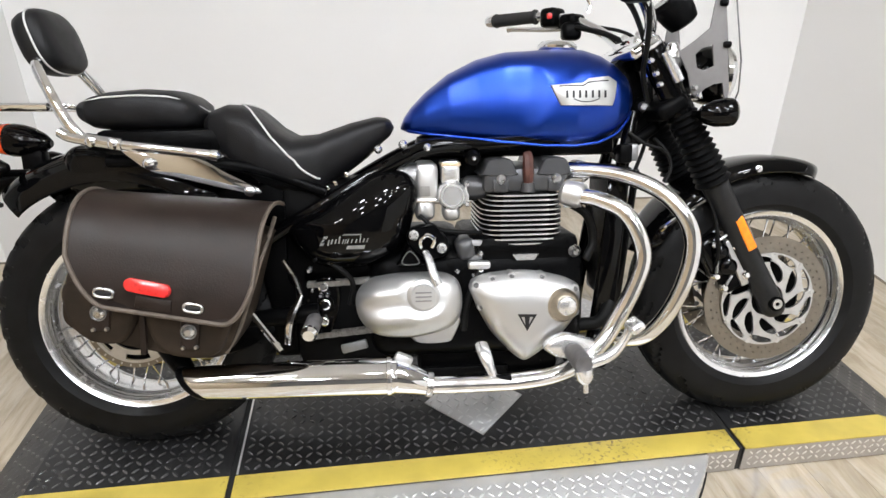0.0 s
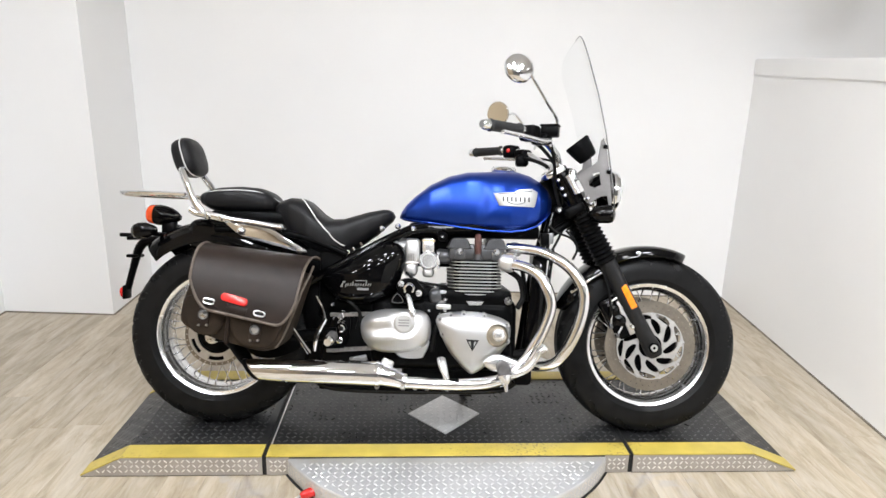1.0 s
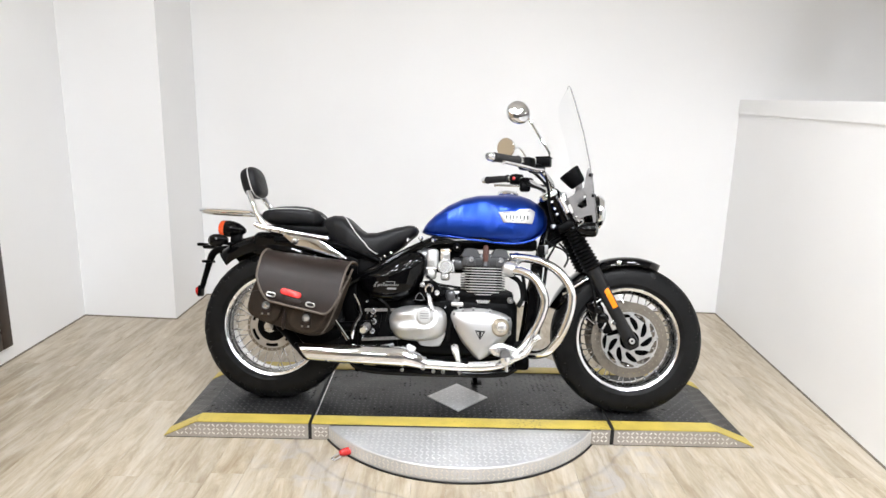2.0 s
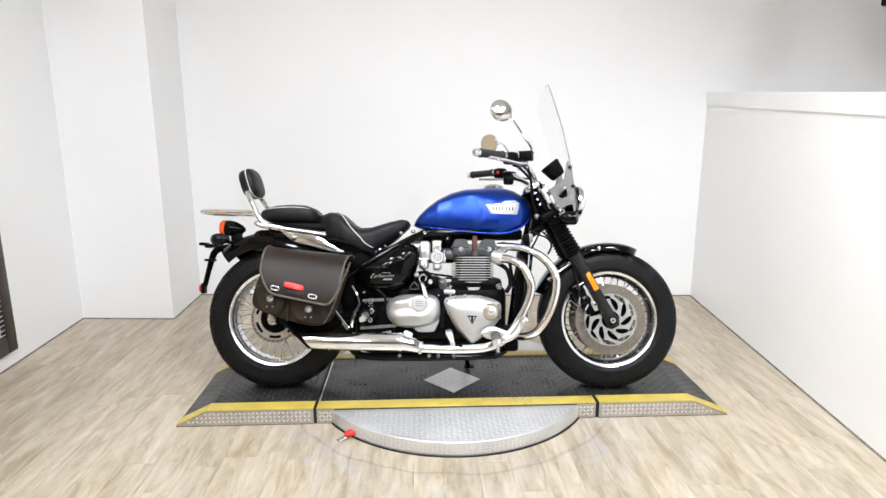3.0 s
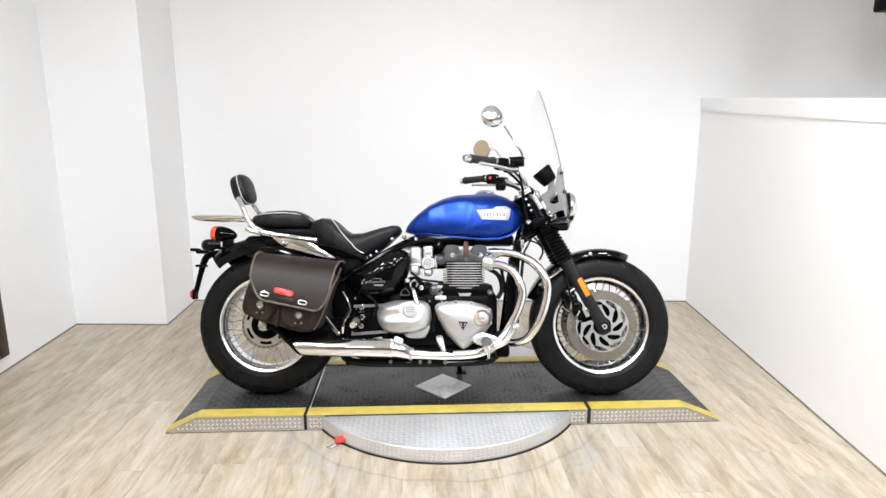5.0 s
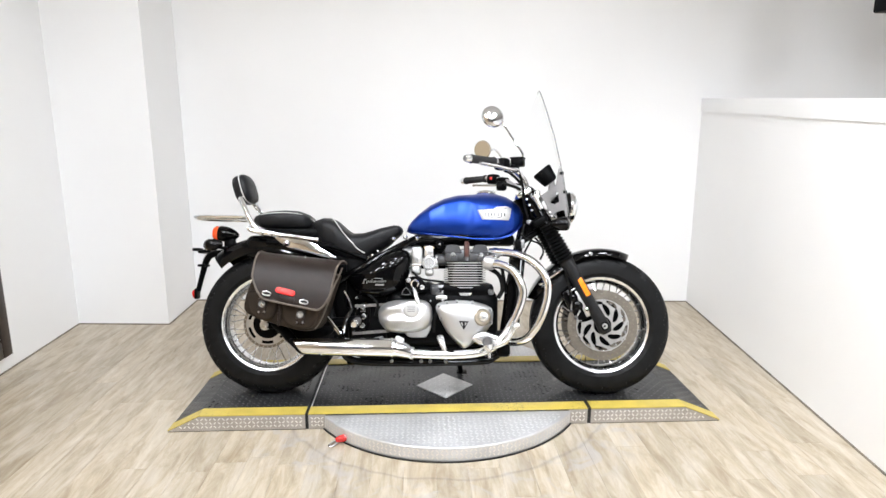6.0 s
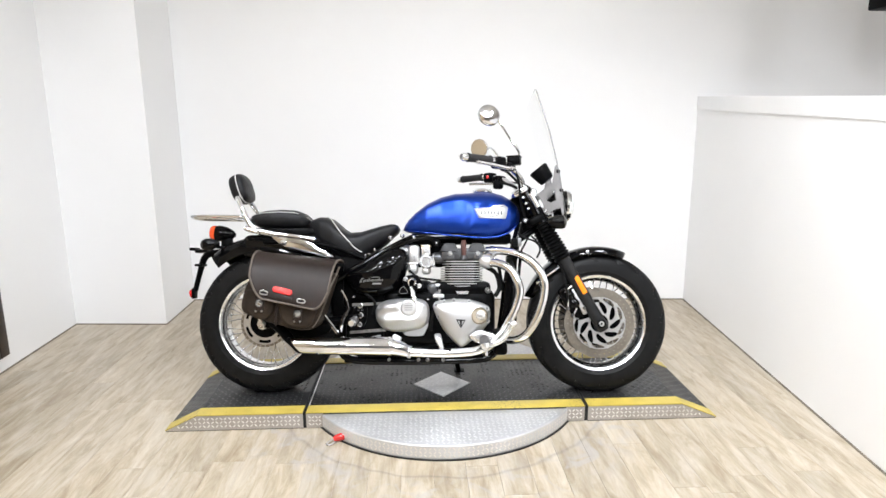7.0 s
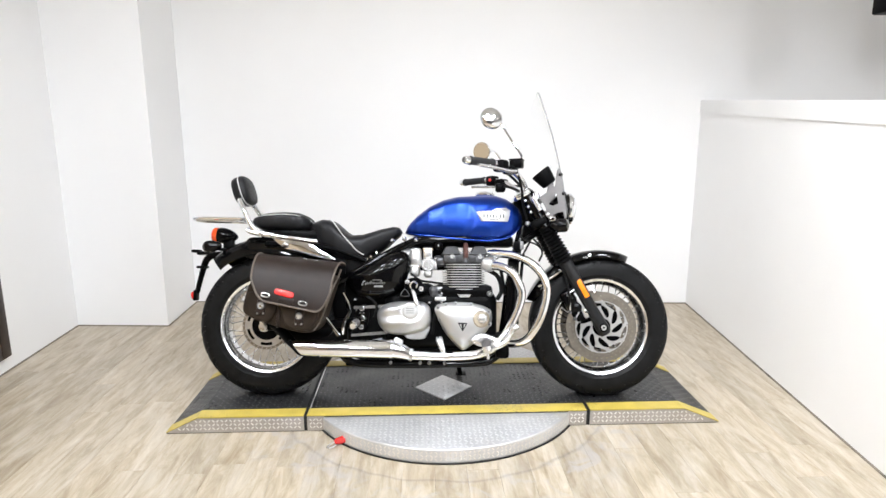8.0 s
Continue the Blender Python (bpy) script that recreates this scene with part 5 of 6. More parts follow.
cover = part("clutch_cover", clutch_mesh, ALUMINIUM, bike, "satin silver clutch cover with two long swellings", angle=60)
part("oil_cap", turned([(0, 0.035), (0.3, 0.035), (0.5, 0.031), (0.55, 0.027), (1, 0.026)], (-0.098, -0.198, 0.394), (-0.098, -0.2165, 0.394), 36), ALUMINIUM, cover, "round silver cap with three bars")
bm = bmesh.new()
for k in (-0.009, 0, 0.009):
    rbox((-0.098, -0.2168, 0.395 + k), (0.034, 0.002, 0.003), 0.0005, bm=bm)
part("cap_bars", bm, DULL_ALUMINIUM, cover)
part("cover_foot", pillow([(-0.125, 0.31), (-0.02, 0.33), (-0.03, 0.28), (-0.05, 0.268), (-0.115, 0.272)], [(1, -0.11), (1, -0.150), (0.92, -0.156), (0.3, -0.157)], 36), ALUMINIUM, cover, angle=50)
part("clutch_arm", sweep([(-0.090, -0.17, 0.482), (-0.082, -0.19, 0.466), (-0.074, -0.207, 0.438), (-0.066, -0.209, 0.418)], [0.008, 0.009, 0.010, 0.010], 12, 16, flat=0.6), LEVER, cover, "silver clutch lever arm")
timing = part("timing_cover", pillow([(0.006, 0.402), (0.02, 0.418), (0.048, 0.425), (0.09, 0.429), (0.14, 0.429), (0.19, 0.420), (0.23, 0.407), (0.252, 0.386), (0.253, 0.35), (0.243, 0.322), (0.215, 0.285), (0.18, 0.255), (0.152, 0.233), (0.128, 0.222), (0.105, 0.236), (0.078, 0.264), (0.05, 0.298), (0.025, 0.345), (0.008, 0.385)],
     [(0.96, -0.12), (0.97, -0.15), (1.0, -0.152), (1.0, -0.160)] + [(k, -0.160 - 0.0445 * (1 - k ** 3.4) ** 0.62) for k in np.linspace(0.985, 0.03, 22)], 108), ALUMINIUM, bike, "satin silver triangular timing cover", angle=50)
part("cap_ring", turned([(0, 0.037), (0.6, 0.037), (0.8, 0.034), (1.0, 0.031)], (0.206, -0.184, 0.358), (0.206, -0.210, 0.360), 36), BRASS, timing, "tan ring round the oil cap")
part("oil_cap", turned([(0, 0.022), (0.7, 0.022), (0.95, 0.019), (1.0, 0.017)], (0.210, -0.2, 0.362), (0.210, -0.222, 0.362), 12), LEVER, timing, "silver oil filler cap")
part("cover_emblem", sheet([[(0.105, 0.345), (0.147, 0.343), (0.126, 0.306)], [(0.1125, 0.3385), (0.1205, 0.3383), (0.1222, 0.3195)], [(0.1315, 0.338), (0.1395, 0.3378), (0.1298, 0.3195)]], -0.196, -0.2065), BADGE_INK, timing, "black triangular emblem with two slots")
for u, w in ((0.02, 0.404), (0.055, 0.415), (0.097, 0.42), (0.163, 0.416), (0.238, 0.388), (0.24, 0.336), (0.13, 0.24), (0.078, 0.285), (0.032, 0.356)):
    part("boss", turned([(0, 0.0125), (0.7, 0.0125), (1, 0.0105)], (u, -0.15, w), (u, -0.1735, w), 16), ALUMINIUM, timing)
    part("bolt", turned([(0, 0.0065), (0.6, 0.0065), (1, 0.004)], (u, -0.17, w), (u, -0.182, w), 12), DULL_ALUMINIUM, timing)

# cylinder block: a stack of cooling fins
barrel = part("cylinder_block", rbox((0.135, 0, 0.54), (0.155, 0.235, 0.15), 0.02), SATIN_BLACK, bike, "black cylinder block with bright edged cooling fins")


def fin_mesh():
    bm = bmesh.new()
    rings = []
    for k, z in ((0.93, -0.0024), (0.985, -0.0024), (1.0, -0.0014), (1.0, 0.0014), (0.985, 0.0024), (0.93, 0.0024)):
        ring = []
        for i in range(64):
            a = 2 * math.pi * i / 64
            ring.append(Vector((0.096 * k * math.copysign(abs(math.cos(a)) ** 0.45, math.cos(a)), 0.138 * k * math.copysign(abs(math.sin(a)) ** 0.45, math.sin(a)), z)))
        rings.append(ring)
    return skin(bm, rings)


fin = part("cooling_fin", fin_mesh(), FIN_EDGE, barrel, "bright edged cooling fin", Matrix.Translation((0.135, 0, 0.4835)) @ Matrix.Diagonal((0.88, 0.98, 1, 1)), angle=30)
fin.data.materials.append(SATIN_BLACK)
for f in fin.data.polygons:
    c = f.center
    f.material_index = 0 if len(f.vertices) == 4 and (abs(c.x) > 0.0935 or abs(c.y) > 0.1345 or abs(f.normal.z) < 0.6) else 1
for i in range(1, 11):
    again(fin, Matrix.Translation((0.133 if i < 8 else 0.136, 0, 0.4835 + i * 0.0109)) @ Matrix.Diagonal((0.96 if i == 1 else (1.0 if i < 8 else 0.94), 1, 1, 1)))
part("cylinder_head", rbox((0.137, 0, 0.625), (0.19, 0.25, 0.055), 0.012), GREY_COVER, bike, "dark grey cylinder head")
for u0, u1 in ((0.036, 0.118), (0.160, 0.239)):
    c = (u0 + u1) / 2
    part("rocker_cover", pillow([(u0, 0.637), (u0 + 0.003, 0.645), (u0 + 0.012, 0.664), (u0 + 0.02, 0.672), (c, 0.6745), (u1 - 0.018, 0.672), (u1 - 0.009, 0.664), (u1 - 0.002, 0.645), (u1, 0.637), (c, 0.635)], [(0.95, 0.13), (1, 0.12), (1, -0.116), (0.97, -0.126), (0.88, -0.131)], 60), GREY_COVER, bike, "grey rocker cover", angle=50)
    part("head_bolt", turned([(0, 0.011), (0.7, 0.011), (1, 0.007)], (c + 0.004, -0.122, 0.628), (c + 0.004, -0.137, 0.628), 12), STEEL, bike)
    part("head_boss", rbox((c + 0.004, -0.123, 0.614), (0.036, 0.012, 0.03), 0.005), GREY_COVER, bike)
part("plug_cap", sweep([(0.141, -0.118, 0.684), (0.141, -0.124, 0.67), (0.141, -0.13, 0.64), (0.141, -0.13, 0.618)], [0.010, 0.012, 0.012, 0.010], 8, 14), COPPER, bike, "reddish rubber plug cap", angle=25)
part("plug_boot", turned([(0, 0.014), (1, 0.016)], (0.141, -0.128, 0.620), (0.141, -0.128, 0.600), 16), GREY_COVER, bike)
part("block_emblem", pillow([(0.105, 0.462), (0.165, 0.462), (0.155, 0.448), (0.115, 0.448)], [(1, -0.13), (1, -0.140), (0.9, -0.142)], 28, False), LEVER, bike, "silver cast emblem below the fins")
part("case_bolt", turned([(0, 0.014), (0.6, 0.014), (0.8, 0.009), (1, 0.007)], (0.247, -0.12, 0.457), (0.247, -0.15, 0.457), 14), STEEL, bike)

# induction
th = part("throttle_body", rbox((-0.082, -0.085, 0.628), (0.052, 0.11, 0.088), 0.016, None, 3), ALUMINIUM, bike, "silver throttle body")
part("lower_cup", rbox((-0.086, -0.088, 0.566), (0.044, 0.10, 0.048), 0.014, None, 3), ALUMINIUM, th)
part("collar", rbox((-0.085, -0.088, 0.588), (0.05, 0.106, 0.008), 0.003), LEVER, th)
bm = bmesh.new()
for i in range(4):
    for j in range(4):
        rod((-0.0935 + 0.0055 * i, -0.1415, 0.600 + 0.006 * j), (-0.0935 + 0.0055 * i, -0.1385, 0.600 + 0.006 * j), 0.0016, 6, bm=bm)
part("grille", bm, SATIN_BLACK, th, "pierced dots of a small grille")
carb = part("injector_body", turned([(0, 0.028), (0.05, 0.033), (0.90, 0.033), (0.97, 0.029), (1, 0.028)], (-0.025, -0.05, 0.597), (-0.025, -0.142, 0.597), 36), LEVER, bike, "bright round injector body", angle=20)
part("face_ring", lathe([(0.022, 0), (0.0255, 0), (0.0255, 0.003), (0.022, 0.003)], 36, at=(-0.025, -0.1445, 0.597)), ALUMINIUM, carb)
part("tower", rbox((-0.027, -0.095, 0.648), (0.042, 0.065, 0.052), 0.008), LEVER, carb)
part("tower_ring", rbox((-0.027, -0.095, 0.665), (0.045, 0.068, 0.009), 0.004), CREAM, carb, "cream plastic ring")
part("bowl", rbox((-0.026, -0.095, 0.556), (0.038, 0.075, 0.034), 0.012, None, 3), ALUMINIUM, carb)
part("flange", rbox((0.008, -0.095, 0.60), (0.010, 0.08, 0.058), 0.004), ALUMINIUM, carb)
for w in (0.578, 0.622):
    part("flange_bolt", turned([(0, 0.006), (0.7, 0.006), (1, 0.004)], (0.008, -0.134, w), (0.008, -0.146, w), 10), LEVER, carb)
part("intake_duct", turned([(0, 0.018), (0.3, 0.022), (1, 0.033)], (-0.178, -0.088, 0.640), (-0.106, -0.088, 0.626), 24), DULL_ALUMINIUM, bike, "dull grey intake duct")
part("inlet_stub", turned([(0, 0.02), (0.2, 0.026), (0.8, 0.026), (1, 0.022)], (0.0, -0.085, 0.60), (0.055, -0.085, 0.60), 24), GREY_COVER, bike)
part("ignition_knob", turned([(0, 0.016), (0.8, 0.016), (1, 0.012)], (0.02, -0.10, 0.672), (0.02, -0.135, 0.665), 20), PLASTIC, bike)
part("breather_plate", pillow([(-0.128, 0.508), (-0.112, 0.522), (-0.069, 0.526), (-0.052, 0.508), (-0.039, 0.49), (-0.042, 0.462), (-0.075, 0.452), (-0.10, 0.462), (-0.126, 0.488)], [(1, -0.12), (1, -0.150), (0.94, -0.154), (0.4, -0.155)], 54), SATIN_BLACK, bike, "black bracket plate with bright bolts")
for u, w in ((-0.114, 0.508), (-0.054, 0.478)):
    part("bolt", turned([(0, 0.011), (0.7, 0.011), (1, 0.006)], (u, -0.152, w), (u, -0.168, w), 14), LEVER, bike)
part("cable_loop", sweep([(-0.098, -0.165, 0.480), (-0.100, -0.172, 0.497), (-0.086, -0.175, 0.510), (-0.071, -0.174, 0.500), (-0.076, -0.17, 0.482)], 0.0042, 8, 24), CHROME, bike)
part("starter_bolt_plate", pillow([(-0.150, 0.443), (-0.146, 0.452), (-0.128, 0.482), (-0.119, 0.482), (-0.098, 0.452), (-0.096, 0.443)], [(1, -0.14), (1, -0.168), (0.9, -0.171)], 40), BLACK, bike, "small black triangular plate with a pale outline")
part("plate_outline", sweep([(-0.141, -0.1725, 0.449), (-0.1235, -0.1725, 0.476), (-0.104, -0.1725, 0.449)], 0.0012, 6, 12, closed=True), DULL_ALUMINIUM, bike)
part("motor_mount", rbox((0.02, -0.12, 0.465), (0.045, 0.03, 0.05), 0.01), DULL_ALUMINIUM, bike)
part("motor_mount", rbox((0.03, -0.14, 0.433), (0.05, 0.02, 0.018), 0.006), ALUMINIUM, bike)
part("radiator", rbox((0.362, 0, 0.465), (0.035, 0.17, 0.30), 0.008), SATIN_BLACK, bike, "black radiator between the downtubes")
part("radiator_tank", rbox((0.375, 0, 0.625), (0.04, 0.17, 0.025), 0.008), PLASTIC, bike)
part("radiator_hose", sweep([(0.35, -0.09, 0.32), (0.32, -0.11, 0.28), (0.27, -0.10, 0.27)], 0.016, 12, 12), DARK_STEM, bike)
part("radiator_shroud", rbox((0.347, -0.094, 0.46), (0.05, 0.012, 0.31), 0.005, Matrix.Rotation(radians(4), 4, "Y")), BLACK, bike)
part("radiator_shroud", rbox((0.382, -0.088, 0.47), (0.014, 0.02, 0.33), 0.005, Matrix.Rotation(radians(6), 4, "Y")), BLACK, bike)
part("horn", rbox((0.372, -0.08, 0.668), (0.03, 0.035, 0.042), 0.006), SATIN_BLACK, bike, "small black horn box")
part("horn_face", rbox((0.392, -0.08, 0.671), (0.018, 0.03, 0.038), 0.004), DULL_ALUMINIUM, bike)
part("neck_gusset", sheet([[(0.385, 0.70), (0.405, 0.80), (0.455, 0.79), (0.475, 0.72), (0.43, 0.70)]], -0.03, 0.03), SATIN_BLACK, bike)
part("neck_tube", rod((0.36, -0.045, 0.66), (0.46, -0.035, 0.725), 0.014), SATIN_BLACK, bike)
part("neck_bolt", turned([(0, 0.013), (0.7, 0.013), (1, 0.008)], (0.425, -0.03, 0.772), (0.425, -0.055, 0.772), 14), STEEL, bike)
part("lock_barrel", turned([(0, 0.018), (0.8, 0.018), (1, 0.014)], (0.418, -0.02, 0.775), (0.418, -0.048, 0.775), 20), SATIN_BLACK, bike)

# dark clutter about the engine, with plain black blocks added to close see-through gaps
part("airbox", rbox((-0.02, 0.03, 0.625), (0.20, 0.12, 0.13), 0.03, None, 3), PLASTIC, bike, "black block filling the dark space behind the throttle bodies")
part("frame_backbone", rbox((0.13, 0, 0.69), (0.46, 0.11, 0.05), 0.015), SATIN_BLACK, bike)
part("ignition_coil", rbox((0.023, -0.085, 0.668), (0.03, 0.05, 0.035), 0.008), SATIN_BLACK, bike)
part("starter_motor", rbox((0.003, -0.10, 0.466), (0.044, 0.08, 0.05), 0.016, Matrix.Rotation(radians(-14), 4, "Y"), 3), GREY_COVER, bike, "dull grey starter motor end")
part("gear_shaft_case", rbox((-0.02, -0.10, 0.40), (0.06, 0.07, 0.10), 0.015), SATIN_BLACK, bike)
for u, w, r in ((0.035, 0.457, 0.008), (0.034, 0.420, 0.010), (-0.018, 0.418, 0.007), (0.018, 0.408, 0.006), (-0.184, 0.690, 0.009), (-0.131, 0.699, 0.010), (-0.079, 0.692, 0.009), (0.021, 0.667, 0.007), (-0.035, 0.285, 0.006), (-0.11, 0.283, 0.006), (-0.255, 0.46, 0.006), (-0.345, 0.43, 0.006)):
    part("bolt", turned([(0, r), (0.6, r), (0.8, r * 0.8), (1, r * 0.45)], (u, -0.11, w), (u, -0.142, w), 12), LEVER, bike)
part("hose", sweep([(0.045, -0.09, 0.47), (0.035, -0.125, 0.43), (0.02, -0.14, 0.39), (0.0, -0.14, 0.34), (-0.005, -0.13, 0.28)], 0.009, 10, 24), DARK_STEM, bike)
part("hose", sweep([(0.245, -0.08, 0.56), (0.285, -0.10, 0.53), (0.30, -0.10, 0.47), (0.28, -0.11, 0.43)], 0.010, 10, 24), DARK_STEM, bike)
part("hose", sweep([(0.25, -0.06, 0.60), (0.295, -0.05, 0.575), (0.31, -0.04, 0.52), (0.32, -0.05, 0.45)], 0.008, 10, 24), DARK_STEM, bike)
part("hose", sweep([(-0.15, -0.09, 0.64), (-0.10, -0.12, 0.675), (-0.02, -0.12, 0.69), (0.06, -0.10, 0.692)], 0.006, 8, 24), DARK_STEM, bike)
part("wiring", sweep([(-0.10, -0.12, 0.545), (-0.06, -0.13, 0.515), (0.0, -0.125, 0.505), (0.04, -0.11, 0.50)], 0.005, 8, 20), DARK_STEM, bike)
part("wiring", sweep([(-0.31, -0.13, 0.455), (-0.27, -0.145, 0.43), (-0.25, -0.14, 0.40), (-0.26, -0.13, 0.35)], 0.006, 8, 20), DARK_STEM, bike)
part("drive_chain", chain_run((-0.35, -0.112, 0.394), (-0.20, -0.112, 0.400)), CHAIN, bike, "steel drive chain")
part("drive_chain", chain_run((-0.36, -0.112, 0.272), (-0.20, -0.112, 0.284)), CHAIN, bike, "steel drive chain")
part("chain_guide", rbox((-0.255, -0.115, 0.245), (0.06, 0.01, 0.022), 0.004, Matrix.Rotation(radians(-12), 4, "Y")), DULL_ALUMINIUM, bike)
part("cradle_plate", rbox((-0.10, -0.115, 0.175), (0.40, 0.012, 0.022), 0.005), SATIN_BLACK, bike)
for u in (-0.19, -0.06, -0.02, 0.05):
    part("bolt", turned([(0, 0.009), (0.7, 0.009), (1, 0.005)], (u, -0.106, 0.15), (u, -0.122, 0.15), 10), STEEL, bike)

# exhaust and guard
HEAD = [(0.215, -0.105, 0.600), (0.25, -0.13, 0.590), (0.29, -0.155, 0.584), (0.335, -0.185, 0.562), (0.364, -0.20, 0.518), (0.378, -0.205, 0.462), (0.360, -0.205, 0.395), (0.325, -0.205, 0.322), (0.295, -0.21, 0.278), (0.245, -0.218, 0.234), (0.18, -0.23, 0.212), (0.10, -0.24, 0.206), (0.0, -0.245, 0.207), (-0.10, -0.25, 0.211)]
pipe = part("exhaust_pipe", sweep(HEAD, 0.0185, 20, 110), SOFT_CHROME, bike, "chrome exhaust header pipe")
part("port_clamp", turned([(0, 0.022), (0.2, 0.03), (0.8, 0.03), (1, 0.024)], (0.222, -0.11, 0.599), (0.262, -0.137, 0.589), 20), ALUMINIUM, pipe)
for w in (0.622, 0.57):
    part("port_bolt", turned([(0, 0.009), (1, 0.007)], (0.225, -0.115, w), (0.262, -0.13, w), 10), CHROME, pipe)
muffler = part("muffler", sweep([(-0.566, -0.252, 0.240), (-0.55, -0.252, 0.240), (-0.45, -0.252, 0.239), (-0.30, -0.252, 0.238), (-0.178, -0.252, 0.236), (-0.165, -0.252, 0.235), (-0.13, -0.251, 0.226), (-0.098, -0.250, 0.214), (-0.09, -0.25, 0.212)], [0.033, 0.034, 0.0365, 0.038, 0.0385, 0.036, 0.031, 0.024, 0.0225], 32, 60), CHROME, bike, "long chrome silencer")
for v in muffler.data.vertices:
    if v.co.x < -0.48:
        v.co.x += (v.co.z - 0.240) * -0.75 * min(1.0, (-0.48 - v.co.x) / 0.08)
# Black cap for the shade inside the silencer's cut end.
end = part("end_ring", sweep([(-0.582, -0.252, 0.240), (-0.578, -0.252, 0.240), (-0.567, -0.252, 0.240)], [0.031, 0.0338, 0.0345], 32), SATIN_BLACK, muffler, "black cap standing in for the silencer's dark open end")
for v in end.data.vertices:
    v.co.x += (v.co.z - 0.240) * -0.75
part("clamp_band", turned([(0, 0.0395), (0.1, 0.041), (0.9, 0.041), (1, 0.0395)], (-0.180, -0.252, 0.236), (-0.170, -0.252, 0.236), 36), CHROME, muffler)
part("clamp_band", turned([(0, 0.024), (0.1, 0.026), (0.9, 0.026), (1, 0.024)], (-0.098, -0.25, 0.213), (-0.084, -0.25, 0.211), 28), STEEL, muffler)
part("hanger", rbox((-0.15, -0.246, 0.258), (0.04, 0.02, 0.05), 0.008, Matrix.Rotation(radians(25), 4, "Y")), ALUMINIUM, muffler)
GUARD = [(0.245, -0.075, 0.643), (0.30, -0.10, 0.641), (0.36, -0.135, 0.630), (0.415, -0.17, 0.604), (0.455, -0.195, 0.565), (0.481, -0.207, 0.513), (0.482, -0.21, 0.452), (0.462, -0.207, 0.378), (0.432, -0.195, 0.312), (0.40, -0.17, 0.268), (0.36, -0.13, 0.248), (0.32, -0.095, 0.245)]
part("engine_guard", sweep(GUARD, 0.018, 20, 90), SOFT_CHROME, bike, "curved chrome engine guard bar")
part("guard_clamp", turned([(0, 0.022), (0.15, 0.026), (0.85, 0.026), (1, 0.02)], (0.262, -0.06, 0.641), (0.262, -0.112, 0.641), 24), LEVER, bike, "silver guard clamp")
part("guard_clamp", rbox((0.256, -0.10, 0.60), (0.045, 0.045, 0.03), 0.01), LEVER, bike)

# controls
part("heel_guard", pillow([(0.160, 0.270), (0.172, 0.286), (0.19, 0.296), (0.210, 0.300), (0.245, 0.291), (0.275, 0.280), (0.296, 0.268), (0.278, 0.260), (0.255, 0.252), (0.225, 0.244), (0.20, 0.243), (0.178, 0.252)], [(1, -0.205), (1, -0.212), (0.93, -0.219), (0.8, -0.222), (0.5, -0.224), (0.1, -0.2245)], 56), LEVER, bike, "polished alloy foot guard", angle=40)
peg = part("footpeg", turned([(0, 0.016), (0.1, 0.021), (0.9, 0.021), (1.0, 0.017)], (0.224, -0.225, 0.262), (0.221, -0.312, 0.266), 24), RUBBER_GREY, bike, "grey rubber footpeg")
part("peg_cap", turned([(0, 0.02), (0.6, 0.018), (1, 0.010)], (0.222, -0.305, 0.252), (0.226, -0.312, 0.226), 20), LEVER, peg)
part("peg_feeler", rod((0.226, -0.305, 0.24), (0.229, -0.305, 0.203), 0.006, 10), LEVER, peg)
part("peg_mount", rbox((0.235, -0.20, 0.245), (0.05, 0.05, 0.045), 0.012), CHROME, peg)
pedal = part("brake_pedal", sweep([(0.235, -0.24, 0.237), (0.268, -0.25, 0.247), (0.303, -0.255, 0.266), (0.326, -0.255, 0.298), (0.335, -0.255, 0.318)], [0.013, 0.012, 0.011, 0.010, 0.010], 14, 24), LEVER, bike, "chrome brake pedal arm")
part("pedal_pad", rbox((0.343, -0.262, 0.328), (0.034, 0.05, 0.022), 0.009, Matrix.Rotation(radians(-35), 4, "Y"), 3), LEVER, pedal)
part("master_cylinder", rbox((0.30, -0.13, 0.205), (0.06, 0.05, 0.06), 0.015), SATIN_BLACK, bike)
lever = part("rear_set_lever", sweep([(0.026, -0.20, 0.276), (0.030, -0.23, 0.264), (0.040, -0.242, 0.238), (0.046, -0.243, 0.222)], [0.015, 0.015, 0.011, 0.010], 14, 16, flat=0.7), LEVER, bike, "small chrome lever with a black rubber end")
part("rubber_end", rod((0.044, -0.245, 0.214), (0.084, -0.248, 0.217), 0.0095, 14), PLASTIC, lever)
ppeg = part("pillion_peg", turned([(0, 0.014), (0.1, 0.017), (0.95, 0.017), (1, 0.015)], (-0.325, -0.215, 0.355), (-0.329, -0.275, 0.346), 22), RUBBER_GREY, bike, "pillion footpeg with a chrome end cap")
part("end_cap", turned([(0, 0.0165), (0.5, 0.0175), (1, 0.012)], (-0.329, -0.274, 0.346), (-0.330, -0.29, 0.343), 22), CHROME, ppeg)
bracket = part("peg_bracket", pillow([(-0.36, 0.30), (-0.35, 0.38), (-0.325, 0.425), (-0.295, 0.43), (-0.275, 0.40), (-0.28, 0.35), (-0.30, 0.30), (-0.33, 0.275)], [(1, -0.125), (1, -0.140), (0.94, -0.146), (0.5, -0.147)], 48), BLACK, bike, "black pillion peg bracket with bright bolts")
part("bracket_rim", sweep([(-0.352, -0.147, 0.33), (-0.345, -0.147, 0.385), (-0.322, -0.147, 0.42), (-0.297, -0.147, 0.425), (-0.28, -0.147, 0.40), (-0.284, -0.147, 0.35), (-0.302, -0.147, 0.305)], 0.0035, 8, 40), BLACK, bracket)
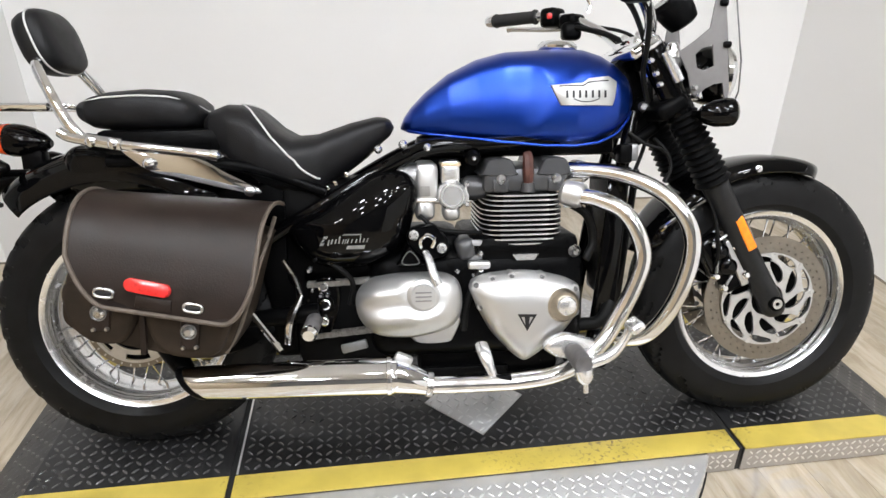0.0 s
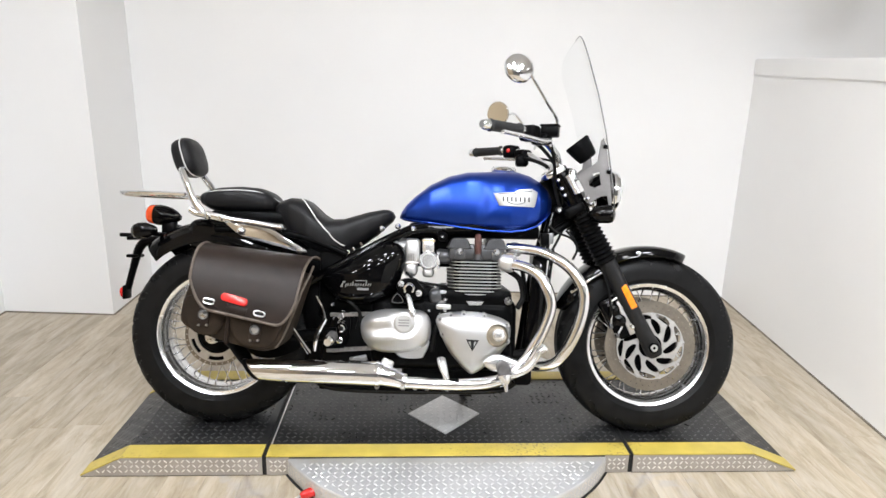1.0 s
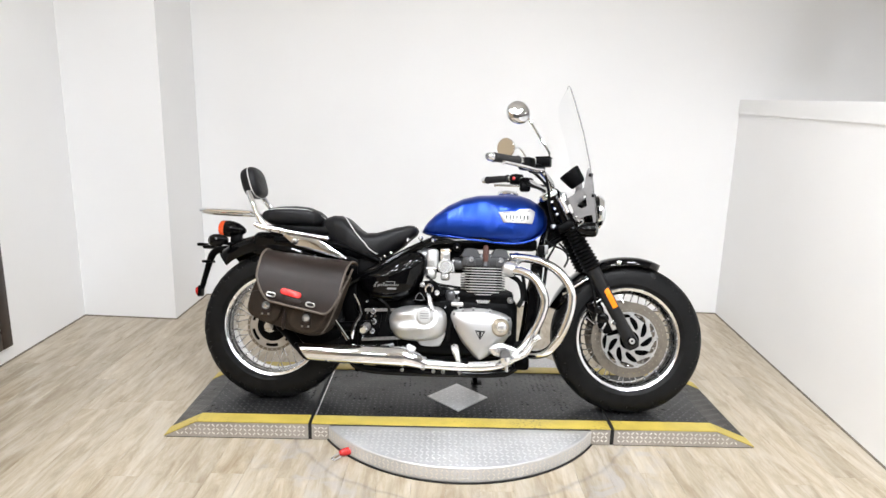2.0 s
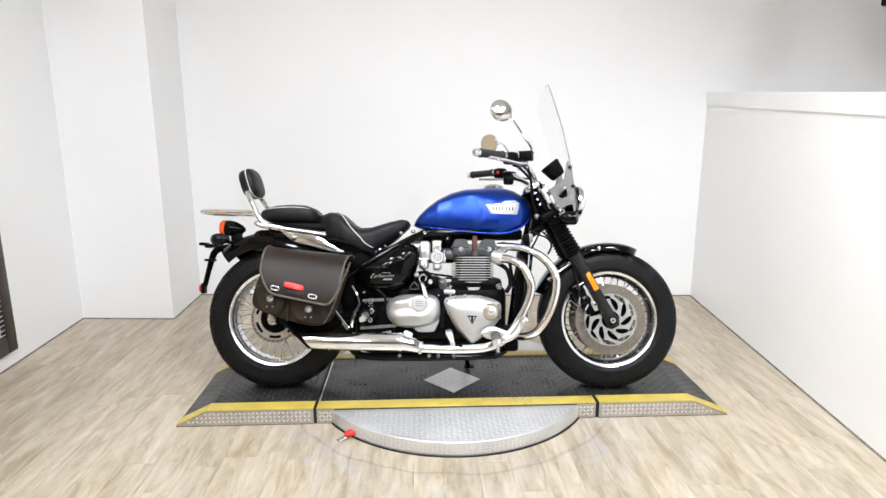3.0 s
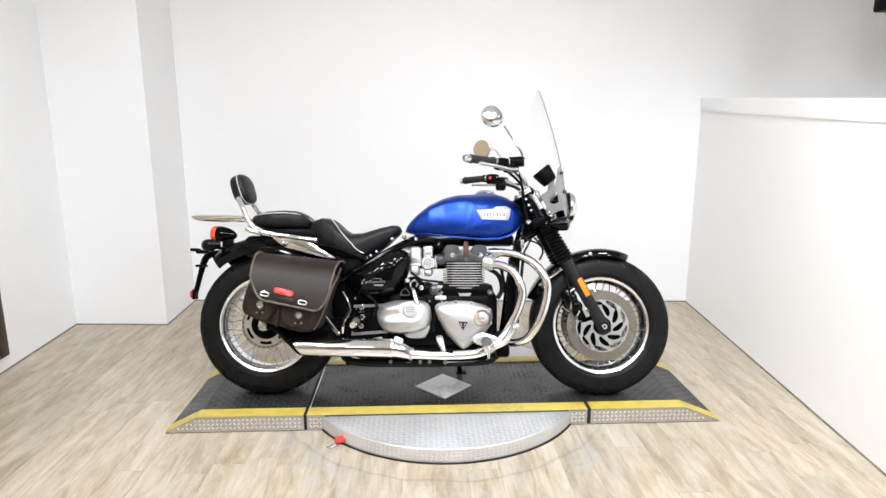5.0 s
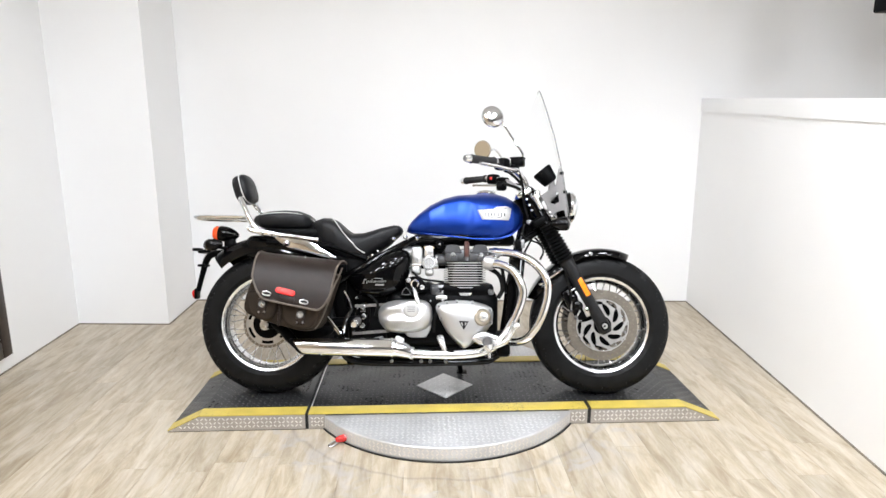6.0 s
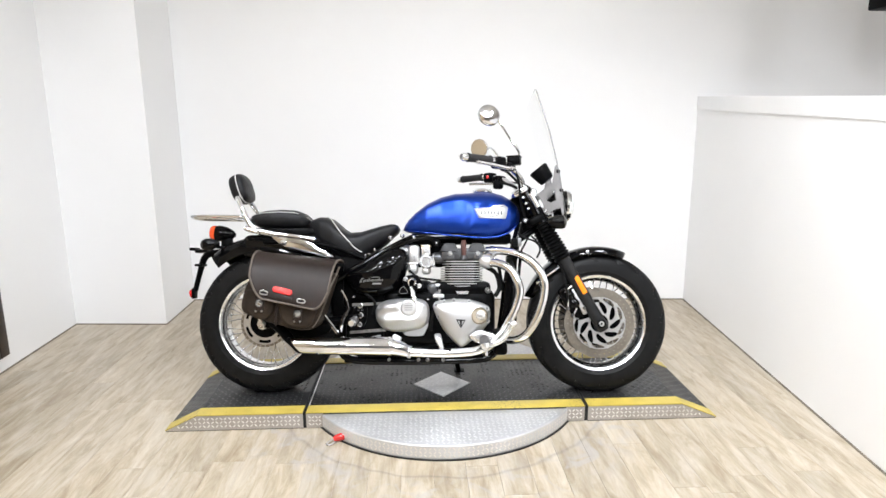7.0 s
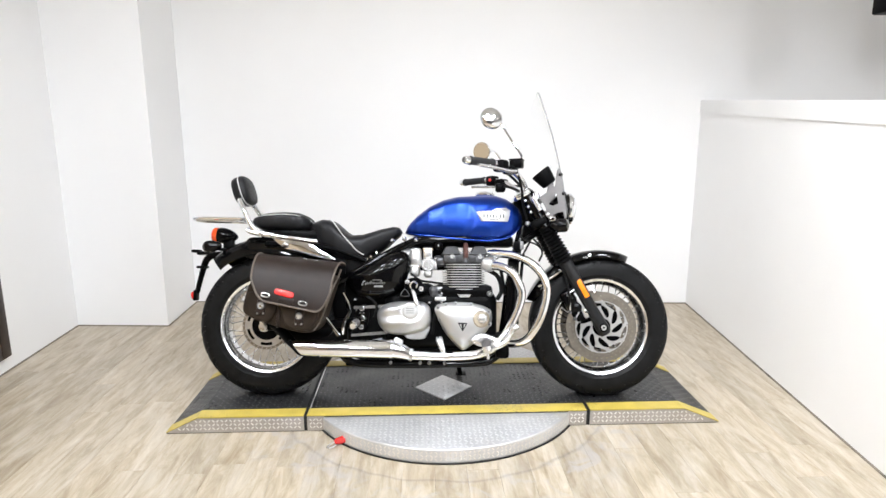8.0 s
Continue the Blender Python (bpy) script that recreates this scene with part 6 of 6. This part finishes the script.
for u, w, r in ((-0.312, 0.410, 0.0115), (-0.310, 0.368, 0.0125), (-0.314, 0.328, 0.0105), (-0.318, 0.390, 0.006), (-0.303, 0.390, 0.006), (-0.335, 0.402, 0.005)):
    part("bolt", turned([(0, r), (0.6, r), (0.7, r * 0.75), (1, r * 0.6)], (u, -0.145, w), (u, -0.162, w), 14), CHROME, bracket)
part("washer", lathe([(0.013, -0.003), (0.019, -0.003), (0.019, 0.001), (0.013, 0.001)], 28, at=(-0.310, -0.148, 0.368)), SATIN_BLACK, bracket)
part("silencer_strut", sweep([(-0.475, -0.17, 0.362), (-0.40, -0.215, 0.278)], 0.0075, 10), CHROME, bike, "chrome saddlebag strut")
part("strut", sweep([(-0.36, -0.16, 0.385), (-0.385, -0.17, 0.33), (-0.392, -0.18, 0.28)], [0.006, 0.011, 0.007], 10, 12), CHROME, bike)
part("strut", sweep([(-0.395, -0.15, 0.46), (-0.372, -0.155, 0.42), (-0.362, -0.155, 0.385)], 0.0055, 8, 12), CHROME, bike)
part("skid_rail", rbox((-0.08, -0.10, 0.150), (0.62, 0.014, 0.028), 0.006), SATIN_BLACK, bike)
part("side_stand", sweep([(0.10, 0.11, 0.16), (0.11, 0.16, 0.11), (0.122, 0.215, 0.052)], [0.014, 0.012, 0.012], 12, 12), SATIN_BLACK, bike, "black side stand, folded out")
part("stand_foot", rbox((0.125, 0.222, 0.051), (0.05, 0.05, 0.008), 0.003, Matrix.Rotation(radians(LEAN), 4, "X")), SATIN_BLACK, bike)

# low side fittings, cylinder, throttle bodies and pegs shifted to fit the camera's view
for ob in bike.children:
    if ob.name.split(".")[0] in {"muffler", "exhaust_pipe", "engine_guard", "clutch_cover", "timing_cover", "heel_guard", "footpeg", "brake_pedal", "rear_set_lever"}:
        ob.location.z -= 0.009
    if ob.name.split(".")[0] in {"cylinder_block", "cylinder_head", "rocker_cover", "head_bolt", "head_boss", "plug_cap", "plug_boot", "block_emblem"}:
        ob.location.z -= 0.008
    if ob.name.split(".")[0] in {"guard_clamp"}:
        ob.location = (0.008, 0.02, -0.012)
for ob in (th, carb):
    ob.location = (0, 0.026, -0.012)
for ob in (ppeg, bracket):
    ob.location = (-0.006, 0.035, -0.02)

# bars, instruments and windscreen
bars_tube = [(0.135, -0.385, 1.012), (0.20, -0.33, 1.014), (0.262, -0.28, 1.012), (0.33, -0.22, 0.995), (0.385, -0.15, 0.955), (0.41, -0.085, 0.915), (0.415, -0.04, 0.905)]
handlebar = part("handlebar", sweep(bars_tube + [(u, -v, w) for u, v, w in reversed(bars_tube)], 0.0125, 14, 90), CHROME, bike, "swept-back chrome handlebar")
part("bar_clamp", rbox((0.415, 0, 0.905), (0.06, 0.13, 0.05), 0.014, None, 3), CHROME, handlebar)
for v in (-0.045, 0.045):
    part("riser_post", turned([(0, 0.02), (0.2, 0.017), (0.8, 0.017), (1, 0.021)], (0.438, v, 0.845), (0.415, v, 0.9), 18), CHROME, handlebar)
    part("clamp_bolt", turned([(0, 0.008), (0.7, 0.008), (1, 0.005)], (0.405, v, 0.928), (0.403, v, 0.94), 12), STEEL, handlebar)
part("riser", rbox((0.42, 0, 0.878), (0.05, 0.11, 0.05), 0.01), SATIN_BLACK, handlebar)


def grips(s):
    a, b = Vector((0.142, s * 0.379, 1.012)), Vector((0.246, s * 0.293, 1.013))
    g = part("grip", turned([(0, 0.016), (0.06, 0.0195), (0.12, 0.0175), (0.9, 0.0165), (0.96, 0.020), (1.0, 0.019)], a, b, 20), GRIP, bike, "black rubber grip with a chrome bar end")
    part("bar_end", turned([(0, 0.012), (0.35, 0.0165), (1, 0.0165)], a + (a - b).normalized() * 0.024, a, 20), CHROME, g)
    sw = part("switch_housing", rbox((0.282, s * 0.262, 1.006), (0.058, 0.05, 0.05), 0.012, Matrix.Rotation(s * radians(40), 4, "Z"), 3), SATIN_BLACK, bike, "black switch cluster")
    if s > 0:
        part("switch", rbox((0.268, s * 0.262 - 0.026, 1.008), (0.016, 0.012, 0.016), 0.004), RED_LENS, sw, "small red switch")
    part("lever", sweep([(0.345, s * 0.235, 0.988), (0.31, s * 0.285, 0.982), (0.26, s * 0.34, 0.985), (0.20, s * 0.385, 0.99), (0.185, s * 0.395, 0.99)], [0.013, 0.012, 0.010, 0.009, 0.011], 10, 24, flat=0.7), LEVER, bike, "polished hand lever")
    part("lever_perch", rbox((0.325, s * 0.222, 0.993), (0.06, 0.05, 0.035), 0.012, Matrix.Rotation(s * radians(40), 4, "Z"), 3), SATIN_BLACK, bike)


both(grips)
turned_bar = Matrix.Translation((0, 0, 0.95)) @ Matrix.Rotation(radians(1.8), 4, "X") @ Matrix.Translation((0.004, 0, -0.95))
res = part("brake_reservoir", rbox((0.352, -0.225, 1.018), (0.056, 0.042, 0.034), 0.006, Matrix.Rotation(radians(-20), 4, "Z")), SATIN_BLACK, bike, "square black brake fluid reservoir")
part("lid", rbox((0.352, -0.225, 1.037), (0.06, 0.046, 0.007), 0.003, Matrix.Rotation(radians(-20), 4, "Z")), SATIN_BLACK, res)

for ob in bike.children:
    if ob.name.split(".")[0] in {"handlebar", "grip", "switch_housing", "lever", "lever_perch", "brake_reservoir"}:
        ob.matrix_basis = turned_bar @ ob.matrix_basis


def mirror(s):
    c = Vector((0.246, s * 0.262, 1.200)) if s < 0 else Vector((0.234, 0.318, 1.176))
    back = (Vector((-0.25, 0.95, -0.2)) if s < 0 else Vector((-0.52, -0.84, -0.15))).normalized()
    stem = part("mirror_stem", sweep([(0.372, s * 0.225, 1.02), (0.376, s * 0.228, 1.05), (0.34, s * 0.245, 1.10), (0.295, s * 0.262, 1.165), tuple(c - back * 0.018 + Vector((0.02, 0, -0.01)))], 0.005, 10, 24), CHROME, bike, "chrome mirror stem")
    head = part("mirror_head", turned([(0, 0.012), (0.12, 0.026), (0.4, 0.042), (0.75, 0.048), (1.0, 0.049)], c - back * 0.028, c, 36), CHROME, stem, "round chrome mirror")
    part("mirror_glass", turned([(0, 0.0455), (1, 0.0445)], c, c + back * 0.0025, 36), MIRROR, stem)


both(mirror)
TILT_POD = Vector((-0.62, 0, 0.78)).normalized()
pod = part("instrument", turned([(0, 0.026), (0.06, 0.034), (0.3, 0.039), (0.9, 0.046), (1.0, 0.045)], Vector((0.535, 0, 0.958)), Vector((0.535, 0, 0.958)) + TILT_POD * 0.07, 36), PLASTIC, bike, "round black instrument pod")
part("bezel", turned([(0, 0.0475), (1, 0.0455)], Vector((0.535, 0, 0.958)) + TILT_POD * 0.063, Vector((0.535, 0, 0.958)) + TILT_POD * 0.073, 36), PLASTIC, pod)
part("dial", turned([(0, 0.042), (1, 0.042)], Vector((0.535, 0, 0.958)) + TILT_POD * 0.070, Vector((0.535, 0, 0.958)) + TILT_POD * 0.0745, 36), BLACK, pod)
lamp_at, lamp_dir = Vector((0.525, 0, 0.848)), Vector((1, 0, -0.06)).normalized()
headlight = part("headlight", turned([(0, 0.02), (0.12, 0.04), (0.35, 0.06), (0.65, 0.068), (0.8, 0.07), (1.0, 0.07)], lamp_at, lamp_at + lamp_dir * 0.105, 40), BLACK, bike, "round black headlight with a chrome rim")
part("rim", turned([(0, 0.0715), (0.5, 0.0735), (1, 0.069)], lamp_at + lamp_dir * 0.088, lamp_at + lamp_dir * 0.108, 40), CHROME, headlight)
part("lens", turned([(0, 0.066), (0.4, 0.06), (0.8, 0.04), (1, 0.01)], lamp_at + lamp_dir * 0.105, lamp_at + lamp_dir * 0.128, 40), GLASSY, headlight, "clear headlight lens")
part("headlight_mount", rbox((0.525, 0, 0.80), (0.05, 0.16, 0.03), 0.01), CHROME, bike)


def stem_bolt(s):
    for dist, ahead in ((0.535, 0.034), (0.555, 0.034), (0.60, -0.03), (0.625, -0.028), (0.655, -0.026)):
        p = on_fork(dist, s * 0.122, ahead)
        part("pinch_bolt", turned([(0, 0.0065), (0.6, 0.0065), (1, 0.004)], p, p + Vector((0, s * 0.014, 0)), 12), LEVER, bike)
    part("yoke_bolt", turned([(0, 0.016), (0.7, 0.016), (1, 0.010)], (0.455, s * 0.12, 0.872), (0.452, s * 0.12, 0.905), 16), CHROME, bike)
    part("fork_cover", sweep([on_fork(0.585, s * 0.124, 0.012), on_fork(0.655, s * 0.124, 0.012)], 0.011, 14), LEVER, bike, "bright fork shroud")
    b = part("turn_signal", turned([(0, 0.010), (0.15, 0.021), (0.45, 0.029), (0.85, 0.031), (1.0, 0.029)], (0.508, s * 0.15, 0.752), (0.580, s * 0.155, 0.757), 24), BLACK, bike, "black bullet turn signal")
    part("lens", turned([(0, 0.0295), (0.5, 0.024), (1, 0.008)], (0.579, s * 0.155, 0.757), (0.592, s * 0.156, 0.758), 24), SMOKE, b, "smoked lens")
    part("stalk", rod((0.522, s * 0.14, 0.752), (0.50, s * 0.09, 0.755), 0.009), SATIN_BLACK, b)


both(stem_bolt)
SCREEN_MID = [(0.770, 0.608), (0.80, 0.603), (0.885, 0.588), (1.02, 0.566), (1.14, 0.539), (1.25, 0.506), (1.345, 0.475), (1.36, 0.470)]
SCREEN_HALF = [(0.770, 0.12), (0.80, 0.16), (0.86, 0.19), (1.28, 0.195), (1.315, 0.185), (1.335, 0.165), (1.350, 0.13), (1.358, 0.09), (1.36, 0.05)]


def screen_point(w, t, back=0.0):
    v = lerp(SCREEN_HALF, w) * t
    return Vector((lerp(SCREEN_MID, w) - 0.55 * v * v - back, v, w))


def windscreen():
    ws = [0.77 + 0.59 * (i / 60) for i in range(61)]
    rings = []
    for w in ws:
        front_row = [screen_point(w, -1 + 2 * j / 28) for j in range(29)]
        back_row = [screen_point(w, 1 - 2 * j / 28, 0.004) for j in range(29)]
        rings.append(front_row + back_row)
    scr = part("windscreen", skin(bmesh.new(), rings), CLEAR, bike, "tall clear curved windscreen", angle=40)
    scr.visible_shadow = False
    # Opaque grey line on the near side only, painting the pane's grazing refraction.
    part("screen_edge", sweep([screen_point(w, -1, 0.002) for w in ws], 0.0014, 6), NEAR_OUTLINE, scr, "grey line standing in for the screen's refracting near edge")
    return scr


screen = windscreen()


def screen_bracket(s):
    v = s * 0.112
    outer = [(0.470, 0.885), (0.505, 0.908), (0.538, 0.935), (0.548, 1.005), (0.556, 1.015), (0.570, 0.99), (0.582, 0.90), (0.590, 0.80), (0.584, 0.775), (0.578, 0.80), (0.574, 0.820), (0.554, 0.817), (0.535, 0.808), (0.515, 0.79), (0.503, 0.80), (0.495, 0.84)]
    hole = [(0.508, 0.880), (0.522, 0.893), (0.546, 0.900), (0.552, 0.856), (0.53, 0.846), (0.513, 0.852)]
    part("screen_bracket", sheet([outer, hole], v, v + s * 0.004), BRACKET, screen, "grey satin screen bracket with a cut-out")
    for w in (0.83, 0.90, 0.985):
        p = screen_point(w, s * 0.62)
        part("screen_bolt", turned([(0, 0.007), (0.8, 0.007), (1, 0.005)], p + Vector((0.007, 0, 0)), p - Vector((0.009, 0, 0)), 12), SATIN_BLACK, screen)


both(screen_bracket)
part("wiring", sweep([(0.30, 0.235, 0.99), (0.34, 0.17, 0.975), (0.39, 0.09, 0.945), (0.43, 0.03, 0.90), (0.45, 0.0, 0.84)], 0.007, 8, 24), DARK_STEM, bike)
part("wiring", sweep([(0.29, -0.24, 0.985), (0.345, -0.17, 0.962), (0.40, -0.09, 0.92), (0.43, -0.06, 0.86), (0.44, -0.05, 0.79)], 0.006, 8, 24), DARK_STEM, bike)
part("clutch_perch", rbox((0.322, 0.205, 0.972), (0.05, 0.045, 0.045), 0.012, None, 3), SATIN_BLACK, bike)
part("ignition_housing", rbox((0.455, 0.0, 0.895), (0.05, 0.09, 0.05), 0.014, None, 3), SATIN_BLACK, bike)
part("brake_line", sweep([(0.355, -0.21, 0.99), (0.375, -0.18, 0.95), (0.39, -0.14, 0.90), (0.40, -0.10, 0.84), (0.42, -0.085, 0.78)], 0.006, 8, 30), DARK_STEM, bike)
part("clutch_cable", sweep([(0.355, 0.21, 0.99), (0.47, 0.15, 0.95), (0.50, 0.06, 0.83), (0.44, -0.04, 0.70), (0.38, -0.10, 0.60)], 0.0045, 8, 36), DARK_STEM, bike)
part("throttle_cable", sweep([(0.45, -0.06, 0.70), (0.475, -0.075, 0.67), (0.485, -0.08, 0.635), (0.47, -0.085, 0.60)], 0.0045, 8, 20), DARK_STEM, bike)
part("wiring", sweep([(0.385, -0.07, 0.715), (0.42, -0.08, 0.69), (0.46, -0.08, 0.675), (0.49, -0.06, 0.65)], 0.004, 8, 20), DARK_STEM, bike)

# saddlebag
DRAPE = spline([(-0.135, 0, 0.604), (-0.19, 0, 0.622), (-0.25, 0, 0.624), (-0.303, 0, 0.602), (-0.338, 0, 0.558), (-0.355, 0, 0.511), (-0.364, 0, 0.465), (-0.367, 0, 0.424)], 60)


def flap_point(p, s, out=0.0):
    """p: 0 rear to 1 front; s: 0 at the hinge to 1 at the lower edge."""
    edge = 1.0 - 0.30 * max(0.0, abs(p - 0.5) * 2 - 0.62) ** 2 / 0.38 ** 2 * 0.9
    q = s * edge * (len(DRAPE) - 1)
    k = min(int(q), len(DRAPE) - 2)
    d = DRAPE[k].lerp(DRAPE[k + 1], q - k)
    left = -0.732 - 0.004 * s
    right = -0.386 - 0.030 * s ** 1.3
    u = left + (right - left) * p
    slope = 0.075 + 0.13 * s
    return Vector((u, d.x - out, d.z - (u + 0.57) * slope))


def saddlebag():
    body_out = [(-0.738, 0.572), (-0.765, 0.51), (-0.785, 0.45), (-0.785, 0.395), (-0.72, 0.360), (-0.62, 0.330), (-0.54, 0.312), (-0.49, 0.320), (-0.462, 0.362), (-0.435, 0.45), (-0.412, 0.525), (-0.408, 0.543), (-0.45, 0.556), (-0.60, 0.574), (-0.70, 0.582)]
    bag = part("saddlebag", pillow(body_out, [(0.94, -0.135), (0.985, -0.145), (1.0, -0.17), (1.0, -0.27), (0.985, -0.295), (0.95, -0.308), (0.6, -0.314), (0.1, -0.315)], 90), BROWN_SUEDE, bike, "dark brown leather saddlebag with a red reflector, flap closed", angle=60)
    n, m = 40, 50
    rings = [[flap_point(i / n, j / m) for i in range(n + 1)] + [flap_point(1 - i / n, j / m, -0.005) for i in range(n + 1)] for j in range(m + 1)]
    flap = part("flap", skin(bmesh.new(), rings), BROWN_LEATHER, bag, "smooth dark brown leather flap", angle=60)
    edge = [flap_point(0, j / m, 0.001) for j in range(4, m)] + [flap_point(i / n, 1, 0.001) for i in range(n + 1)] + [flap_point(1, j / m, 0.001) for j in range(m - 1, 3, -1)]
    part("edging", sweep(edge, 0.0044, 8), TAN_EDGE, bag, "worn tan leather edging")
    gusset = [(-0.398, -0.20, 0.575), (-0.405, -0.24, 0.54), (-0.417, -0.275, 0.50), (-0.436, -0.29, 0.44), (-0.463, -0.297, 0.37), (-0.490, -0.30, 0.325)]
    part("gusset_edging", sweep(gusset, 0.0045, 8, 30), TAN_EDGE, bag)
    # red reflector, slots, buckles
    lens = Matrix.Translation((-0.598, -0.3625, 0.478)) @ Matrix.Rotation(radians(14), 4, "Y") @ Matrix.Rotation(radians(-12), 4, "X")
    part("reflector", pillow([(-0.041, 0.0), (-0.036, 0.010), (-0.024, 0.0125), (0.024, 0.0125), (0.036, 0.010), (0.041, 0.0), (0.036, -0.010), (0.024, -0.0125), (-0.024, -0.0125), (-0.036, -0.010)], [(1, 0.004), (1, -0.006), (0.94, -0.009), (0.6, -0.0105), (0.1, -0.0107)], 48), RED_LENS, bag, "bright red reflector", lens)
    part("patch", rbox((-0.590, -0.369, 0.449), (0.062, 0.0025, 0.022), 0.001, Matrix.Rotation(radians(12), 4, "Y") @ Matrix.Rotation(radians(-5), 4, "X")), BROWN_LEATHER, bag, "stitched leather patch")
    for u, w in ((-0.674, 0.472), (-0.522, 0.438)):
        bm = bmesh.new()
        m4 = Matrix.Translation((u, -0.3675, w)) @ Matrix.Rotation(radians(11), 4, "Y") @ Matrix.Rotation(radians(-8), 4, "X")
        pts = [m4 @ Vector((0.0165 * math.copysign(abs(math.cos(t)) ** 0.55, math.cos(t)), 0, 0.0075 * math.copysign(abs(math.sin(t)) ** 0.8, math.sin(t)))) for t in [2 * math.pi * i / 28 for i in range(28)]]
        part("slot_ring", sweep(pts, 0.0026, 8, closed=True), STEEL, bag, "steel slot ring")
        part("slot", rbox((u, -0.3662, w), (0.026, 0.003, 0.008), 0.001, Matrix.Rotation(radians(11), 4, "Y")), GAP, bag)
    for u, w in ((-0.700, 0.422), (-0.543, 0.379)):
        part("strap", rbox((u, -0.332, w), (0.036, 0.016, 0.062), 0.006, Matrix.Rotation(radians(8), 4, "Y")), BROWN_LEATHER, bag, "dark leather strap")
        part("stud", turned([(0, 0.011), (0.5, 0.011), (1, 0.006)], (u, -0.339, w + 0.006), (u, -0.349, w + 0.006), 18), STEEL, bag, "steel stud")
        ring = [Vector((u + 0.0135 * math.cos(2 * math.pi * i / 24), -0.3425, w + 0.006 + 0.0135 * math.sin(2 * math.pi * i / 24))) for i in range(24)]
        part("stud_ring", sweep(ring, 0.0018, 8, closed=True), DULL_ALUMINIUM, bag)
        for du in (-0.014, 0.010):
            part("rivet", turned([(0, 0.0045), (1, 0.003)], (u + du, -0.338, w - 0.026), (u + du, -0.344, w - 0.026), 10), STEEL, bag)
    for a, b, c in ((-0.768, -0.640, 0.408), (-0.625, -0.475, 0.372)):
        mid = (a + b) / 2
        part("pocket", pillow([(a, c + 0.07), (a + 0.004, c), (a + 0.03, c - 0.035), (mid, c - 0.048), (b - 0.03, c - 0.045), (b - 0.004, c - 0.01), (b + 0.008, c + 0.06), (mid, c + 0.075)], [(0.97, -0.29), (0.98, -0.316), (0.93, -0.327), (0.8, -0.331), (0.5, -0.333), (0.1, -0.334)], 48), BROWN_SUEDE, bag, "outer pocket", angle=60)
    # Dark strip that puts the pocket gap's shade into the shape.
    part("pocket_seam", rbox((-0.634, -0.318, 0.385), (0.012, 0.012, 0.10), 0.004, Matrix.Rotation(radians(4), 4, "Y")), BROWN_LEATHER, bag, "dark leather strip standing in for the shade between the pockets")
    bag.location = (0, 0.006, -0.015)
    return bag


saddlebag()


# ---- floor planks ----
def floor_planks():
    w, length = 0.122, 0.915

    def board(bm, x, y):
        return rbox((x, y, -0.005), (w - 0.0005, length - 0.0005, 0.010), 0.0005, None, 1, bm)

    bm = board(bmesh.new(), 0, 0)
    bmesh.ops.recalc_face_normals(bm, faces=bm.faces[:])
    me = bpy.data.meshes.new("plank")
    bm.to_mesh(me)
    bm.free()
    me.materials.append(PLANK)
    rng = random.Random(4)
    verts, faces = [], []
    for i in range(58):
        top, x = 1.74, -2.33 + (i + 0.5) * w
        size = length * (0.35 + 0.65 * rng.random())
        while top > -5.6:
            size = min(size, top + 5.7)
            y = top - size / 2
            if i < 36 and y > -4.6:
                ob = new("plank", me)
                ob.parent = floor
                ob.location = (x, y, 0.0)
                ob.scale = (1.0, size / length, 1.0)
            else:
                # boards of the showroom beyond the bay
                n = len(verts)
                a, b = (w - 0.0005) / 2, (size - 0.0005) / 2
                verts += [(x + p * a, y + q * b, z) for z in (-0.01, 0.0) for p, q in ((-1, -1), (1, -1), (1, 1), (-1, 1))]
                faces += [[n + k for k in f] for f in ((3, 2, 1, 0), (4, 5, 6, 7), (0, 1, 5, 4), (1, 2, 6, 5), (2, 3, 7, 6), (3, 0, 4, 7))]
            top -= size
            size = length
    far = bpy.data.meshes.new("far_planks")
    far.from_pydata(verts, [], faces)
    far.materials.append(PLANK)
    ob = new("far_planks", far)
    ob.parent = floor
    tagged(ob, "washed oak planks beyond the bay", kind="stuff")


floor_planks()
